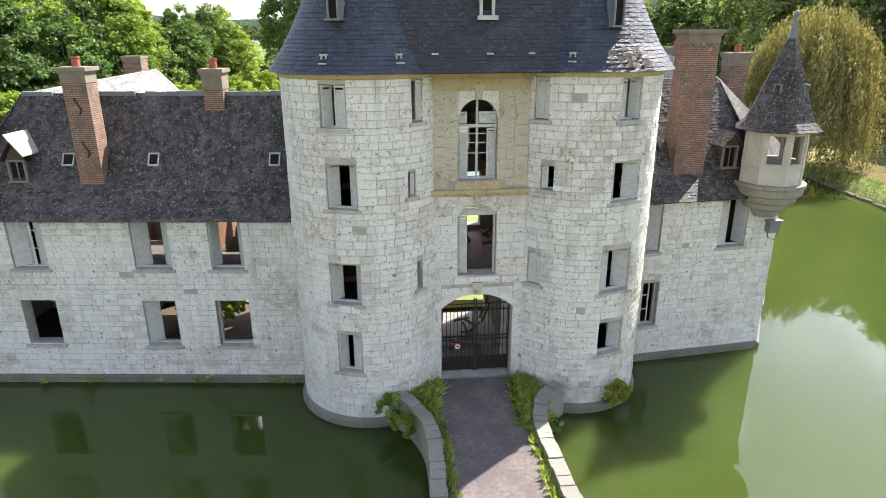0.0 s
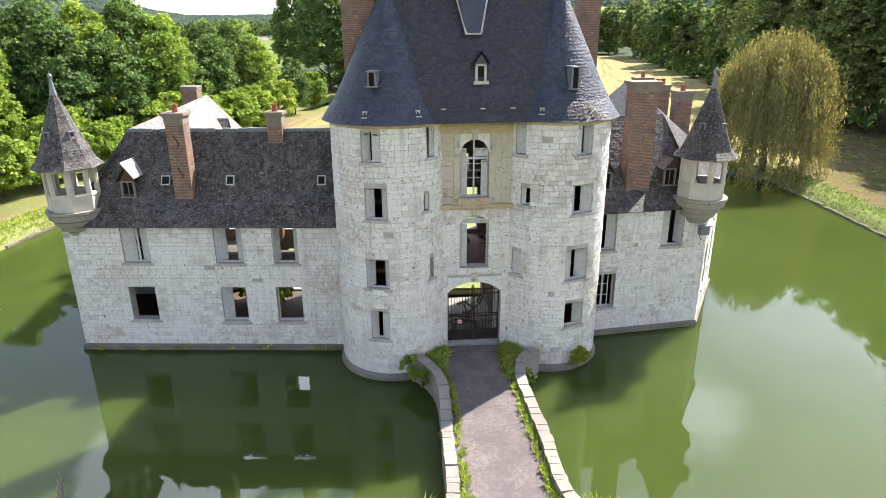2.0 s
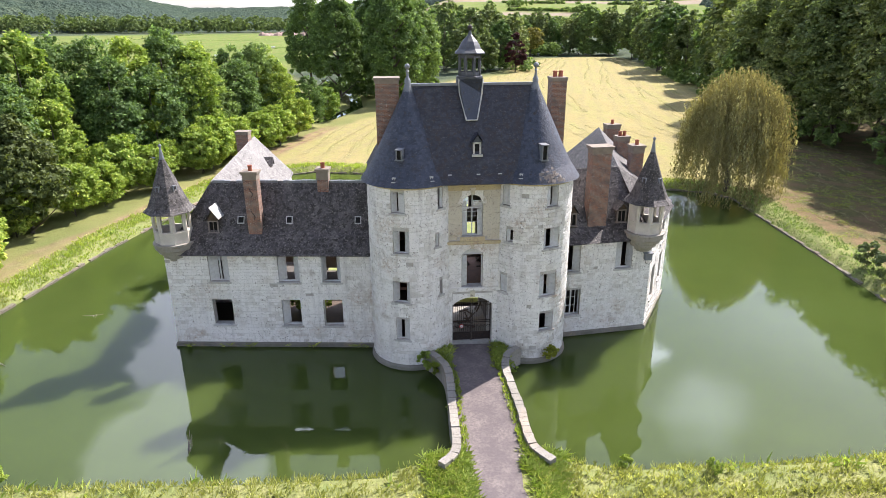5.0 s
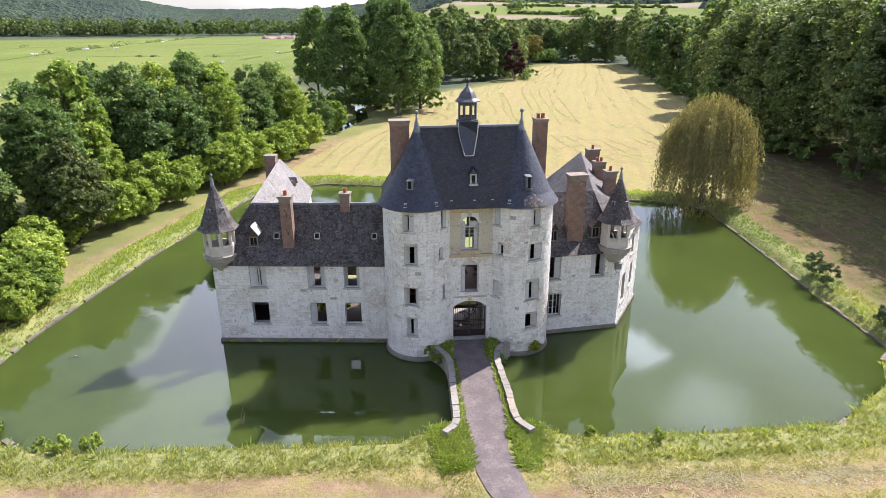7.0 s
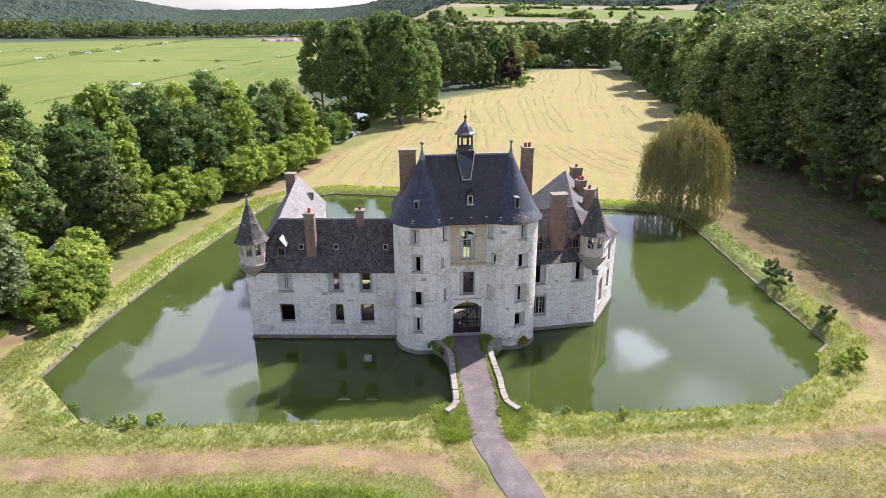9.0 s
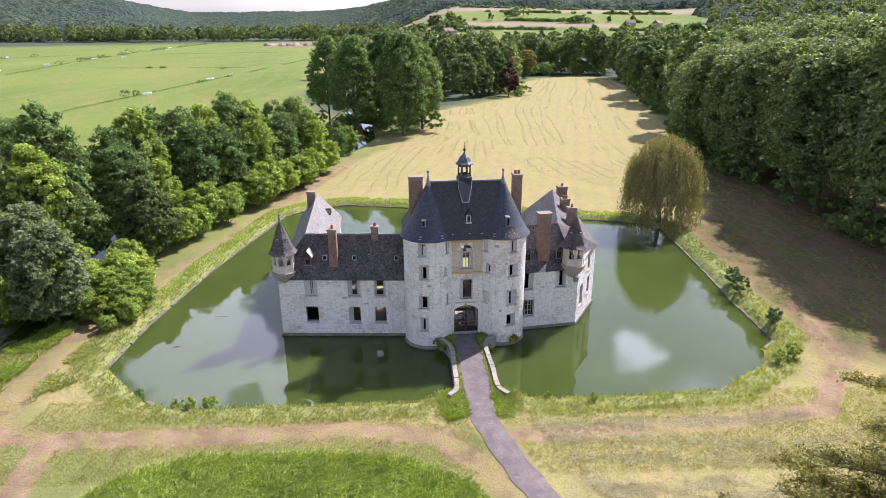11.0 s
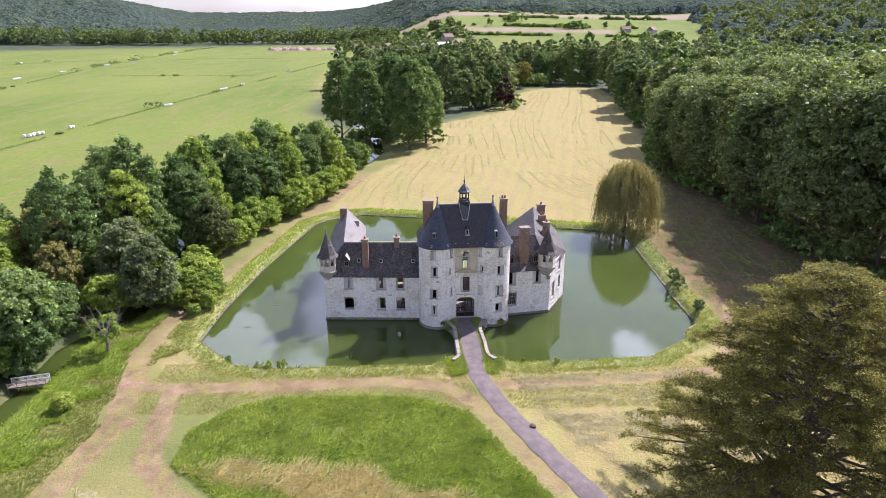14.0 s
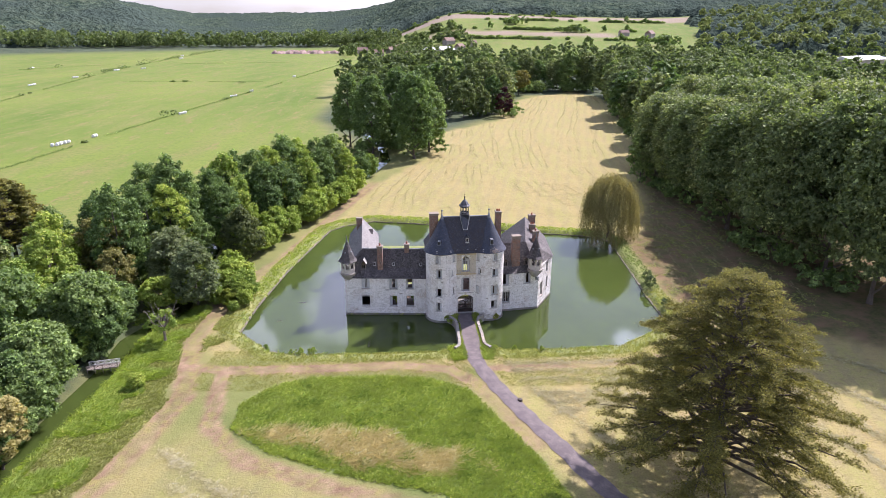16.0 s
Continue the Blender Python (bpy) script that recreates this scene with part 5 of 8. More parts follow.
s.tube([RWM(-0.5, 0.12, 5.46), RWM(-0.45, 0.2, 5.2), RWM(-0.2, 0.24, 5.1), RWM(0.0, 0.18, 5.3), RWM(0.02, 0.1, 5.45)], 0.02, 0.02, 5)
tagged(s.done("cable", IRON), "loose black cable looping below the electricity box", "cable")


def turret(c, turn, open_sides, seed):
    """Eight-sided corner turret on a moulded corbel, with a slated spire."""
    t = empty("corner_turret", (c[0], c[1], 6.25), "pale stone corner turret on a corbel with slated spire", "turret", "corner turrets")
    s = Soup()
    s.lathe(c, ((0.45, 6.15), (0.62, 6.3), (0.66, 6.45), (0.86, 6.55), (0.9, 6.75), (1.08, 6.85), (1.12, 7.05), (1.28, 7.15), (1.30, 7.4), (1.36, 7.45), (1.36, 7.58)), 24)
    s.done("corbel", STONE_GREY, t, "moulded stone corbel")
    R = 1.16
    ap = R * math.cos(math.pi / 8)
    half = R * math.sin(math.pi / 8)
    for k in range(8):
        a = turn + k * 45
        M = flat_map((c[0] + ap * math.sin(radians(a)), c[1] - ap * math.cos(radians(a))), a)
        hole = [(-0.27, 0.27, 8.42, 9.5)] if k in open_sides else []
        w = shell(M, -half, half, 7.58, 9.8, hole, 0.14, 9, "turret_panel", WHITE_STONE, t)
        q = Soup()
        q.slab(M, -half, half, 0.0, 0.05, 8.26, 8.36)
        q.slab(M, -half - 0.02, half + 0.02, 0.0, 0.06, 9.66, 9.8)
        q.slab(M, -half - 0.01, -half + 0.09, 0.0, 0.035, 7.6, 9.66)
        q.slab(M, half - 0.09, half + 0.01, 0.0, 0.035, 7.6, 9.66)
        if not hole:
            q.slab(M, -0.3, 0.3, 0.0, 0.02, 8.4, 9.55)
        q.done("moulding", WHITE_STONE, w)
    s = Soup()
    s.lathe(c, ((1.0, 7.5), (1.0, 7.62)), 8, radians(turn) + math.pi / 8)
    s.done("turret_floor", OLD_WOOD, t)
    prof = ((1.62, 9.68), (1.28, 10.02), (0.98, 10.75), (0.12, 13.1))
    r = random.Random(seed)
    s = Soup()
    s.lathe(c, ((0.2, 9.7), (1.2, 9.75), (0.9, 10.7), (0.1, 13.0)), 8, radians(turn) + math.pi / 8)
    sp = s.done("spire", SLATE_BROWN, t, "eight-sided slate spire")
    for k in range(8):
        a0, a1 = radians(turn + k * 45 - 22.5), radians(turn + k * 45 + 22.5)
        pt = lambda rad, z, a: Vector((c[0] + rad * math.sin(a), c[1] - rad * math.cos(a), z))
        for (r0, z0), (r1, z1) in zip(prof, prof[1:]):
            slope(t, [pt(r0, z0, a0), pt(r0, z0, a1), pt(r1, z1, a1), pt(r1, z1, a0)], SLATE_BROWN, r, 0.17, 0.13, 0.01, 0.03)
    s = Soup()
    s.lathe(c, ((0.17, 12.95), (0.1, 13.5), (0.05, 13.75), (0.1, 13.82), (0.11, 13.9), (0.06, 13.98), (0.015, 14.0), (0.01, 14.15)), 10)
    s.done("finial", LEAD, t)
    for k in (-20, 60):
        a = radians(turn + k)
        V = flat_map((c[0] + 0.78 * math.sin(a), c[1] - 0.78 * math.cos(a)), turn + k)
        s = Soup()
        s.slab(V, -0.14, 0.14, -0.2, 0.10, 11.35, 11.40)
        s.slab(V, -0.14, -0.09, -0.2, 0.06, 11.05, 11.35)
        s.slab(V, 0.09, 0.14, -0.2, 0.06, 11.05, 11.35)
        d = s.done("spire_vent", LEAD, sp)
        # black block for shade behind the spire vent
        s = Soup()
        s.slab(V, -0.09, 0.09, -0.2, -0.01, 11.05, 11.35)
        s.done("dark_opening", SHADE_BLACK, d)


WHITE_STONE = plain_material("pale buff turret stone", (0.62, 0.57, 0.49), (0.47, 0.43, 0.37), 1.6, 0.9)
turret((-17.35, 23.2), 0, (0, 1, 2, 3, 4, 5, 6, 7), 5)
turret((14.35, 24.0), -26, (0, 1, 3, 4, 5), 6)

# courtyard inside the moat
s = Soup()
s.prism([(-12.8, 27.6), (8.8, 27.6), (10.5, 42.4), (14.5, 53.5), (-15.5, 54.5), (-13.8, 45.0)], -0.8, 1.0)
tagged(s.done("courtyard", plain_material("courtyard grass", (0.16, 0.2, 0.05), (0.28, 0.26, 0.1), 0.8, 0.95)), "overgrown grassy courtyard behind the buildings", "courtyard", kind="structure")


# ---- ground, water, drive ----
MOAT = [(-27.2, 8.9), (-34.3, 15.9), (-34.0, 25.4), (-32.1, 42.0), (-29.2, 58.0), (-27.2, 68.0), (-24.0, 72.0), (-17.4, 75.2), (-5.5, 72.7), (25.0, 64.0), (28.5, 63.4),
        (32.0, 62.4), (35.6, 61.0), (37.5, 57.8), (37.0, 50.0), (36.4, 36.6), (35.8, 28.8), (35.7, 19.3), (33.4, 16.8), (32.1, 14.4), (25.5, 9.7), (15.5, 8.9), (6.4, 8.9), (0.0, 8.8), (-9.7, 8.4), (-21.3, 8.3)]
RIVER = [(-60, -80), (-52, -20), (-50.3, 4), (-51, 14), (-47, 24), (-52, 60), (-45, 92), (-24, 124), (-18.6, 148), (-22, 175), (-40, 230)]
DRIVE = [(2.65, 8.2), (2.9, 5.0), (4.3, 0.5), (6.6, -5.0), (9.6, -11.5), (13.4, -19.5), (17.5, -28), (24, -42)]
OVAL = [(-20.0, 1.0), (-11.0, 1.2), (-4.0, 0.2), (1.2, -2.5), (4.2, -8.5), (8.2, -16.5), (10.5, -23.0), (6.0, -26.0), (-4.0, -22.0), (-13.5, -19.0), (-22.5, -15.0), (-28.0, -10.5), (-28.3, -5.0), (-25.0, -1.0)]
FIELD = [(-26, 78), (-24, 100), (-12, 128), (-4, 150), (0, 200), (32, 238), (40, 300), (70, 345), (98, 372), (106, 330), (100, 290), (84, 200), (72, 140), (62, 100), (60, 60), (46, 20), (42, 6), (30, 2), (6, 3), (-20, 4), (-40, 10), (-36, 40), (-31, 66)]


def polyline_distance(x, y, pts, closed=False):
    pts = np.array(pts, float)
    d = np.full(x.shape, 1e9)
    k = len(pts)
    for i in range(k if closed else k - 1):
        a, b = pts[i], pts[(i + 1) % k]
        e = b - a
        t = np.clip(((x - a[0]) * e[0] + (y - a[1]) * e[1]) / (e @ e), 0, 1)
        d = np.minimum(d, np.hypot(x - a[0] - t * e[0], y - a[1] - t * e[1]))
    return d


def inside(x, y, pts):
    pts = np.array(pts, float)
    r = np.zeros(x.shape, bool)
    for i in range(len(pts)):
        a, b = pts[i], pts[i - 1]
        cut = (a[1] > y) != (b[1] > y)
        with np.errstate(divide="ignore", invalid="ignore"):
            r ^= cut & (x < (b[0] - a[0]) * (y - a[1]) / (b[1] - a[1]) + a[0])
    return r


def signed(x, y, pts):
    """Distance to a closed outline, negative inside."""
    d = polyline_distance(x, y, pts, True)
    return np.where(inside(x, y, pts), -d, d)


def smooth_noise(x, y, scale, seed):
    """Cheap smooth noise of about -1 to 1."""
    g = np.random.RandomState(seed).uniform(-1, 1, (64, 64))
    u, v = x / scale, y / scale
    i, j = np.floor(u).astype(int), np.floor(v).astype(int)
    a, b = u - i, v - j
    a, b = a * a * (3 - 2 * a), b * b * (3 - 2 * b)
    q = lambda di, dj: g[(i + di) % 64, (j + dj) % 64]
    return (q(0, 0) * (1 - a) + q(1, 0) * a) * (1 - b) + (q(0, 1) * (1 - a) + q(1, 1) * a) * b


def step01(a, b, v):
    t = np.clip((v - a) / (b - a), 0, 1)
    return t * t * (3 - 2 * t)


def land_height(x, y):
    """The lie of the land without the moat."""
    z = 0.75 + 0.10 * smooth_noise(x, y, 5, 1) + 0.05 * smooth_noise(x, y, 1.7, 2)
    d = np.hypot(x, y - 30)
    # valley sides: fields rising beyond the park, wooded hills, and low hills down the valley
    way = x / np.maximum(200, y)
    z = z + step01(560, 1500, y + 0.35 * x) * step01(-0.10, 0.06, way) * (60 + 16 * smooth_noise(x, y, 420, 3))
    z = z + step01(1500, 2300, y) * step01(-0.17, 0.02, way) * (100 + 22 * smooth_noise(x, y, 600, 4))
    z = z + step01(1500, 2600, y - 0.5 * x) * step01(-0.33, -0.50, way) * (112 + 22 * smooth_noise(x, y, 500, 5))
    z = z + step01(2900, 4200, y) * (62 + 22 * smooth_noise(x, y, 700, 6))
    z = z + step01(1200, 2600, -y) * 60 + step01(900, 2200, x) * 70 * step01(700, 0, y)
    return z


def ground_height(x, y):
    z = land_height(x, y)
    m = signed(x, y, MOAT)
    bank = np.clip(m, -1.6, 2.6)
    z = np.where(m < 2.6, np.where(bank < 0, -0.02 + bank * 0.7, np.minimum(z, -0.02 + bank * 0.95 - 0.10 * bank * bank)), z)
    head = polyline_distance(x, y, [(2.6, 8.6), (2.9, 5.0), (4.3, 0.5)])
    ramp = np.where(y < 9.3, 1.02 - 0.10 * np.maximum(0, head - 1.6) ** 1.4, -9) - 0.03 * np.maximum(0, 6 - y)
    z = np.where((head < 5) & (y > -2), np.maximum(z, ramp), z)
    rv = polyline_distance(x, y, RIVER) - 1.5
    z = np.where(rv < 3.0, np.minimum(z, np.clip(rv, -2, 3.0) * 0.45 - 0.05), z)
    return z


def axis(spans):
    out = []
    for a, b, st in spans:
        k = max(1, int(round((b - a) / st)))
        out += [a + (b - a) * i / k for i in range(k)]
    return out + [spans[-1][1]]


gx = np.array(axis([(-4600, -1200, 170), (-1200, -400, 50), (-400, -120, 12), (-120, -56, 2.0), (-56, 42, 0.65), (42, 80, 1.4), (80, 180, 4), (180, 500, 14), (500, 1500, 50), (1500, 4600, 170)]))
gy = np.array(axis([(-4600, -900, 260), (-900, -150, 45), (-150, -60, 6), (-60, -30, 1.2), (-30, 10, 0.65), (10, 80, 1.0), (80, 180, 2.0), (180, 400, 4), (400, 900, 10), (900, 1800, 28), (1800, 4700, 80)]))
GX, GY = np.meshgrid(gx, gy)
GZ = ground_height(GX, GY)
nx, ny = len(gx), len(gy)
verts = np.stack([GX.ravel(), GY.ravel(), GZ.ravel()], 1)
ii, jj = np.meshgrid(np.arange(nx - 1), np.arange(ny - 1))
q0 = (jj * nx + ii).ravel()
quads = np.stack([q0, q0 + 1, q0 + nx + 1, q0 + nx], 1)
me = bpy.data.meshes.new("ground")
me.vertices.add(len(verts))
me.vertices.foreach_set("co", verts.ravel())
me.loops.add(quads.size)
me.loops.foreach_set("vertex_index", quads.ravel().astype(np.int32))
me.polygons.add(len(quads))
me.polygons.foreach_set("loop_start", np.arange(0, quads.size, 4, dtype=np.int32))
me.update(calc_edges=True)
me.validate()

X, Y = verts[:, 0], verts[:, 1]
moat_d = signed(X, Y, MOAT)
wob = 0.5 * smooth_noise(X, Y, 2.2, 11) + 0.35 * smooth_noise(X, Y, 0.9, 12)
straw = step01(1.5, -1.5, signed(X, Y, FIELD) + 1.5 * wob)
FRONT = [(4, 6.5), (42, 5.5), (52, 14), (62, 16), (90, 0), (90, -75), (20, -75), (12, -24), (5, -4)]
LAWN = [(-38, -15), (-47, -80), (20, -80), (12, -26), (-4, -25), (-24, -17), (-31, -11)]
straw = np.maximum(straw, step01(1.5, -1.5, signed(X, Y, FRONT) + 1.5 * wob))
straw = np.maximum(straw, 0.55 * step01(2.5, -2.5, signed(X, Y, LAWN) + 2 * wob))
bank_g = step01(3.6, 2.2, moat_d + 0.8 * wob)
oval_d = signed(X, Y, OVAL)
lush = step01(0.5, -0.7, oval_d + 0.6 * wob)
TRACKS = [([(-39.5, 26), (-40.3, 12), (-38.5, 4.5), (-36.5, -3), (-39, -19), (-44, -34), (-52, -60)], 1.5),
          ([(-38.5, 4.5), (-33, 3.2), (-20, 3.4), (-8, 3.9), (-1, 2.6), (3, -1.5), (5.5, -6), (8.6, -14)], 1.15),
          ([(-33, 2.6), (-32, -4), (-31, -9.5), (-25, -16.5), (-14, -21.2), (-3, -24.6), (7, -28.5)], 1.0),
          ([(-40.5, 25), (-37.2, 38), (-33.5, 50), (-29.8, 68), (-25.5, 88), (-20, 112)], 1.3),
          ([(4, 2.6), (20, 3.6), (33, 5.5), (39, 13), (42, 24)], 0.9)]
dirt = np.zeros(len(X))
for pts, half in TRACKS:
    d = polyline_distance(X, Y, pts)
    d = d + 0.55 * wob
    rut = step01(0.75, 0.15, np.abs(d - half * 0.62))
    dirt = np.maximum(dirt, np.maximum(rut, 0.55 * step01(half + 0.7, half - 0.3, d)) * np.clip(0.85 + 0.5 * smooth_noise(X, Y, 6, 15), 0, 1))
meadow = step01(6, -6, signed(X, Y, [(-60, 20), (-62, 60), (-52, 100), (-38, 150), (-60, 260), (-85, 420), (-90, 700), (-700, 1250), (-1300, 900), (-900, -200), (-80, -100)]))
meadow = np.maximum(meadow, step01(500, 560, Y))
hill_r = step01(560, 760, Y + 0.35 * X) * step01(-160, 120, X - 0.02 * Y)
slope_s = Y + 0.35 * X + 30 * smooth_noise(X, Y, 300, 8)
band = lambda a, b: step01(a - 8, a + 8, slope_s) * step01(b + 8, b - 8, slope_s)
wheat = step01(-120, -60, X) * np.maximum(band(1270, 1400), band(1010, 1060) * step01(300, 280, X))
wood = np.maximum(step01(1500, 1700, Y + 0.2 * np.abs(X)), step01(1150, 1350, Y - 0.5 * X) * step01(0, -200, X))
# brown ground beside the wood, also darkened in colour for dappled tree shade
LITTER_SHADE = [(39, 14), (38.5, 50), (47, 64), (58, 96), (72, 118), (150, 118), (150, 0), (80, 2), (56, 12)]
shaded_litter = step01(3, -3, signed(X, Y, LITTER_SHADE) + 3 * wob)
BEYOND = [(-51.5, -80), (-52.2, -20), (-51.6, 4), (-52.2, 20), (-56, 34), (-62, 52), (-74, 62), (-96, 66), (-108, 30), (-100, -80)]
wood = np.maximum(wood, step01(1430, 1470, slope_s) * step01(-200, 0, X))
wood = np.maximum(wood, step01(0.41, 0.45, -0.03 * smooth_noise(X, Y, 120, 3) + X / np.maximum(200, Y + 75)) * step01(640, 700, Y) * (1 - band(900, 1010)))
wood = np.maximum(wood, step01(4, -4, signed(X, Y, BEYOND) + 3 * wob))
wood = np.maximum(wood, step01(8, -8, signed(X, Y, [(-28, 168), (-60, 250), (-60, 640), (330, 640), (240, 110), (92, 110), (104, 345), (60, 350), (28, 245), (4, 205)])))
lush = lush * (1 - dirt)
for nm, ch in (("cover", (straw * (1 - lush) * (1 - bank_g), np.maximum(lush, 0), dirt * (1 - bank_g), bank_g)), ("distance_cover", (meadow, wheat, wood, shaded_litter))):
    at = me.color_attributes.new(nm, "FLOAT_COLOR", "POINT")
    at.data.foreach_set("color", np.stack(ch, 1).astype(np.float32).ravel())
me.polygons.foreach_set("use_smooth", np.ones(len(quads), bool))


def ground_material():
    m, n, l, b = nodes_of("park ground")

    def attr(name):
        a = n.new("ShaderNodeAttribute")
        a.attribute_name = name
        s = n.new("ShaderNodeSeparateColor")
        l.new(a.outputs["Color"], s.inputs[0])
        return s.outputs[0], s.outputs[1], s.outputs[2], a.outputs["Alpha"]

    st, lu, di, ba = attr("cover")
    mead, whe, woo, shade_mask = attr("distance_cover")
    big, mid_, fine = grain(n, l, 0.05, 0.35, 0.65), grain(n, l, 0.45, 0.35, 0.65), grain(n, l, 3.5, 0.25, 0.75, 6, 0.7)
    col = mixed(n, l, big, (0.130, 0.158, 0.048), (0.225, 0.212, 0.078))
    mg = mixed(n, l, grain(n, l, 0.012, 0.35, 0.65, 4, 0.6, (1.0, 0.35, 1)), (0.088, 0.145, 0.021), (0.165, 0.205, 0.040))
    mg = mixed(n, l, grain(n, l, 0.09, 0.45, 0.7, 5, 0.6, (1, 0.3, 1)), mg, (0.175, 0.180, 0.055))
    mg = mixed(n, l, grain(n, l, 0.22, 0.54, 0.68, 6, 0.7, (1.0, 0.25, 1)), mg, (0.205, 0.168, 0.072))
    mg = mixed(n, l, grain(n, l, 0.9, 0.46, 0.70, 6, 0.75), mg, (0.085, 0.135, 0.024))
    col = mixed(n, l, mead, col, mg)
    col = mixed(n, l, whe, col, (0.24, 0.19, 0.14))
    col = mixed(n, l, woo, col, mixed(n, l, grain(n, l, 0.03, 0.4, 0.6, 6, 0.7), (0.030, 0.048, 0.030), (0.062, 0.085, 0.048)))
    hay = mixed(n, l, mid_, (0.250, 0.200, 0.068), (0.312, 0.256, 0.100))
    hay = mixed(n, l, grain(n, l, 0.16, 0.43, 0.56, 5, 0.65, (1.0, 0.22, 1)), hay, (0.225, 0.235, 0.060))
    hay = mixed(n, l, grain(n, l, 0.9, 0.50, 0.66, 5, 0.7), hay, (0.175, 0.13, 0.07))
    # mown swaths: bands that follow the length of the field
    tc, mp, wv = n.new("ShaderNodeTexCoord"), n.new("ShaderNodeMapping"), n.new("ShaderNodeTexWave")
    mp.inputs["Rotation"].default_value = (0, 0, radians(13))
    l.new(tc.outputs["Object"], mp.inputs["Vector"])
    l.new(mp.outputs["Vector"], wv.inputs["Vector"])
    wv.inputs["Scale"].default_value, wv.inputs["Distortion"].default_value = 0.085, 5.0
    wv.inputs["Detail"].default_value, wv.inputs["Detail Scale"].default_value = 3.0, 0.35
    wr = n.new("ShaderNodeMapRange")
    wr.inputs["From Min"].default_value, wr.inputs["From Max"].default_value = 0.45, 0.85
    l.new(wv.outputs["Fac"], wr.inputs["Value"])
    sw = n.new("ShaderNodeMath")
    sw.operation = "MULTIPLY"
    l.new(wr.outputs["Result"], sw.inputs[0])
    l.new(grain(n, l, 0.6, 0.35, 0.6), sw.inputs[1])
    hay = mixed(n, l, sw.outputs[0], hay, (0.185, 0.165, 0.075))
    hay = mixed(n, l, fine, hay, (0.335, 0.278, 0.130))
    col = mixed(n, l, st, col, hay)
    # leaf-litter browns and olives, kept dark to carry the wood's shade
    col = mixed(n, l, shade_mask, col, mixed(n, l, grain(n, l, 0.35, 0.42, 0.62, 5), mixed(n, l, grain(n, l, 1.7, 0.40, 0.62, 6, 0.7), (0.070, 0.074, 0.028), (0.120, 0.115, 0.042)), (0.165, 0.110, 0.062)))
    gr = mixed(n, l, mid_, (0.15, 0.185, 0.06), (0.26, 0.265, 0.10))
    col = mixed(n, l, ba, col, gr)
    lg = mixed(n, l, grain(n, l, 0.25, 0.45, 0.62, 4), (0.12, 0.185, 0.050), (0.24, 0.265, 0.10))
    col = mixed(n, l, lu, col, lg)
    dr = mixed(n, l, mid_, (0.165, 0.100, 0.068), (0.30, 0.205, 0.135))
    dr = mixed(n, l, grain(n, l, 0.5, 0.50, 0.64, 6, 0.7), dr, (0.25, 0.21, 0.078))
    col = mixed(n, l, di, col, dr)
    col = mixed(n, l, grain(n, l, 5, 0.50, 0.72, 6, 0.8), col, (0.120, 0.105, 0.048))
    l.new(col, b.inputs["Base Color"])
    b.inputs["Roughness"].default_value = 0.97
    b.inputs["Specular IOR Level"].default_value = 0.1
    relief(n, l, b, fine, 0.6, 0.12)
    return m


me.materials.append(ground_material())
tagged(new("ground", me), "parkland of mown hay, rough grass, farm tracks and valley fields", "ground", kind="structure")
wat = Soup()
wat.face((-110, -95, 0), (95, -95, 0), (95, 240, 0), (-110, 240, 0))
tagged(wat.done("water", WATER), "still green moat water reflecting castle, trees and sky", "water", kind="structure")


def height(x, y):
    return float(ground_height(np.array([float(x)]), np.array([float(y)]))[0])


def spline(pts, step):
    """Points along a smooth curve through pts."""
    p = [Vector((*q, 0)) for q in pts]
    p = [2 * p[0] - p[1]] + p + [2 * p[-1] - p[-2]]
    out = []
    for i in range(1, len(p) - 2):
        k = max(1, int((p[i + 1] - p[i]).length / step))
        for j in range(k):
            t = j / k
            a, b, c, d = p[i - 1], p[i], p[i + 1], p[i + 2]
            out.append(0.5 * (2 * b + (c - a) * t + (2 * a - 5 * b + 4 * c - d) * t * t + (3 * b - a - 3 * c + d) * t ** 3))
    return out + [p[-2]]


# asphalt drive and bridge deck
s = Soup()
line = spline([(2.2, 20.2), (2.35, 14.0)] + DRIVE, 0.7)
rng = random.Random(5)
prev = None
for k, p in enumerate(line):
    q = line[min(k + 1, len(line) - 1)] - line[max(k - 1, 0)]
    nrm = Vector((-q.y, q.x, 0)).normalized()
    half = 1.5 if p.y > 9 else 1.12
    half = half + 0.09 * math.sin(k * 1.3) + rng.uniform(-0.05, 0.05)
    row = []
    for t in (-1, -0.33, 0.33, 1):
        w = p + nrm * half * t
        z = 1.06 if p.y > 8.4 else max(height(w.x, w.y), 0.4) + 0.05 + (0.06 if abs(t) < 1 else 0) + max(0, 0.35 * (1 - (8.4 - p.y) / 3.0))
        row.append((w.x, w.y, min(z, 1.06) if p.y > 5 else z))
    if prev:
        for a in range(3):
            s.face(prev[a], prev[a + 1], row[a + 1], row[a])
    prev = row
tagged(s.done("drive", ASPHALT), "narrow worn purple-grey asphalt drive crossing to the gate", "path", kind="structure")

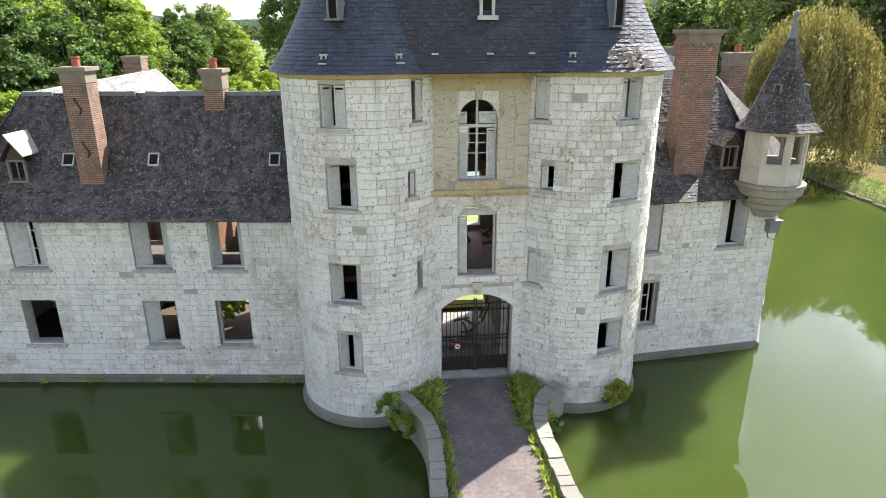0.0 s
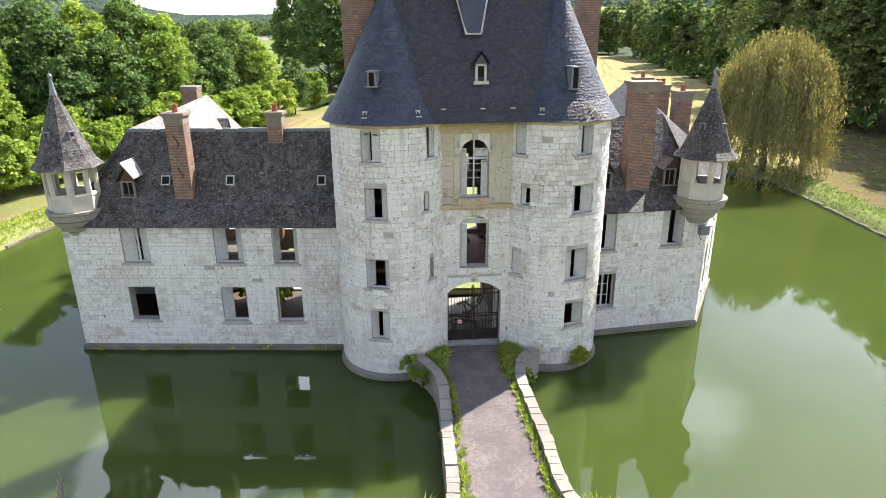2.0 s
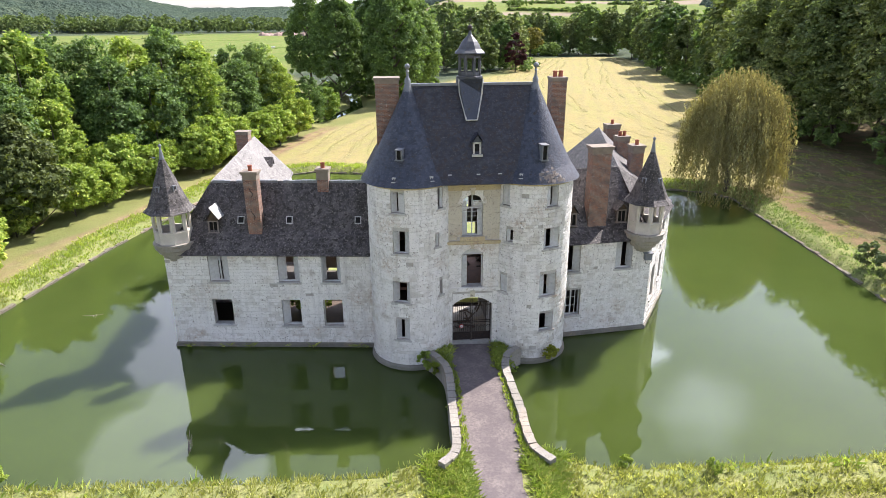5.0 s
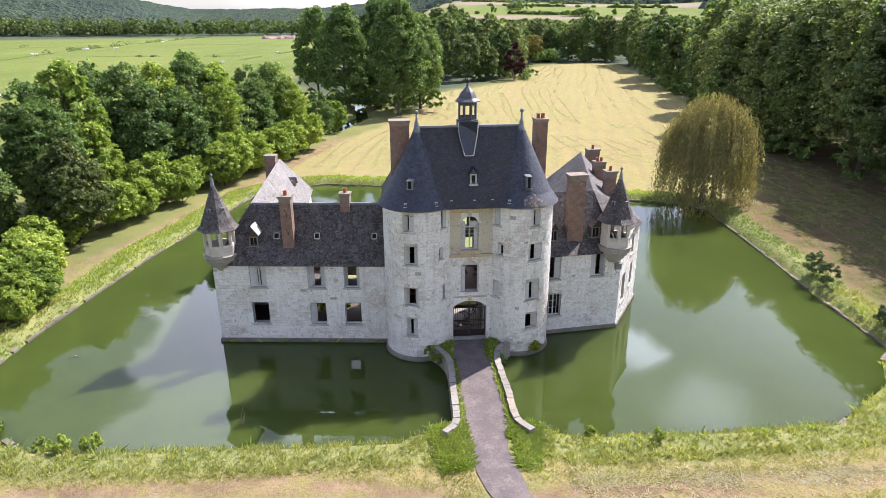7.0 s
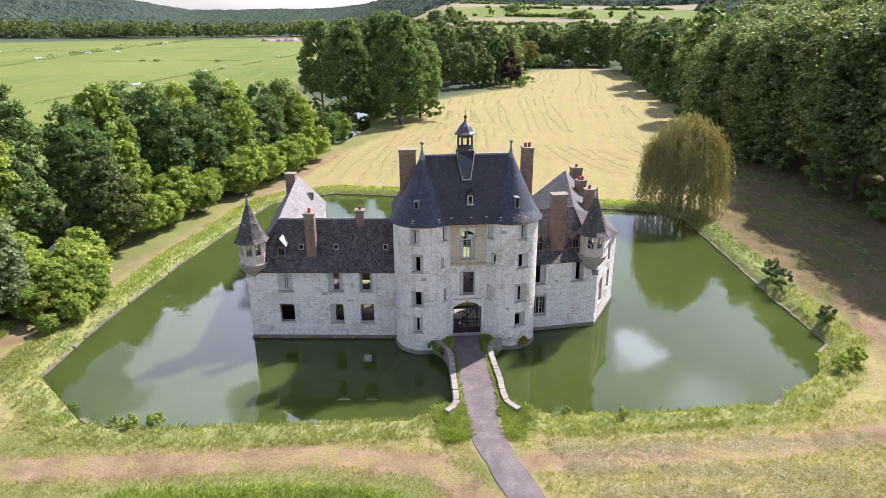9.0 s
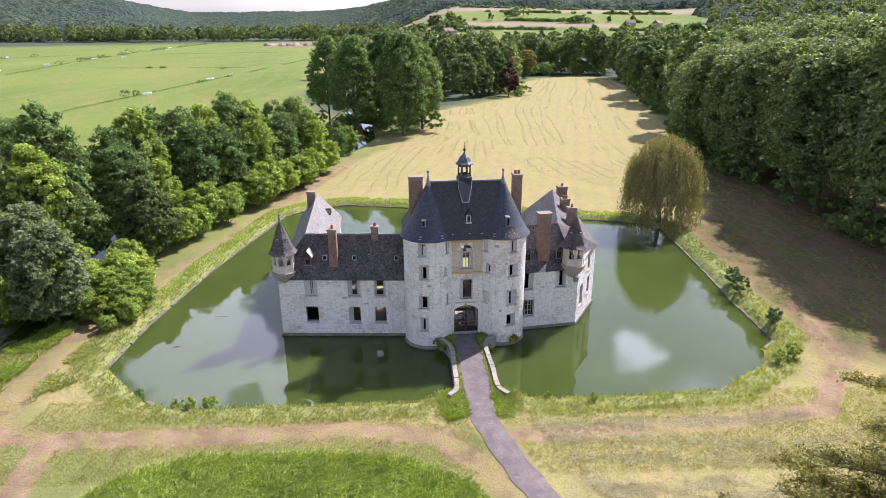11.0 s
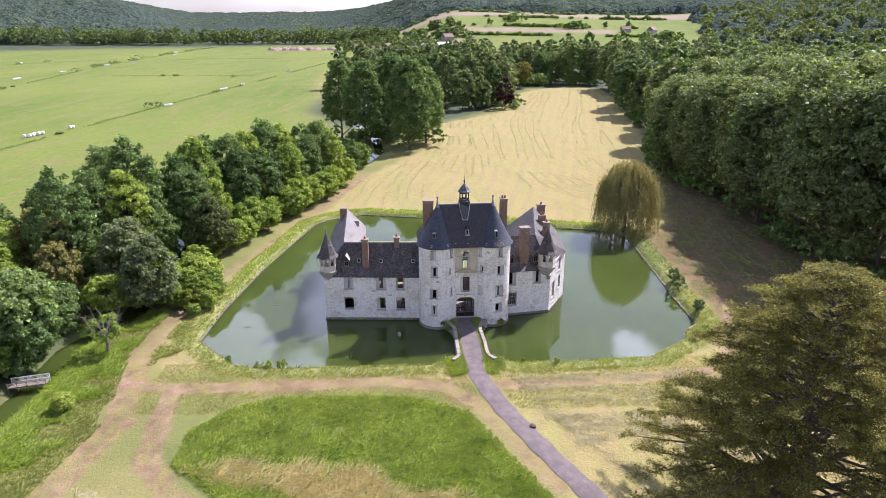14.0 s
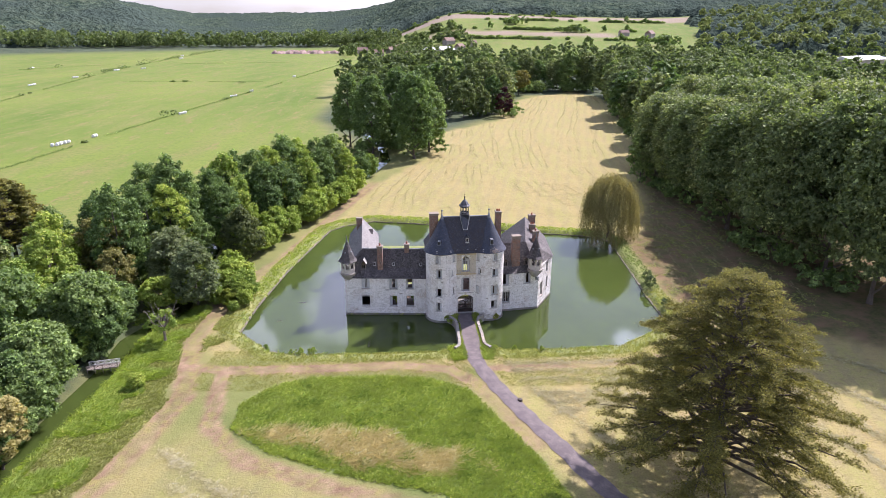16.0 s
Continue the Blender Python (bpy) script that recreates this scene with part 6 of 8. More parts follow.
bridge = empty("stone_bridge", (2.5, 14, 0), "narrow stone bridge with low pale parapets over the moat", "bridge")
LEFT_EDGE = [(-0.75, 19.0), (-0.15, 18.4), (0.45, 17.2), (0.66, 15.7), (0.72, 12.5), (0.80, 10.0), (0.62, 8.9), (0.0, 8.1)]
RIGHT_EDGE = [(5.2, 19.3), (4.55, 18.7), (4.2, 17.6), (4.15, 16.4), (4.42, 12.5), (4.5, 10.0), (4.75, 9.1), (5.4, 8.2)]
for edge in (LEFT_EDGE, RIGHT_EDGE):
    pts = spline(edge, 0.34)
    for k in range(len(pts) - 1):
        a, b = pts[k], pts[k + 1]
        d = (b - a).normalized()
        nrm = Vector((-d.y, d.x, 0))
        P = lambda u, v, z, a=a, d=d, nrm=nrm: a + d * u + nrm * v + Vector((0, 0, z))
        s = Soup()
        s.slab(P, 0.01, (b - a).length - 0.01, -0.22 + rng.uniform(-0.03, 0.02), 0.22 + rng.uniform(-0.02, 0.03), 0.95, 1.32 + rng.uniform(-0.035, 0.035))
        s.done("parapet_stone", PARAPET, bridge)
side_l, side_r = spline(LEFT_EDGE, 0.5), spline(RIGHT_EDGE, 0.5)
s = Soup()
for pts, o in ((side_l, -0.22), (side_r, 0.22)):
    for a, b in zip(pts, pts[1:]):
        s.face((a.x + o, a.y, -0.8), (b.x + o, b.y, -0.8), (b.x + o, b.y, 1.0), (a.x + o, a.y, 1.0))
for (a, b), (c, d) in zip(zip(side_l, side_l[1:]), zip(side_r, side_r[1:])):
    s.face((a.x - 0.2, a.y, 1.0), (b.x - 0.2, b.y, 1.0), (d.x + 0.2, d.y, 1.0), (c.x + 0.2, c.y, 1.0))
s.done("bridge_body", STONE_GREY, bridge, "mossy stone bridge sides and fill")

# dead wood in the moat
r = random.Random(83)
for x, y, up in ((-26.2, 27.6, 0.0), (-13.2, 11.0, 1.0), (-29.0, 20.5, 0.0)):
    s = Soup()
    for k in range(4):
        a, L = r.uniform(0, 6.28), r.uniform(0.4, 0.9)
        b = Vector((x + r.uniform(-0.15, 0.15), y + r.uniform(-0.15, 0.15), -0.15 if up else 0.02))
        s.tube([b, b + Vector((0.3 * L * math.cos(a), 0.3 * L * math.sin(a), 0.6 * L * up + 0.02)), b + Vector((L * math.cos(a) * (1 - 0.6 * up), L * math.sin(a) * (1 - 0.6 * up), 1.5 * L * up + 0.03))], 0.035, 0.012, 5)
    tagged(s.done("drift_branch", DEAD_WOOD), "bleached dead branch lying in the moat water", "branch", "dead wood in the moat")

# stone edging of the moat
edging = empty("moat_edging", (-34, 25, 0), "low worn stone edging along the moat bank", "moat wall", kind="structure")
EDGE_RUNS = [([(-35.6, 15.2), (-34.3, 15.6), (-34.0, 25.4), (-32.1, 42), (-29.2, 58), (-27.2, 68), (-24.2, 71.8), (-17.4, 75.2)], STONE_GREY),
             ([(-17.4, 75.2), (-5.5, 72.7), (25, 64), (28.5, 63.4), (32, 62.4), (35.6, 61), (37.5, 57.8)], STONE_GREY), ([(37.5, 57.8), (37, 50), (36.4, 36.6), (35.8, 28.8), (35.7, 19.3), (33.8, 17.6)], STONE_GREY),
             ([(-27.8, 9.6), (-26.2, 8.6)], STONE_GREY), ([(26.4, 10.3), (25.2, 9.4)], STONE_GREY)]
s = Soup()
for run, mat in EDGE_RUNS:
    for (xa, ya), (xb, yb) in zip(run, run[1:]):
        a, b = Vector((xa, ya, 0)), Vector((xb, yb, 0))
        L = (b - a).length
        d = (b - a) / L
        nrm = Vector((d.y, -d.x, 0))
        u = 0
        while u < L - 0.1:
            w = min(rng.uniform(0.6, 1.3), L - u)
            P = lambda q, v, z, a=a, d=d, nrm=nrm: a + d * q + nrm * v + Vector((0, 0, z))
            if rng.random() > 0.06:
                s.slab(P, u + 0.01, u + w - 0.01, -0.30, 0.06 + rng.uniform(0, 0.05), -0.8, 0.15 + rng.uniform(-0.05, 0.08))
            u += w
tagged(s.done("edging_stones", EDGE_STONE, edging), kind="stuff")


# ---- plants ----
def leaf_cloud(name, mat, pts, size, rng, flat=0.0, droop=0.0, corners=3, aspect=0.8):
    """A crown of many small leaf clumps: one bent face each, at pts with outward ways."""
    P, N = pts
    k = len(P)
    nrm = N + rng.normal(0, 0.8, (k, 3))
    nrm[:, 2] += flat
    nrm /= np.linalg.norm(nrm, axis=1)[:, None] + 1e-9
    ref = rng.normal(0, 1, (k, 3))
    a = np.cross(nrm, ref)
    a /= np.linalg.norm(a, axis=1)[:, None] + 1e-9
    b = np.cross(nrm, a)
    if droop:
        b[:, 2] -= droop
    s = size * (1.28 if corners == 3 else 1.0) * rng.uniform(0.55, 1.4, (k, 1))
    a, b = a * s * 0.5, b * s * 0.5 * aspect
    bend = nrm * s * 0.16
    v = np.stack([P - a - b * 0.3, P - b + bend, P + a - b * 0.2, P + b * 1.1 + bend * 0.4], 1).reshape(-1, 3)
    if corners == 3:
        v = np.stack([P - a - b * 0.7, P + a * 1.1 - b * 0.5, P + b * 1.35 + bend], 1).reshape(-1, 3)
    me = bpy.data.meshes.new(name)
    me.vertices.add(corners * k)
    me.vertices.foreach_set("co", v.ravel())
    me.loops.add(corners * k)
    me.loops.foreach_set("vertex_index", np.arange(corners * k, dtype=np.int32))
    me.polygons.add(k)
    me.polygons.foreach_set("loop_start", np.arange(0, corners * k, corners, dtype=np.int32))
    me.materials.append(mat)
    me.update(calc_edges=True)
    return me


def crown_points(rng, count, high, radius, base, lobes, kind="round"):
    """Points on the ragged skins of many small boughs that fill a crown, with ways outwards."""
    cs, rs = [], []
    mid, half = (base + high) / 2, (high - base) / 2
    for _ in range(lobes):
        d = rng.normal(0, 1, 3)
        d /= np.linalg.norm(d)
        h = d[2]
        w = {"round": 1.0, "egg": 1.0 - 0.32 * max(0, h), "column": 1.0 - 0.15 * abs(h), "cone": 0.95 - 0.55 * h, "block": 1.0 - 0.10 * max(0, h)}[kind]
        if kind == "block" or kind == "egg" and h < 0:
            e = 4.0 if h < 0 else 2.7
            w *= min(1.9, (1 - abs(h) ** e) ** (1 / e) / math.sqrt(1.0001 - h * h))
        q = rng.uniform(0.45, 0.92) ** 0.6
        big = rng.uniform(0.045, 0.15)
        cs.append((d[0] * q * radius * w * 0.86, d[1] * q * radius * w * 0.86, mid + d[2] * q * half * 0.88))
        rs.append(radius * big)
    cs, rs = np.array(cs), np.array(rs)
    pick = rng.choice(lobes, count, p=rs ** 1.8 / (rs ** 1.8).sum())
    d = rng.normal(0, 1, (count, 3))
    d /= np.linalg.norm(d, axis=1)[:, None]
    d[:, 2] = np.where(d[:, 2] < -0.5, -d[:, 2], d[:, 2])
    sh = rs[pick][:, None] * rng.uniform(0.25, 1.5, (count, 1)) ** 0.75
    P = cs[pick] + d * sh * np.array([1.1, 1.1, 0.8])
    P[:, 2] = np.clip(P[:, 2], base * 0.5 + 0.1, high * 1.04)
    out = P - np.array([0, 0, mid - half * 0.2])
    out /= np.linalg.norm(out, axis=1)[:, None] + 1e-9
    return P, d * 0.45 + out * 0.5 + np.array([0, 0, 0.2])


def limbs(rng, high, base, radius, girth, count=7):
    s = Soup()
    r = random.Random(int(rng.randint(1 << 30)))
    top = Vector((r.uniform(-0.3, 0.3), r.uniform(-0.3, 0.3), high * 0.85))
    stem = [Vector((0, 0, -0.4)), Vector((0.02, 0, base * 0.5)), Vector((r.uniform(-.2, .2), r.uniform(-.2, .2), base)), top * 0.75, top]
    s.tube(stem, girth, girth * 0.15, 8)
    for k in range(count):
        a = k * 2.4 + r.uniform(-0.4, 0.4)
        z = base * 0.8 + (high - base) * 0.6 * k / count
        L = radius * r.uniform(0.55, 0.85)
        p = Vector((0, 0, z))
        s.tube([p, p + Vector((math.cos(a) * L * 0.5, math.sin(a) * L * 0.5, L * 0.35)), p + Vector((math.cos(a) * L, math.sin(a) * L, L * 0.75))], girth * 0.4, girth * 0.08, 5)
    return s


def make_tree(name, seed, high, radius, base, leaves, size, mat, lobes=26, kind="round", girth=0.3, label="", category="tree", group="", flat=0.25, aspect=0.8):
    """A tree at the origin: trunk with limbs, and a crown of leaf clumps."""
    rng = np.random.RandomState(seed)
    t = new(name)
    tagged(t, label, category, group)
    trunk = limbs(rng, high, base, radius, girth).done("trunk", BARK)
    trunk.parent = t
    crown = new("crown", leaf_cloud("crown", mat, crown_points(rng, leaves, high, radius, base, lobes, kind), size, rng, flat, aspect=aspect))
    crown.parent = t
    return t


def plant_mix(protos, rows, rng):
    """Shares rows out among prototypes."""
    lots = [[] for _ in protos]
    for k, row in enumerate(rows):
        lots[k % len(protos)].append(row)
    for p, lot in zip(protos, lots):
        if lot:
            for k, (x, y, sc, *more) in enumerate(lot):
                hz = more[0] if more else rng.uniform(0.9, 1.12)
                m = Matrix.Translation((x, y, max(0.05, height(x, y)) - 0.1)) @ Matrix.Rotation(rng.uniform(0, 6.28), 4, "Z") @ Matrix.Diagonal((sc, sc, sc * hz, 1))
                if k < len(lot) - 1:
                    copy_thing(p, m)
                else:
                    p.matrix_basis = m


rng = random.Random(101)
# great plane trees of the wood
planes = [make_tree("plane_tree", 200 + k, 36, 10.0, 2.0, 25000, 0.47, L_PLANE, 800, "block", 0.6, "tall broad plane tree at the edge of the dark wood", "tree", "wood beside the field", 0.3) for k in range(3)]
rows = []
for k in range(10):
    y = 24 + 10.5 * k
    rows.append((69 + rng.uniform(-2, 2) + max(0, 40 - y) * 0.25, y + rng.uniform(-2, 2), 1.0, (1.06 - 0.030 * k) * rng.uniform(0.93, 1.06)))
for k in range(9):
    y = 20 + 13 * k
    rows.append((83 + rng.uniform(-3, 3), y + rng.uniform(-3, 3), 1.05, 1.08 - 0.025 * k))
plant_mix(planes, rows, rng)
# wood beyond, along the far side of the field
woods = [make_tree("broadleaf_tree", 220 + k, 26, 8.4, 0.8, 5600, 0.80, (L_WOOD, L_PLANE, L_PLANE)[k], 200, ("egg", "round", "egg")[k], 0.45, "dense green broadleaf tree at the edge of the field", "tree", "woodland trees", 0.3) for k in range(3)]
rows = []
for k in range(15):
    t = k / 14
    rows.append((80 + 34 * t + rng.uniform(-4, 4), 140 + 205 * t + rng.uniform(-5, 5), rng.uniform(0.9, 1.2)))
for k in range(12):
    t = k / 11
    rows.append((38 + 75 * t + rng.uniform(-4, 4), 365 + 18 * math.sin(t * 3) + rng.uniform(-6, 6), rng.uniform(0.8, 1.1)))
rows += [(61, 110, 0.62), (65, 116, 0.72), (24, 252, 0.72), (31, 262, 0.8), (15, 246, 0.85), (7, 258, 1.0), (-6, 268, 1.0), (20, 275, 1.0), (38, 272, 0.9), (2, 288, 1.1), (30, 300, 1.0), (45, 320, 1.0), (14, 315, 1.1)]
# darker wood on the far bank of the river
rows += [(-76, 22, 0.55), (-88, 34, 0.6), (-78, 2, 0.55), (-70, -12, 0.5), (-84, -14, 0.6), (-74, -34, 0.55), (-90, 10, 0.6), (-98, 48, 0.6)]
plant_mix(woods, rows, rng)
# big trees by the river bend
bigs = [make_tree("poplar_tree", 240 + k, 33, 9.5, 1.5, 24000, 0.46, L_WOOD, 380, "egg", 0.7, "huge dark poplar by the river bend", "tree", "trees at the river bend", 0.2) for k in range(2)]
plant_mix(bigs, [(-8.5, 148, 0.95), (-24, 158, 0.9), (-15, 168, 0.95), (-34, 172, 0.85), (-3, 160, 0.8)], rng)
# belt of trees along the river
belt = [make_tree("alder_tree", 260 + k, 20, 6.0, 0.8, 13500, 0.32, (L_WOOD, L_WOOD, L_FRESH)[k], (260, 300, 240)[k], ("egg", "round", "egg")[k], 0.28, "tall green alder along the river", "tree", "trees along the river", 0.25) for k in range(3)]
rows = []
for k in range(15):
    t = k / 14
    rows.append((-60 + 29 * t + rng.uniform(-2.0, 2.0), 34 + 74 * t + rng.uniform(-2.0, 2.0), rng.uniform(0.85, 1.05), 1.12 - 0.1 * t))
for k in range(9):
    t = k / 8
    rows.append((-52 + 24 * t + rng.uniform(-2, 2), 46 + 56 * t + rng.uniform(-2, 2), rng.uniform(0.65, 0.9)))
rows += [(-55, 48, 1.08, 1.12), (-62, 53, 1.0, 1.05), (-66, 22, 0.85), (-24, 112, 0.62, 0.9), (-68, 44, 0.85), (-70, 30, 0.9, 0.95), (-75, 40, 0.85, 0.9), (-80, 28, 0.8, 0.9), (-66, 14, 0.8, 0.9), (-72, 52, 0.85, 0.9)]
plant_mix(belt, rows, rng)
# lighter shrubs along the track
shrubs = [make_tree("shrub", 280 + k, 6.5, 3.4, 0.2, 8000, 0.235, (L_FRESH, L_FRESH)[k], 160, "round", 0.10, "rounded green shrub beside the track", "shrub", "shrubs along the track", 0.2) for k in range(2)]
rows = []
for k in range(15):
    t = k / 14
    rows.append((-43.5 + 19 * t + rng.uniform(-1.5, 1.5), 44 + 56 * t + rng.uniform(-1.5, 1.5), rng.uniform(0.8, 1.3)))
rows += [(-40.5, 30.0, 0.8), (-41.0, 35.0, 0.85), (-43.0, 27.0, 0.9), (-42.0, 39.0, 0.9), (-46.5, 34.0, 1.1), (-47.0, 27.0, 1.1), (-40.8, 25.5, 0.6), (-35.9, 25.2, 0.5), (-36.2, 29.0, 0.66), (-38.2, 28.0, 0.7), (-37.2, 22.8, 0.36), (-37.2, 30.5, 0.75), (-38.6, 33.5, 0.9), (-36.4, 27.2, 0.6), (-44.5, 30, 1.1), (-50, 24, 1.1), (-56, 6, 1.1), (-54.5, -6, 1.0), (-43.3, -1.0, 0.42), (-22.5, 122, 1.2), (-54, -14, 1.0)]
plant_mix(shrubs, rows, rng)
yew = make_tree("yew_tree", 290, 13.5, 5.0, 0.4, 20000, 0.30, L_YEW, 300, "cone", 0.3, "dense olive-green conifer beside the track", "tree", "", 0.1)
plant_mix([yew], [(-41.5, 46, 1.0, 1.0)], rng)
grey = make_tree("willow_tree", 300, 15, 5.6, 0.6, 16000, 0.33, L_GREY, 260, "egg", 0.3, "grey-green leaved tree leaning over the river", "tree", "trees over the river", 0.2)
plant_mix([grey], [(-43.8, 25.0, 0.85, 1.0), (-50, 32, 1.0)], rng)
fresh = make_tree("ash_tree", 310, 13, 6.4, 0.4, 17000, 0.35, L_WOOD, 260, "round", 0.3, "full green tree on the river bank", "tree", "trees on the far bank", 0.25)
plant_mix([fresh], [(-55.0, 11.0, 1.0, 1.0), (-54.6, -3.0, 0.92, 0.95), (-53.2, -12.0, 0.62, 0.9), (-53.0, 9.5, 0.72), (-52.9, -8.5, 0.7), (-53.0, -16.5, 0.6), (-53.4, -24, 0.75), (-64, 6, 1.1), (-66, -8, 1.1), (-60, -28, 0.9), (-54.6, -8.0, 0.8), (-54.2, -20.0, 0.85), (-53.6, -29.0, 0.9), (-57.0, -16.0, 1.0), (-54.8, 17.5, 0.7)], rng)
pale = make_tree("acacia_tree", 312, 15, 5.4, 1.0, 13000, 0.36, L_AUTUMN, 200, "round", 0.3, "loose yellow-green tree by the river", "tree", "yellowing trees", 0.2)
plant_mix([pale], [(-64.0, 35.0, 0.95, 1.05), (-52.0, -16.0, 0.75, 0.9), (-57.5, 26.0, 0.7)], rng)
gold = make_tree("golden_shrub", 320, 3.4, 2.0, 0.1, 4200, 0.24, L_YELLOW, 60, "egg", 0.08, "clipped golden-yellow evergreen shrub", "shrub", "", 0.1)
plant_mix([gold], [(-38.8, 25.0, 1.0, 1.0)], rng)
copper = make_tree("copper_beech", 330, 18, 5.0, 1, 4500, 0.75, L_PURPLE, 60, "egg", 0.3, "dark copper-leaved tree at the end of the field", "tree", "", 0.2)
plant_mix([copper], [(36, 250, 1.0)], rng)

spread_pine = make_tree("pine_tree", 335, 17, 9.0, 2.5, 5200, 0.70, L_CEDAR, 130, "round", 0.4, "broad brownish pine standing alone at the end of the field", "tree", "", 0.3)
plant_mix([spread_pine], [(58, 352, 1.0, 1.0)], rng)


def tiered(name, label, high, reach, first, count, bare, mat, seed, per, size, girth):
    """A conifer: stem, rising boughs that sag at the tips, and flat sprays of needles on their outer parts."""
    t = tagged(new(name), label, "tree")
    nr = np.random.RandomState(seed)
    s, tw = Soup(), Soup()
    s.tube([(0, 0, -0.4), (0.1, 0, high * 0.25), (0.0, 0.2, high * 0.55), (0.1, 0, high * 0.8), (0, 0, high - 0.8)], girth, 0.08, 10)
    P, N = [], []
    for k in range(count):
        f = (k + 0.5) / count
        z = first + (high - first - 0.7) * f
        L = (reach * (1 - f) ** 0.66 + 0.9) * nr.uniform(0.70, 1.04)
        a = k * 2.39996 + nr.uniform(-0.3, 0.3)
        rise = L * (0.12 + 0.22 * f)
        p0 = Vector((0, 0, z))
        p1 = Vector((math.cos(a) * L * 0.55, math.sin(a) * L * 0.55, z + rise))
        p2 = Vector((math.cos(a) * L, math.sin(a) * L, z + rise * 0.95 - 0.06 * L))
        s.tube([p0, p1, p2], 0.17 * (1 - f) + 0.05, 0.015, 5)
        fans = max(4, int(L * 1.7))
        full = nr.uniform(0.8, 1.2) * (0.6 if f < 0.12 else 1)
        for q in range(fans):
            t_ = bare + (1 - bare) * (q + nr.uniform(0, 1)) / fans
            if nr.uniform() > full * (0.55 + 0.6 * t_):
                continue
            c = p0.lerp(p1, t_ / 0.55) if t_ < 0.55 else p1.lerp(p2, (t_ - 0.55) / 0.45)
            b = a + nr.choice([-1, 1]) * nr.uniform(0.35, 1.1)
            M_ = (0.5 + 1.1 * (1 - t_)) * nr.uniform(0.8, 1.7) * (0.5 + 0.5 * L / 8)
            e = c + Vector((math.cos(b) * M_, math.sin(b) * M_, nr.uniform(-0.25, 0.30)))
            tw.tube([c, e], 0.03, 0.008, 3)
            w = nr.uniform(0.1, 1.12, per)
            o = np.array(c)[None] * (1 - w[:, None]) + np.array(e)[None] * w[:, None]
            P.append(o + nr.normal(0, 1, (per, 3)) * np.array([0.24, 0.24, 0.075]))
            N.append(nr.normal(0, 0.35, (per, 3)) + np.array([0, 0, 1.0]))
    n0 = len(s.v)
    s.v += tw.v
    s.f += [tuple(i + n0 for i in f) for f in tw.f]
    s.done("trunk", BARK).parent = t
    new("crown", leaf_cloud("crown", mat, (np.concatenate(P), np.concatenate(N)), size, nr, 0.5, aspect=0.6)).parent = t
    return t


# weeping willow at the moat corner
wt = new("weeping_willow")
tagged(wt, "bronze-green weeping willow trailing into the moat", "tree")
nr = np.random.RandomState(7)
tr = limbs(nr, 13, 3.5, 5, 0.45).done("trunk", BARK)
tr.parent = wt
P, N = [], []
for k in range(430):
    a = nr.uniform(0, 6.283)
    rad = 5.3 * math.sqrt(nr.uniform(0.0, 1)) * (1 + 0.14 * math.sin(3 * a + 1) + 0.09 * math.sin(7 * a))
    crest = 14.6 - 5.4 * (rad / 5.7) ** 2.1 + nr.uniform(-1.7, 0.9)
    fall = nr.uniform(5.0, 13.5) if rad > 3.0 else nr.uniform(2.5, 6.5)
    for _ in range(3):
        x, y = rad * math.cos(a) + nr.normal(0, 0.55), rad * math.sin(a) + nr.normal(0, 0.55)
        top, L = crest + nr.uniform(-0.9, 0.5), fall * nr.uniform(0.5, 1.15)
        j = np.arange(int(L / 0.10))
        z = top - 0.10 * j
        o = 0.9 * np.sqrt(0.012 * j) + 0.004 * j
        q = np.stack([x + math.cos(a) * o, y + math.sin(a) * o, z], 1) + nr.normal(0, 0.13, (len(j), 3))
        q = q[z > -0.35]
        P.append(q)
        N.append(np.tile((math.cos(a), math.sin(a), 0.25), (len(q), 1)))
cr = new("crown", leaf_cloud("crown", L_WILLOW, (np.concatenate(P), np.concatenate(N)), 0.125, nr, 0.0, 1.6, aspect=0.9))
cr.parent = wt
wt.location = (37.4, 60.0, 0.5)

# the big cedar in the foreground, and a pine behind the river
ct = tiered("cedar_tree", "large spreading cedar with olive needles in flat tiers", 24.0, 13.8, 2.4, 225, 0.36, L_CEDAR, 17, 125, 0.125, 0.8)
ct.location = (26.6, -20.0, 0.7)
pt = tiered("pine_tree", "flat-topped brownish pine beyond the river", 19.0, 10.0, 6.0, 110, 0.25, L_CEDAR, 23, 70, 0.34, 0.5)
pt.location = (-84, 41, 0.7)
# bare dead trunk among the riverside trees
sn = new("dead_tree")
tagged(sn, "tall leafless dead tree among the riverside alders", "tree")
r = random.Random(31)
s = Soup()
s.tube([(0, 0, -0.3), (0.1, 0.1, 8), (0.0, 0.0, 18)], 0.28, 0.03, 7)
for k in range(26):
    z, a, L = 6 + 11 * k / 26, k * 2.4, r.uniform(0.8, 2.2)
    s.tube([(0, 0, z), (math.cos(a) * L * 0.5, math.sin(a) * L * 0.5, z + L * 0.2), (math.cos(a) * L, math.sin(a) * L, z + L * 0.5)], 0.05, 0.01, 4)
s.done("trunk", DEAD_WOOD).parent = sn
sn.location = (-57.5, 41.0, 0.7)

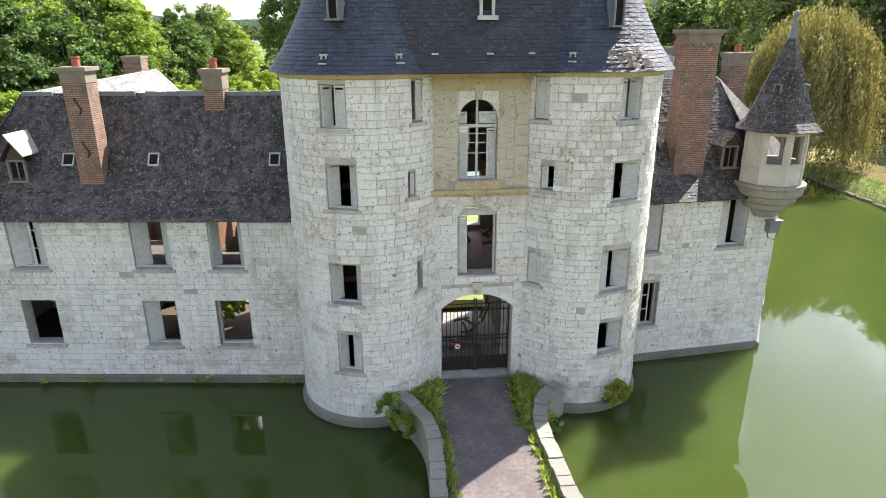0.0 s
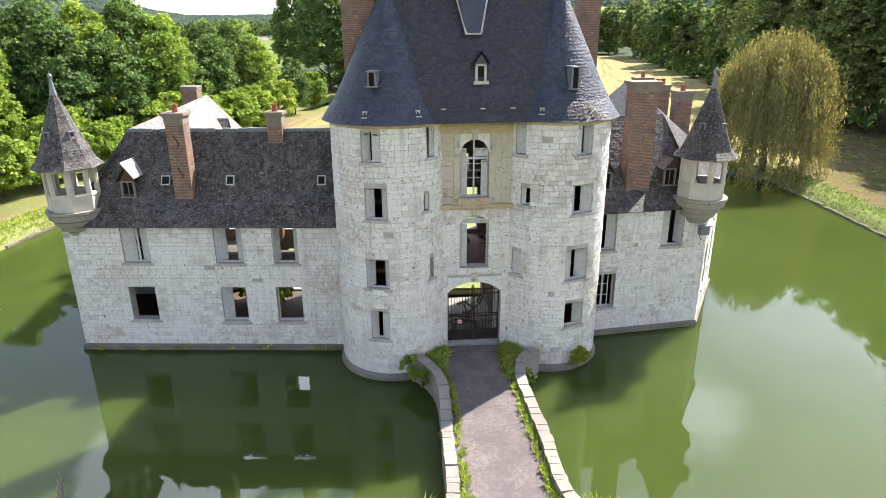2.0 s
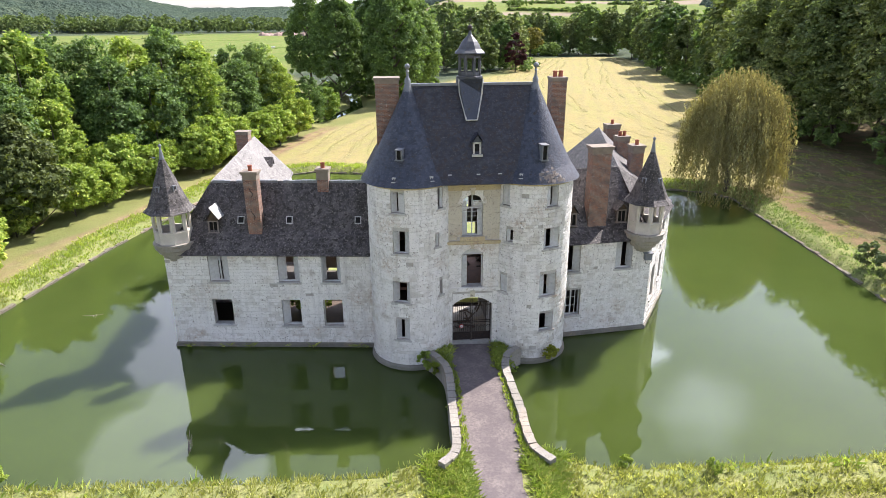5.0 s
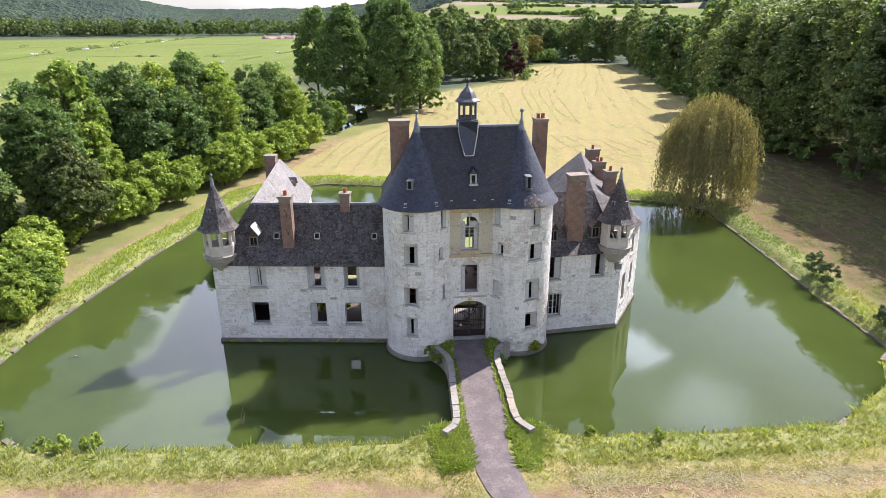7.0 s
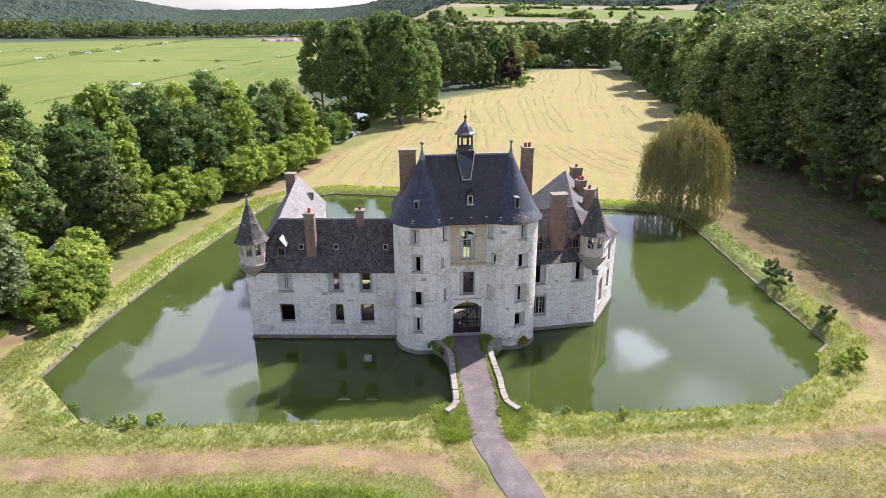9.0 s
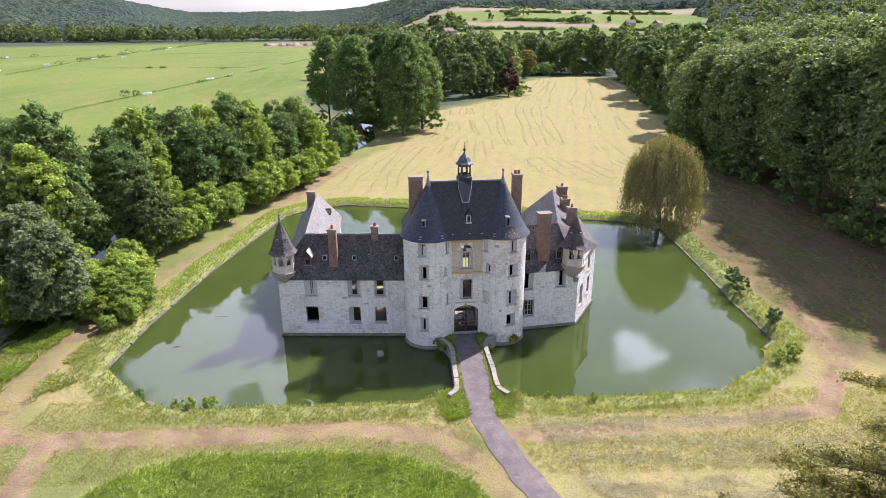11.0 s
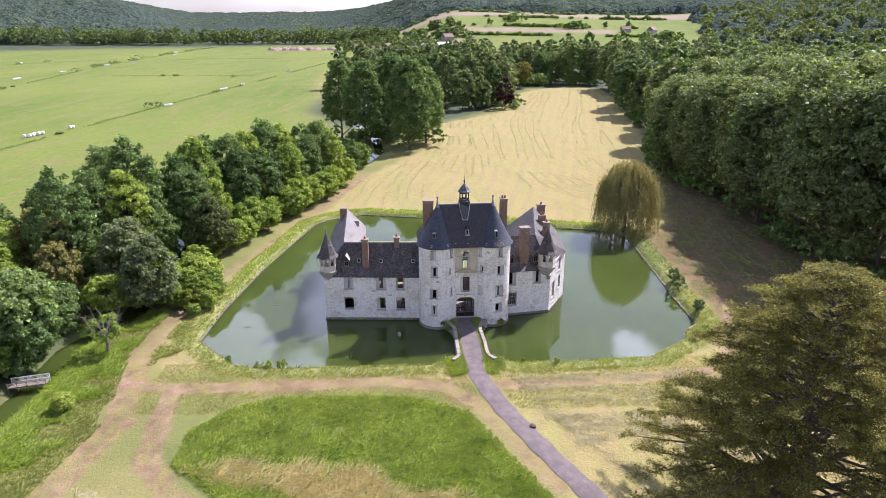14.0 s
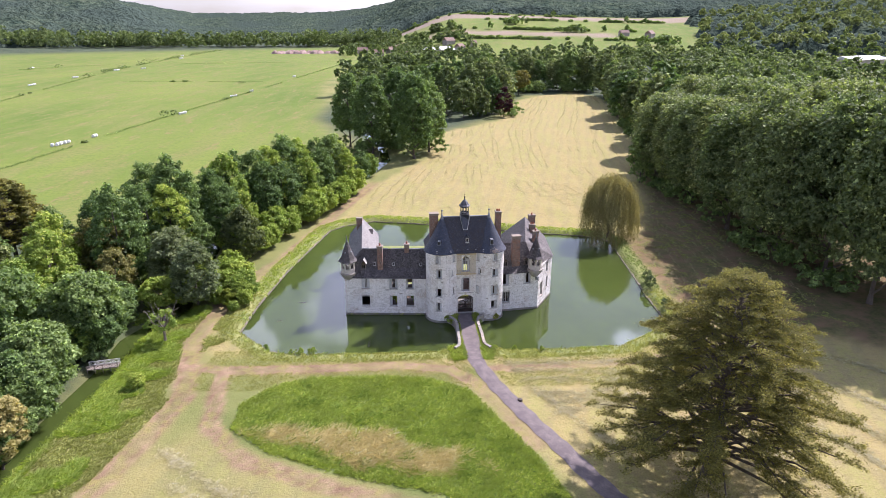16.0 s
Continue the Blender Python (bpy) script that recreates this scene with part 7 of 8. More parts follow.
# small bare-topped apple tree and a dead bush on the river bank
at_ = new("apple_tree")
tagged(at_, "small half-dead apple tree with bare upper branches", "tree")
r = random.Random(9)
s = Soup()
s.tube([(0, 0, -0.3), (0.1, 0, 1.5), (0.0, 0.1, 2.6)], 0.24, 0.16, 7)
for k in range(9):
    a = k * 0.7
    L = r.uniform(1.8, 3.2)
    p0, p1 = Vector((0, 0.1, 2.4)), Vector((math.cos(a) * L * 0.5, math.sin(a) * L * 0.5, 3.4 + r.uniform(0, 1.5)))
    p2 = p1 + Vector((math.cos(a) * L * 0.4, math.sin(a) * L * 0.4, r.uniform(0.6, 3.0)))
    s.tube([p0, p1, p2], 0.10, 0.02, 5)
    for j in range(4):
        q = p1.lerp(p2, r.random())
        s.tube([q, q + Vector((r.uniform(-1, 1), r.uniform(-1, 1), r.uniform(0.2, 1.2)))], 0.03, 0.008, 3)
o = s.done("limb_work", DEAD_WOOD)
o.parent = at_
nr = np.random.RandomState(19)
o = new("crown", leaf_cloud("crown", L_FRESH, crown_points(nr, 1900, 5.4, 2.9, 1.8, 40), 0.22, nr, 0.2))
o.parent = at_
at_.location = (-44.6, 12.0, height(-44.6, 12.0))
db = new("dead_bush")
tagged(db, "leafless greyish-pink dead bush over the river", "bush")
s = Soup()
for k in range(26):
    a, e = r.uniform(0, 6.28), r.uniform(0.4, 1.4)
    L = r.uniform(1.5, 3.0)
    d = Vector((math.cos(a) * math.cos(e), math.sin(a) * math.cos(e), math.sin(e))) * L
    s.tube([(0, 0, 0), d * 0.55 + Vector((0, 0, 0.2)), d], 0.045, 0.008, 4)
    for j in range(4):
        q = d * r.uniform(0.4, 0.95)
        s.tube([q, q + Vector((r.uniform(-.6, .6), r.uniform(-.6, .6), r.uniform(0, .6)))], 0.02, 0.006, 3)
o = s.done("twig_work", DEAD_WOOD)
o.parent = db
db.location = (-47.2, 19.0, 0.5)


# ---- grass, hay and moat-side growth ----
def tufts(name, mat, pts, high, spread, blades, seed, label, category, lean=0.35):
    """Clumps of bent blades at pts, as one mesh."""
    g = np.random.RandomState(seed)
    pts = np.repeat(np.array(pts), blades, 0)
    k = len(pts)
    a = g.uniform(0, 2 * np.pi, k)
    h = high * g.uniform(0.5, 1.3, k)
    o = np.stack([np.cos(a), np.sin(a), np.zeros(k)], 1)
    side = np.stack([-np.sin(a), np.cos(a), np.zeros(k)], 1)
    root = pts + o * (spread * g.uniform(0, 1, k))[:, None]
    w = (0.022 + 0.04 * high) * g.uniform(0.6, 1.4, k)
    mid = root + o * (h * lean * 0.35)[:, None] + np.array([0, 0, 1]) * (h * 0.6)[:, None]
    tip = root + o * (h * lean * g.uniform(0.6, 1.9, k))[:, None] + np.array([0, 0, 1]) * (h * g.uniform(0.75, 1.0, k))[:, None]
    v = np.stack([root - side * w[:, None], root * 0.3 + mid * 0.7 + side * w[:, None], tip], 1).reshape(-1, 3)
    me = bpy.data.meshes.new(name)
    me.vertices.add(3 * k)
    me.vertices.foreach_set("co", v.ravel())
    me.loops.add(3 * k)
    me.loops.foreach_set("vertex_index", np.arange(3 * k, dtype=np.int32))
    me.polygons.add(k)
    me.polygons.foreach_set("loop_start", np.arange(0, 3 * k, 3, dtype=np.int32))
    me.materials.append(mat)
    me.update(calc_edges=True)
    return tagged(new(name, me), label, category, kind="stuff")


def scatter(count, box, keep, seed):
    """Random ground points in a box for which keep(x, y) holds."""
    g = np.random.RandomState(seed)
    x, y = g.uniform(box[0], box[1], count), g.uniform(box[2], box[3], count)
    ok = keep(x, y)
    x, y = x[ok], y[ok]
    return np.stack([x, y, ground_height(x, y)], 1)


off_drive = lambda x, y, d: polyline_distance(x, y, [(2.2, 20.2), (2.35, 14.0)] + DRIVE) > d
clump = lambda x, y, sc, t, sd: smooth_noise(x, y, sc, sd) > t
off_tracks = lambda x, y, d: np.min([polyline_distance(x, y, p) for p, _ in TRACKS], 0) > d
bank = scatter(60000, (-40, 44, 2, 82), lambda x, y: (lambda m: (m > 0.1) & (m < 3.2))(signed(x, y, MOAT)) & off_drive(x, y, 1.6), 1)
tufts("bank_grass", L_GRASS, bank[bank[:, 1] < 30], 0.30, 0.25, 9, 2, "long pale green grass along the moat bank", "grass")
far_bank = bank[bank[:, 1] >= 30]
tufts("bank_grass", L_LUSH, far_bank[far_bank[:, 0] < 33], 0.35, 0.3, 7, 3, "long green grass along the moat bank", "grass")
# darker leaf colour on this bank stands in for dappled tree shade
tufts("bank_grass", L_WOOD, far_bank[far_bank[:, 0] >= 33], 0.26, 0.3, 6, 3, "moat bank grass given a darker green for dappled shade", "grass")
wild = scatter(5200, (-40, 44, 2, 82), lambda x, y: (lambda m: (m > -0.1) & (m < 1.6))(signed(x, y, MOAT)) & clump(x, y, 3.0, 0.25, 21) & off_drive(x, y, 1.6), 4)
tufts("bank_weeds", L_LUSH, wild, 0.5, 0.35, 6, 5, "taller leafy weeds overhanging the moat", "weeds", 0.6)
dry = lambda x, y: ((x + 11) / 13) ** 2 + ((y + 14.6 + 0.25 * (x + 11)) / 3.0) ** 2 + 0.9 * smooth_noise(x, y, 3, 31)
lush_pts = scatter(30000, (-30, 12, -28, 3), lambda x, y: (signed(x, y, OVAL) < -0.2) & off_drive(x, y, 1.3) & ((dry(x, y) > 0.8) | (smooth_noise(x, y, 0.7, 33) > 0.55)), 6)
tufts("meadow_grass", L_LUSH, lush_pts, 0.32, 0.3, 8, 7, "tall lush green grass on the round lawn", "grass", 0.8)
seed_pts = scatter(24000, (-30, 12, -28, 3), lambda x, y: (signed(x, y, OVAL) < -0.2) & off_drive(x, y, 1.3) & (dry(x, y) < 0.95), 8)
tufts("seed_grass", L_HAY, seed_pts, 0.38, 0.3, 7, 9, "straw-coloured seeding grass on the round lawn", "grass", 1.7)
nettle = scatter(2600, (-28, 6, -24, 2), lambda x, y: (signed(x, y, OVAL) < -0.8) & off_drive(x, y, 1.6) & (smooth_noise(x, y, 1.6, 37) > 0.42), 24)
tufts("lawn_weeds", L_FRESH, nettle, 0.50, 0.45, 12, 25, "dark green nettles and docks standing in the lawn", "weeds", 0.7)
rim = scatter(14000, (-30, 12, -28, 3), lambda x, y: (np.abs(signed(x, y, OVAL) + 0.5) < 0.6) & off_drive(x, y, 1.4) & (y < 1), 26)
tufts("lawn_edge_grass", L_LUSH, rim, 0.34, 0.2, 9, 27, "uncut bright green grass along the lawn edge", "grass", 0.6)
rough = scatter(26000, (-52, -34, -45, 24), lambda x, y: (polyline_distance(x, y, RIVER) > 2.4) & off_tracks(x, y, 1.6) & (x < -37.5 + 3 * smooth_noise(x, y, 3, 35) + 0.05 * y) & (y > -40 + 4 * smooth_noise(x, y, 4, 36)), 10)
tall = smooth_noise(rough[:, 0], rough[:, 1], 2.4, 45) + 0.16 * (-43 - rough[:, 0]) > 0.1
tufts("rough_grass", L_GRASS, rough[~tall], 0.3, 0.3, 7, 11, "rough yellow-green grass between track and river", "grass", 0.9)
tufts("river_grass", L_LUSH, rough[tall], 0.55, 0.35, 8, 32, "tall lush grass along the river bank", "grass", 0.8)
verge = scatter(22000, (-36, 44, -2, 9), lambda x, y: (signed(x, y, MOAT) > 2.4) & off_tracks(x, y, 1.0) & off_drive(x, y, 1.5), 12)
tufts("verge_grass", L_GRASS, verge, 0.13, 0.25, 6, 13, "short dry grass on the verge", "grass")
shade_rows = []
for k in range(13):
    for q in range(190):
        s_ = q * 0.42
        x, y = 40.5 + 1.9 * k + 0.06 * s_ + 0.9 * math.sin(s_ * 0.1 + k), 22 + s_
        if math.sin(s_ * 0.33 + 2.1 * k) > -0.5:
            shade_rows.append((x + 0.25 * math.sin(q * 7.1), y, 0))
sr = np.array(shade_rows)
sr = sr[(signed(sr[:, 0], sr[:, 1], LITTER_SHADE) < 0.5) & (signed(sr[:, 0], sr[:, 1], MOAT) > 3)]
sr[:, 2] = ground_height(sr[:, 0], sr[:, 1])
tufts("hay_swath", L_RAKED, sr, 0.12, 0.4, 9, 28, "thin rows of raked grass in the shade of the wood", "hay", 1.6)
shade_grass = scatter(9000, (38, 66, 14, 100), lambda x, y: (signed(x, y, LITTER_SHADE) < 0) & (signed(x, y, MOAT) > 2.5) & clump(x, y, 2.6, 0.1, 43), 30)
tufts("shade_grass", L_LUSH, shade_grass, 0.12, 0.35, 6, 31, "short green grass showing through the shade-toned ground", "grass", 1.0)
# edge growth on the bridge
edge_pts = []
g = random.Random(14)
for edge, o in ((LEFT_EDGE, 0.36), (RIGHT_EDGE, -0.36)):
    for p in spline(edge, 0.09):
        if p.y > 7.5 and (g.random() < 0.8):
            edge_pts.append((p.x + o + g.uniform(-0.1, 0.16) * (1 if o > 0 else -1), p.y + g.uniform(-0.1, 0.1), 1.04))
tufts("bridge_grass", L_LUSH, edge_pts, 0.22, 0.13, 14, 15, "fringe of bright grass inside the parapets", "grass")
head_pts = scatter(2600, (-2.5, 7.5, 5, 9.4), lambda x, y: off_drive(x, y, 1.35) & (np.abs(x - 2.6) < 3.6 - 0.2 * (9.4 - y)), 16)
tufts("bridge_end_grass", L_LUSH, head_pts, 0.24, 0.25, 10, 17, "thick green grass at the end of the bridge", "grass", 0.9)
gate_pts = [(x, y, 1.02) for x, y in ((g.uniform(-0.2, 0.95), g.uniform(17.4, 19.9)) for _ in range(160)) if x < 1.0 - 0.25 * (19.9 - y) * 0.6] + [(g.uniform(3.5, 4.4), g.uniform(17.2, 20.2), 1.02) for _ in range(170)]
tufts("gate_weeds", L_LUSH, gate_pts, 0.28, 0.16, 7, 18, "dark green weeds at the foot of the gate towers", "weeds", 0.7)
for x, y, z, sc in ((-0.75, 18.45, 0.35, 0.19), (-0.35, 17.7, 0.3, 0.13), (7.3, 19.5, 0.1, 0.16), (7.55, 19.4, 0.5, 0.14), (4.75, 17.6, 0.45, 0.09), (0.55, 13.4, 0.6, 0.07)):
    b = make_tree("wall_shrub", int(1000 * sc), 6.5, 3.4, 0.2, 900, 0.75, L_YELLOW if x > 7 else L_LUSH, 30, "round", 0.10, "small bright green shrub growing at the foot of the wall", "shrub", "shrubs at the walls")
    b.matrix_basis = Matrix.Translation((x, y, z)) @ Matrix.Diagonal((sc, sc, sc, 1))
foot = [LWM(u, 0.15, 0.1) for u in (0.9, 1.1, 3.3, 3.45, 5.0, 5.1, 7.7, 9.4, 9.5, 12.4, 12.6, 12.8, 13.0)]
tufts("wall_foot_weeds", L_LUSH, [tuple(p) for p in foot], 0.3, 0.3, 14, 19, "small green weeds along the waterline", "weeds", 0.8)
# shrubs standing on the bank
for x, y, sc in ((-24.5, 8.3, 0.16), (-23.2, 8.0, 0.2), (-21.4, 8.2, 0.22), (9, 8.3, 0.13), (33.0, 13.6, 0.22), (35.0, 14.5, 0.25), (37.2, 30.5, 0.34), (37.4, 33.0, 0.36), (37.0, 22.0, 0.3), (-29.0, 11.0, 0.14), (13, 7.6, 0.13)):
    c = make_tree("bank_shrub", int(100 + 991 * abs(x)), 6.5, 3.6, 0.2, 1500, 0.6, L_GREY if x > 36 else L_FRESH, 30, "round", 0.10, "bushy shrub on the moat bank", "shrub", "shrubs on the bank")
    c.matrix_basis = Matrix.Translation((x, y, height(x, y) - 0.05)) @ Matrix.Diagonal((sc, sc, sc * 1.1, 1))
# hay lying in swaths
hay = []
for k, pts in enumerate(([(8, 2.4), (16, 1.7), (24, 1.2), (33, 1.8), (40, 5.0), (46, 14)], [(7, 4.2), (18, 4.2), (30, 4.6)], [(9.5, -3.5), (16, -4.0), (21, -3.0)], [(12, -8), (18, -6.8), (24, -6.2)], [(10, -2), (14, -9), (17.5, -15)],
                         [(33, -2), (40, -8), (46, -18), (48, -30)], [(38, 2), (46, -6), (52, -20)], [(9, 0), (20, -0.6), (32, -0.4)], [(13, -5.6), (19, -5.2), (24, -4.4)], [(22, -9), (30, -12), (38, -20), (41, -32)], [(44, 2), (54, -8), (60, -24)], [(50, 8), (62, -2), (70, -20)], [(-35, -14), (-28, -20), (-18, -25), (-6, -29)], [(-32, -20), (-22, -27), (-10, -32)])):
    line = spline(pts, 0.12)
    for p in line:
        for _ in range(3):
            x, y = p.x + g.gauss(0, 0.42), p.y + g.gauss(0, 0.42)
            if g.random() < 0.7 + 0.4 * math.sin(p.x * 0.9 + k):
                hay.append((x, y, height(x, y)))
tufts("hay_swath", L_SWATH, hay, 0.09, 0.3, 12, 20, "rows of cut hay drying on the ground", "hay", 3.2)
field_hay = []
for k in range(30):
    p = Vector((-20 + 3.3 * k + g.uniform(-0.8, 0.8), 78 + abs(k - 6) * 0.9, 0))
    turn, phase = g.uniform(-0.02, 0.02), g.uniform(0, 6.28)
    while p.y < 345:
        near = max(0.0, (135 - p.y) / 57)
        bend = 0.15 + turn + 0.11 * math.sin(p.y * 0.018 + k * 0.16) + 0.05 * math.sin(p.y * 0.09 + phase) - 0.75 * near * near * (0.4 + 0.02 * k)
        p = p + Vector((bend, 1, 0)) * 0.45
        wide = 0.20 + 0.16 * math.sin(p.y * 0.21 + phase)
        field_hay += [(p.x + g.gauss(0, wide), p.y + 0.2 * q, 0) for q in range(2)]
# rows raked across the near end
for k in range(7):
    for q in range(260):
        x = -24 + q * 0.33
        field_hay.append((x, 78.5 + 4.6 * k + 0.16 * x + 2.2 * math.sin(x * 0.07 + k) + g.gauss(0, 0.25), 0))
fh = np.array(field_hay)
ok = (signed(fh[:, 0], fh[:, 1], FIELD) < -1) & (smooth_noise(fh[:, 0], fh[:, 1], 9, 41) > -0.25) & (signed(fh[:, 0], fh[:, 1], MOAT) > 4)
fh = fh[ok]
fh[:, 2] = ground_height(fh[:, 0], fh[:, 1])
tufts("hay_swath", L_RAKED, fh, 0.09, 0.40, 6, 22, "long rows of cut hay across the field", "hay", 1.6)


# ---- the valley beyond ----
def joined_trees(name, rows, mat, leaves, size, seed, label, kind="egg", low=0.0, lobes=24):
    """Many far crowns as one mesh; rows of x, y, height, radius."""
    g = np.random.RandomState(seed)
    P, N = [], []
    for x, y, h, rad in rows:
        p, n_ = crown_points(g, leaves, h, rad, h * low + 0.4, lobes, kind)
        z = float(land_height(np.array([x]), np.array([y]))[0])
        P.append(p + np.array([x, y, z - 0.3]))
        N.append(n_)
    me = leaf_cloud(name, mat, (np.concatenate(P), np.concatenate(N)), size, g, 0.35)
    return tagged(new(name, me), label, "woods", kind="stuff")


g = random.Random(55)
rows = []
for k in range(150):
    x, y = g.uniform(88, 190), g.uniform(10, 330)
    if x > 92 + max(0, (y - 130) * 0.22):
        rows.append((x, y, g.uniform(27, 36), g.uniform(7, 10)))
joined_trees("plane_wood", rows, L_PLANE, 1900, 0.85, 61, "dense canopy of the plane tree wood", low=0.35, lobes=110)
rows = []
for k in range(210):
    x = g.uniform(-35, 330)
    y = g.uniform(385, 640)
    rows.append((x, y, g.uniform(16, 27), g.uniform(6, 10)))
for k in range(40):
    rows.append((g.uniform(-60, -10), g.uniform(300, 520), g.uniform(16, 26), g.uniform(6, 9)))
joined_trees("far_wood", rows, L_PLANE, 700, 1.35, 62, "mixed woodland behind the park", low=0.3, lobes=40)
rows = []
for k in range(430):
    x = g.uniform(-1150, -60)
    rows.append((x, 1165 + 0.10 * abs(x + 500) + g.uniform(-20, 90), g.uniform(20, 36), g.uniform(11, 17)))
for k in range(60):
    rows.append((g.uniform(-120, 60), g.uniform(800, 1100), g.uniform(12, 20), g.uniform(8, 12)))
for k in range(60):
    rows.append((g.uniform(160, 900), g.uniform(520, 760), g.uniform(14, 22), g.uniform(8, 13)))
joined_trees("distant_tree_line", rows, L_PLANE, 270, 2.7, 63, "long line of trees across the valley floor")
# field hedges and woods on the far slope
rows = []
for s_, x0, x1 in ((1258, 90, 420), (1095, -60, 330), (965, 40, 330), (1405, -60, 300)):
    x = x0
    while x < x1:
        x += g.uniform(4, 8) if math.sin(x * 0.035 + s_) > -0.35 else 26
        rows.append((x, s_ - 0.35 * x + g.uniform(-2, 2), g.uniform(2.5, 5.5) if g.random() < 0.88 else g.uniform(9, 14), g.uniform(3.5, 6)))
for cx, cs, cnt in ((150, 1180, 7), (235, 1070, 8), (-20, 1010, 6), (310, 905, 10)):
    for k in range(cnt):
        x = cx + g.gauss(0, 12)
        rows.append((x, cs - 0.35 * x + g.gauss(0, 8), g.uniform(9, 18), g.uniform(6, 10)))
joined_trees("distant_tree_line", rows, L_WOOD, 160, 2.6, 68, "hedges and copses between fields on the valley side")
rows = []
while len(rows) < 240:
    y = g.uniform(650, 1150)
    x = g.uniform(0.415, 0.72) * (y + 75)
    if not 890 < y + 0.35 * x < 1015:
        rows.append((x, y, g.uniform(17, 27), g.uniform(6, 10)))
joined_trees("valley_wood", rows, L_PLANE, 320, 2.1, 69, "dark mixed wood on the valley side", low=0.4)
# closed forest on the hills: one lumpy canopy
fy = 640 * 1.0110 ** np.arange(181)
fw = np.arange(-0.80, 0.80, 0.0085)
FW, FY = np.meshgrid(fw, fy)
FX = FW * FY
gf = np.random.RandomState(77)
FX, FY = FX + gf.uniform(-3, 3, FX.shape), FY + gf.uniform(-5, 5, FX.shape)
left_hill = (FY - 0.5 * FX > 1560) & (FX / FY < -0.30)
valley = (FY > 1420) & (FX / FY < -0.02) & (smooth_noise(FX, FY, 330, 9) > -0.25)
side_wood = (FX / (FY + 75) - 0.03 * smooth_noise(FX, FY, 120, 3) > 0.42) & (FY > 650) & ((FY + 0.35 * FX < 900) | (FY + 0.35 * FX > 1010))
grown = side_wood | left_hill | valley | (FY > 2500) | ((FY + 0.35 * FX + 30 * smooth_noise(FX, FY, 300, 8) > 1450) & (FX / FY > -0.10))
FZ = land_height(FX, FY) + np.where(grown, 11 + 7 * smooth_noise(FX, FY, 24, 14) + 4 * smooth_noise(FX, FY, 11, 13) + gf.uniform(-2.5, 2.5, FX.shape), -6)
me = bpy.data.meshes.new("hillside_forest")
R_, C_ = FX.shape
keep = [(j * C_ + i, j * C_ + i + 1, (j + 1) * C_ + i + 1, (j + 1) * C_ + i) for j in range(R_ - 1) for i in range(C_ - 1) if grown[j:j + 2, i:i + 2].any()]
me.from_pydata(np.stack([FX.ravel(), FY.ravel(), FZ.ravel()], 1).tolist(), [], keep)
FOREST, n_, l_, b_ = nodes_of("distant forest with haze tint")
# greens shifted paler and bluer, putting distance haze into the base colour
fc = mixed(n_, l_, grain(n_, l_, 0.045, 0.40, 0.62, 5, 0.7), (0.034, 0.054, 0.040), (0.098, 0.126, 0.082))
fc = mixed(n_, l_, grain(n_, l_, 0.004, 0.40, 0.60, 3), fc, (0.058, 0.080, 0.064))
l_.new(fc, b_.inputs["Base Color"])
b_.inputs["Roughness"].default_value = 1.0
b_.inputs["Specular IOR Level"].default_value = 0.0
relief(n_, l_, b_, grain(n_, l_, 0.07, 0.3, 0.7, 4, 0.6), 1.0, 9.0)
me.polygons.foreach_set("use_smooth", np.ones(len(me.polygons), bool))
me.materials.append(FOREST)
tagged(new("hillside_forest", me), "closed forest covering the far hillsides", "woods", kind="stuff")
rows = []
for k in range(70):
    y = g.uniform(26, 330)
    x = (62 + max(0, 45 - y) * 0.3 if y < 120 else 66 + (y - 120) * 0.21) + g.uniform(0, 9)
    rows.append((x, y, g.uniform(2.5, 7), g.uniform(2.5, 4.5)))
for k in range(60):
    t = g.random()
    rows.append((30 + 80 * t, 368 + g.uniform(-6, 12), g.uniform(4, 10), g.uniform(4, 6)))
for k in range(30):
    rows.append((g.uniform(-38, 2), g.uniform(150, 185), g.uniform(3, 8), g.uniform(3, 5)))
for k in range(26):
    rows.append((g.uniform(0, 45), g.uniform(250, 300), g.uniform(3, 9), g.uniform(3, 6)))
joined_trees("undergrowth", rows, L_WOOD, 330, 0.7, 66, "dark undergrowth along the edge of the woods", "round")
rows = []
for k in range(30):
    y = g.uniform(-45, 26)
    rows.append((-53.6 + g.uniform(-2.5, 0.6), y, g.uniform(2, 4), g.uniform(1.6, 2.6)))
for k in range(46):
    rows.append((g.uniform(-100, -55), g.uniform(-50, 52), g.uniform(3, 7), g.uniform(3, 5)))
for k in range(46):
    t = k / 45
    rows.append((-63 + 33 * t + g.uniform(-4, 6), 26 + 82 * t + g.uniform(-4, 4), g.uniform(3, 8), g.uniform(2.5, 4)))
joined_trees("undergrowth", rows, L_WOOD, 380, 0.5, 67, "leafy undergrowth beneath the riverside trees", "round")
# greenery inside the roofless wing
for u, v, sc in ((8.6, -2.6, 0.24), (9.6, -3.6, 0.26), (7.6, -3.9, 0.24), (11.9, -2.4, 0.2), (11.2, -4.2, 0.22)):
    p = LWM(u, v, 0.95)
    b = make_tree("wall_shrub", int(500 + 100 * u), 6.5, 3.4, 0.2, 1500, 0.6, L_FRESH, 30, "round", 0.10, "bright green shrub growing inside the roofless wing", "shrub", "shrubs in the ruin")
    b.matrix_basis = Matrix.Translation(p) @ Matrix.Diagonal((sc, sc, sc * 1.3, 1))
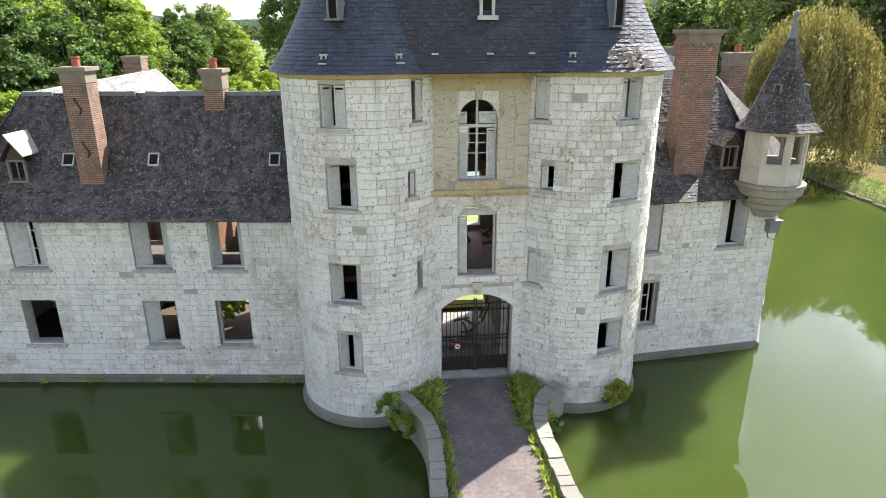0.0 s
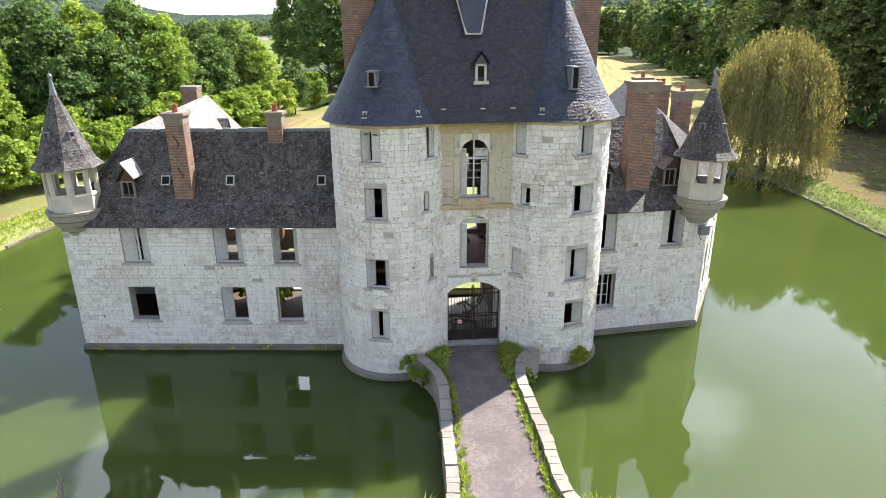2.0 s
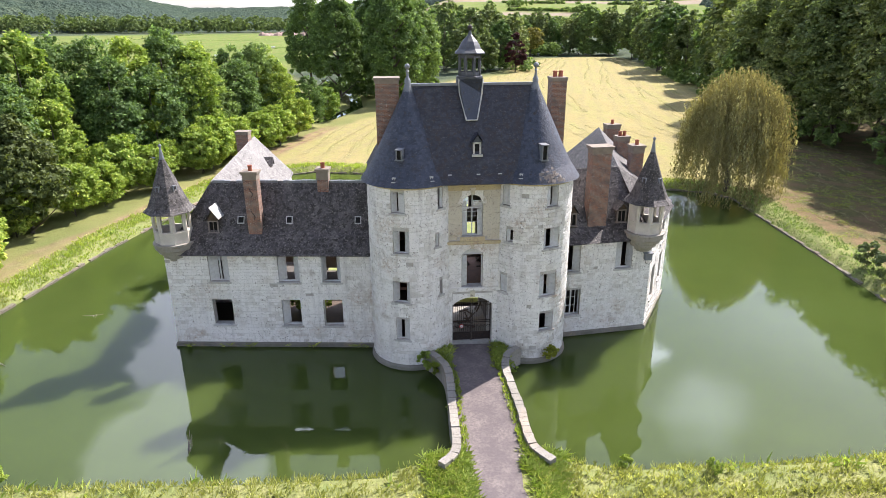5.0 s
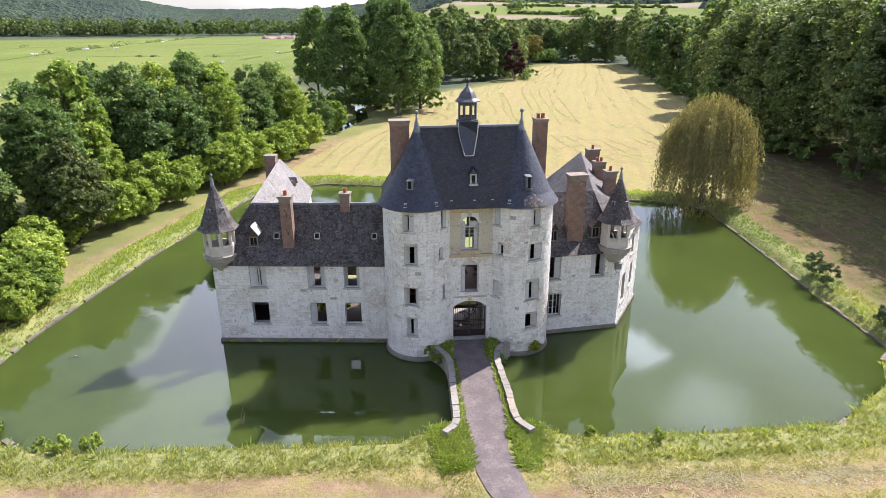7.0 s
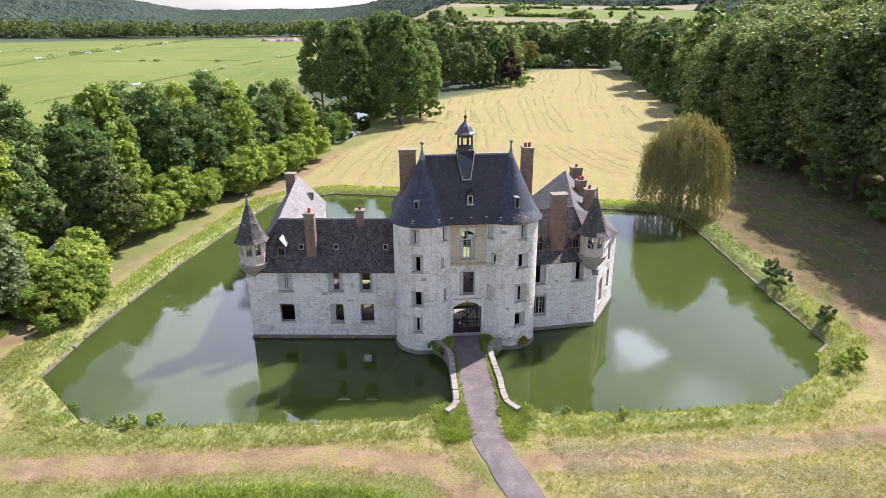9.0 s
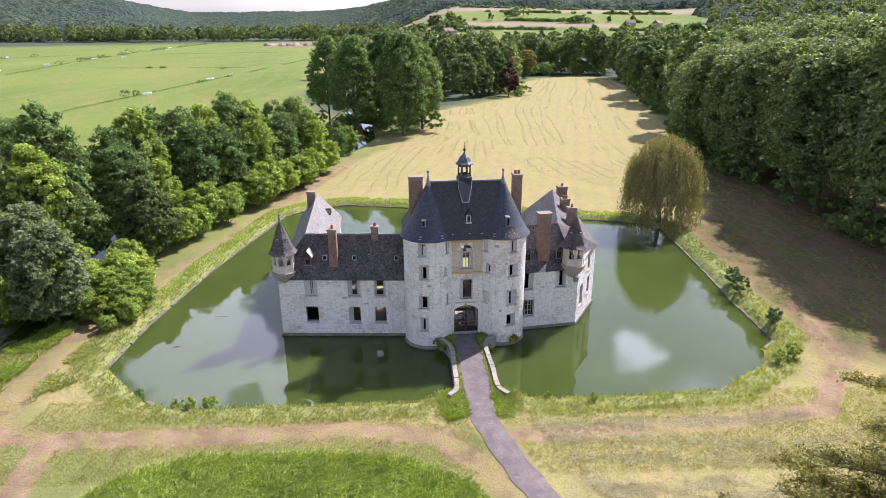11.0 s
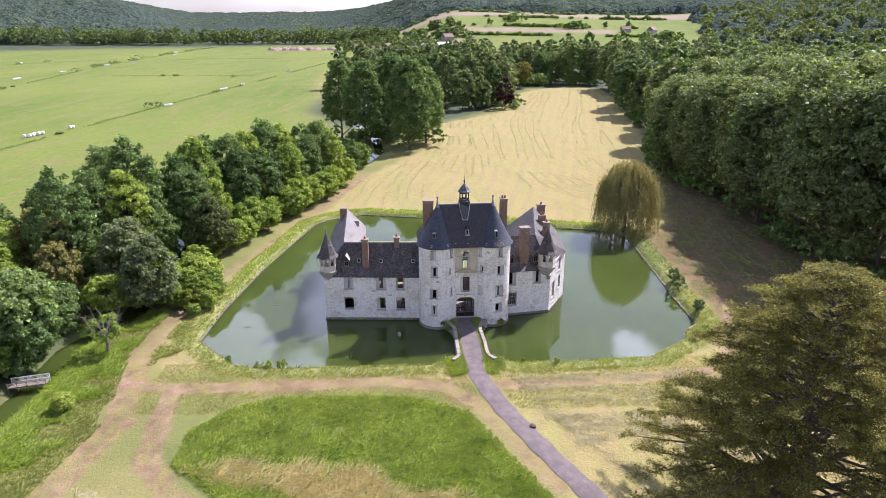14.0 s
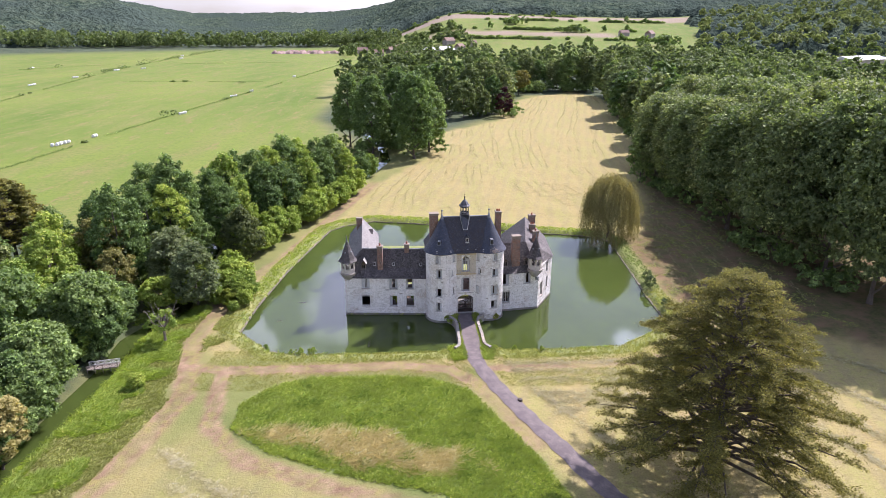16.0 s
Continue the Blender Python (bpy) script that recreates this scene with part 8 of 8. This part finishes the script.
# hedges and lone bushes in the meadow
hedge, ditch = [], []
for a, b, bush in (((-148, 110), (-146.5, 134), 0.05), ((-146.5, 134), (-138, 260), 0.05), ((-138, 260), (-123, 407), 0.05), ((-123, 407), (-101, 662), 0.05), ((-240, 240), (-267, 326), 0.05), ((-267, 326), (-319, 587), 0.10), ((-319, 587), (-338, 786), 0.3),
                   ((-338, 786), (-352, 1078), 0.3), ((-250, 459), (-130, 454), 0.04), ((-289, 692), (-115, 714), 0.06), ((-420, 600), (-330, 720), 0.05)):
    L = math.dist(a, b)
    for q in range(int(L / 0.7)):
        t = q * 0.7 / L
        x, y = a[0] + (b[0] - a[0]) * t + g.gauss(0, 0.35), a[1] + (b[1] - a[1]) * t + g.gauss(0, 0.3)
        if math.sin(q * 0.021 + a[0]) + math.sin(q * 0.057) > -0.9:
            ditch.append((x, y, height(x, y)))
        if q % 8 == 0 and g.random() < bush:
            h = g.choice((0.9, 1.2, 1.6)) if y < 500 else g.uniform(2, 4.5)
            hedge.append((x, y, h, h * 1.2 + 0.5))
tufts("ditch_grass", L_WOOD, ditch, 0.9, 0.6, 5, 29, "dark rank grass along the meadow ditches", "grass", 0.5)
hedge += [(-139, 256, 4.5, 3.0), (-136.5, 262, 3.5, 2.4), (-314, 560, 5, 5), (-333, 690, 6, 8), (-334, 712, 6, 8), (-336, 735, 5, 7), (-150, 440, 2.5, 4)]
joined_trees("hedgerow", hedge, L_PLANE, 70, 0.7, 65, "broken hedges and ditch bushes in the meadow", "round")


def bale(x, y, turn):
    b = Soup()
    b.lathe((0, 0), ((0.55, -0.62), (0.66, -0.55), (0.68, 0), (0.66, 0.55), (0.55, 0.62)), 14)
    return b


b0 = bale(0, 0, 0).done("wrapped_bale", WHITE_PAINT, None)
tagged(b0, "white plastic-wrapped hay bale lying in the meadow", "hay bale", "bales in the meadow")
spots = []
for x, y, cnt in ((-152, 176, 6), (-146, 196, 2), (-135, 266, 4), (-131, 345, 5), (-127, 380, 2), (-121, 500, 3), (-310, 430, 5), (-313, 500, 4), (-316, 585, 5), (-300, 610, 4), (-330, 800, 5), (-420, 620, 4), (-350, 860, 5)):
    for k in range(cnt):
        spots.append((x + g.gauss(0, 0.3) + 0.5 * k, y + 1.45 * k))
for k, (x, y) in enumerate(spots):
    m = pose(x, y, height(x, y) + 0.66, 90, 0, 15 + g.uniform(-6, 6))
    if k < len(spots) - 1:
        copy_thing(b0, m)
    else:
        b0.matrix_basis = m
# quarry rubble
s = Soup()
for k in range(90):
    x, y = g.uniform(-235, -135), g.uniform(925, 960)
    r0, h = g.uniform(4, 9), g.uniform(1.5, 6)
    s.lathe((x, y), ((r0, 0.3), (r0 * 0.7, h * 0.55), (r0 * 0.3, h * 0.9), (0.2, h)), 7, g.uniform(0, 3))
tagged(s.done("rubble_heap", RUBBLE), "pinkish heaps of earth and rubble at the end of the meadow", "rubble", kind="stuff")
# village houses
TILE = plain_material("weathered roof tile", (0.20, 0.13, 0.10), (0.28, 0.2, 0.16), 0.5, 0.9)
SHEET = plain_material("pale grey roof sheet", (0.5, 0.52, 0.55), (0.6, 0.6, 0.62), 0.4, 0.6)
for k, (x, y, w, d, h, roof_m) in enumerate(((-30, 760, 14, 9, 5, TILE), (0, 790, 16, 9, 5, SHEET), (22, 775, 22, 10, 5, SHEET), (42, 800, 12, 9, 5, TILE), (-70, 850, 14, 9, 5, TILE), (60, 830, 12, 9, 6, TILE), (-10, 860, 12, 9, 5, TILE), (-55, 900, 14, 9, 5, TILE), (-100, 930, 16, 10, 5, TILE),
                                           (430, 560, 70, 26, 7, SHEET), (30, 880, 16, 10, 6, TILE), (330, 900, 16, 10, 6, TILE), (300, 930, 14, 9, 5, TILE))):
    z = float(land_height(np.array([float(x)]), np.array([float(y)]))[0])
    hs = empty("far_house", (x, y, z), "small pale house with pitched roof down the valley" if w < 50 else "long low shed with pale sheet roof", "house", "houses in the valley")
    C = flat_map((x, y), 10 + 13 * (k % 4))
    s = Soup()
    s.slab(C, -w / 2, w / 2, -d / 2, d / 2, z - 1, z + h)
    s.done("wall", PLASTER, hs)
    s = Soup()
    hh = h + (d * 0.42 if w < 50 else 3)
    for sg in (-1, 1):
        s.face(C(-w / 2 - 0.4, sg * (d / 2 + 0.5), z + h - 0.3), C(w / 2 + 0.4, sg * (d / 2 + 0.5), z + h - 0.3), C(w / 2 + 0.4, 0, z + hh), C(-w / 2 - 0.4, 0, z + hh))
    for u in (-w / 2, w / 2):
        s.face(C(u, -d / 2, z + h), C(u, d / 2, z + h), C(u, 0, z + hh))
    s.done("roof", roof_m, hs)

# little footbridge over the river
fb = empty("footbridge", (-50.6, 4.8, 0.6), "small weathered plank footbridge with lattice rails over the river", "footbridge")
F = flat_map((-50.6, 4.8), 14)
for k in range(9):
    s = Soup()
    s.slab(F, -2.05 + 0.46 * k, -2.05 + 0.46 * k + 0.42, -0.75, 0.75, 0.82, 0.88)
    s.done("plank", DEAD_WOOD, fb)
for v in (-0.75, 0.7):
    s = Soup()
    s.slab(F, -2.05, 2.1, v, v + 0.06, 1.42, 1.50)
    s.slab(F, -2.05, 2.1, v, v + 0.06, 0.9, 0.98)
    for k in range(5):
        u = -2.0 + k * 1.0
        s.slab(F, u, u + 0.08, v, v + 0.07, 0.3, 1.5)
    for k in range(8):
        u = -1.95 + k * 0.5
        s.tube([F(u, v + 0.03, 0.95), F(u + 0.48, v + 0.03, 1.45)], 0.025, 0.025, 4)
        s.tube([F(u + 0.48, v + 0.03, 0.95), F(u, v + 0.03, 1.45)], 0.025, 0.025, 4)
    s.done("lattice_rail", WHITE_PAINT if v < 0 else DEAD_WOOD, fb)
s = Soup()
s.lathe((7.9, -5.3), ((0.34, 0.5), (0.36, 0.8), (0.3, 0.98), (0.12, 1.02)), 10)
tagged(s.done("manhole_stone", IRON), "small dark cover in the grass beside the drive", "drain cover")
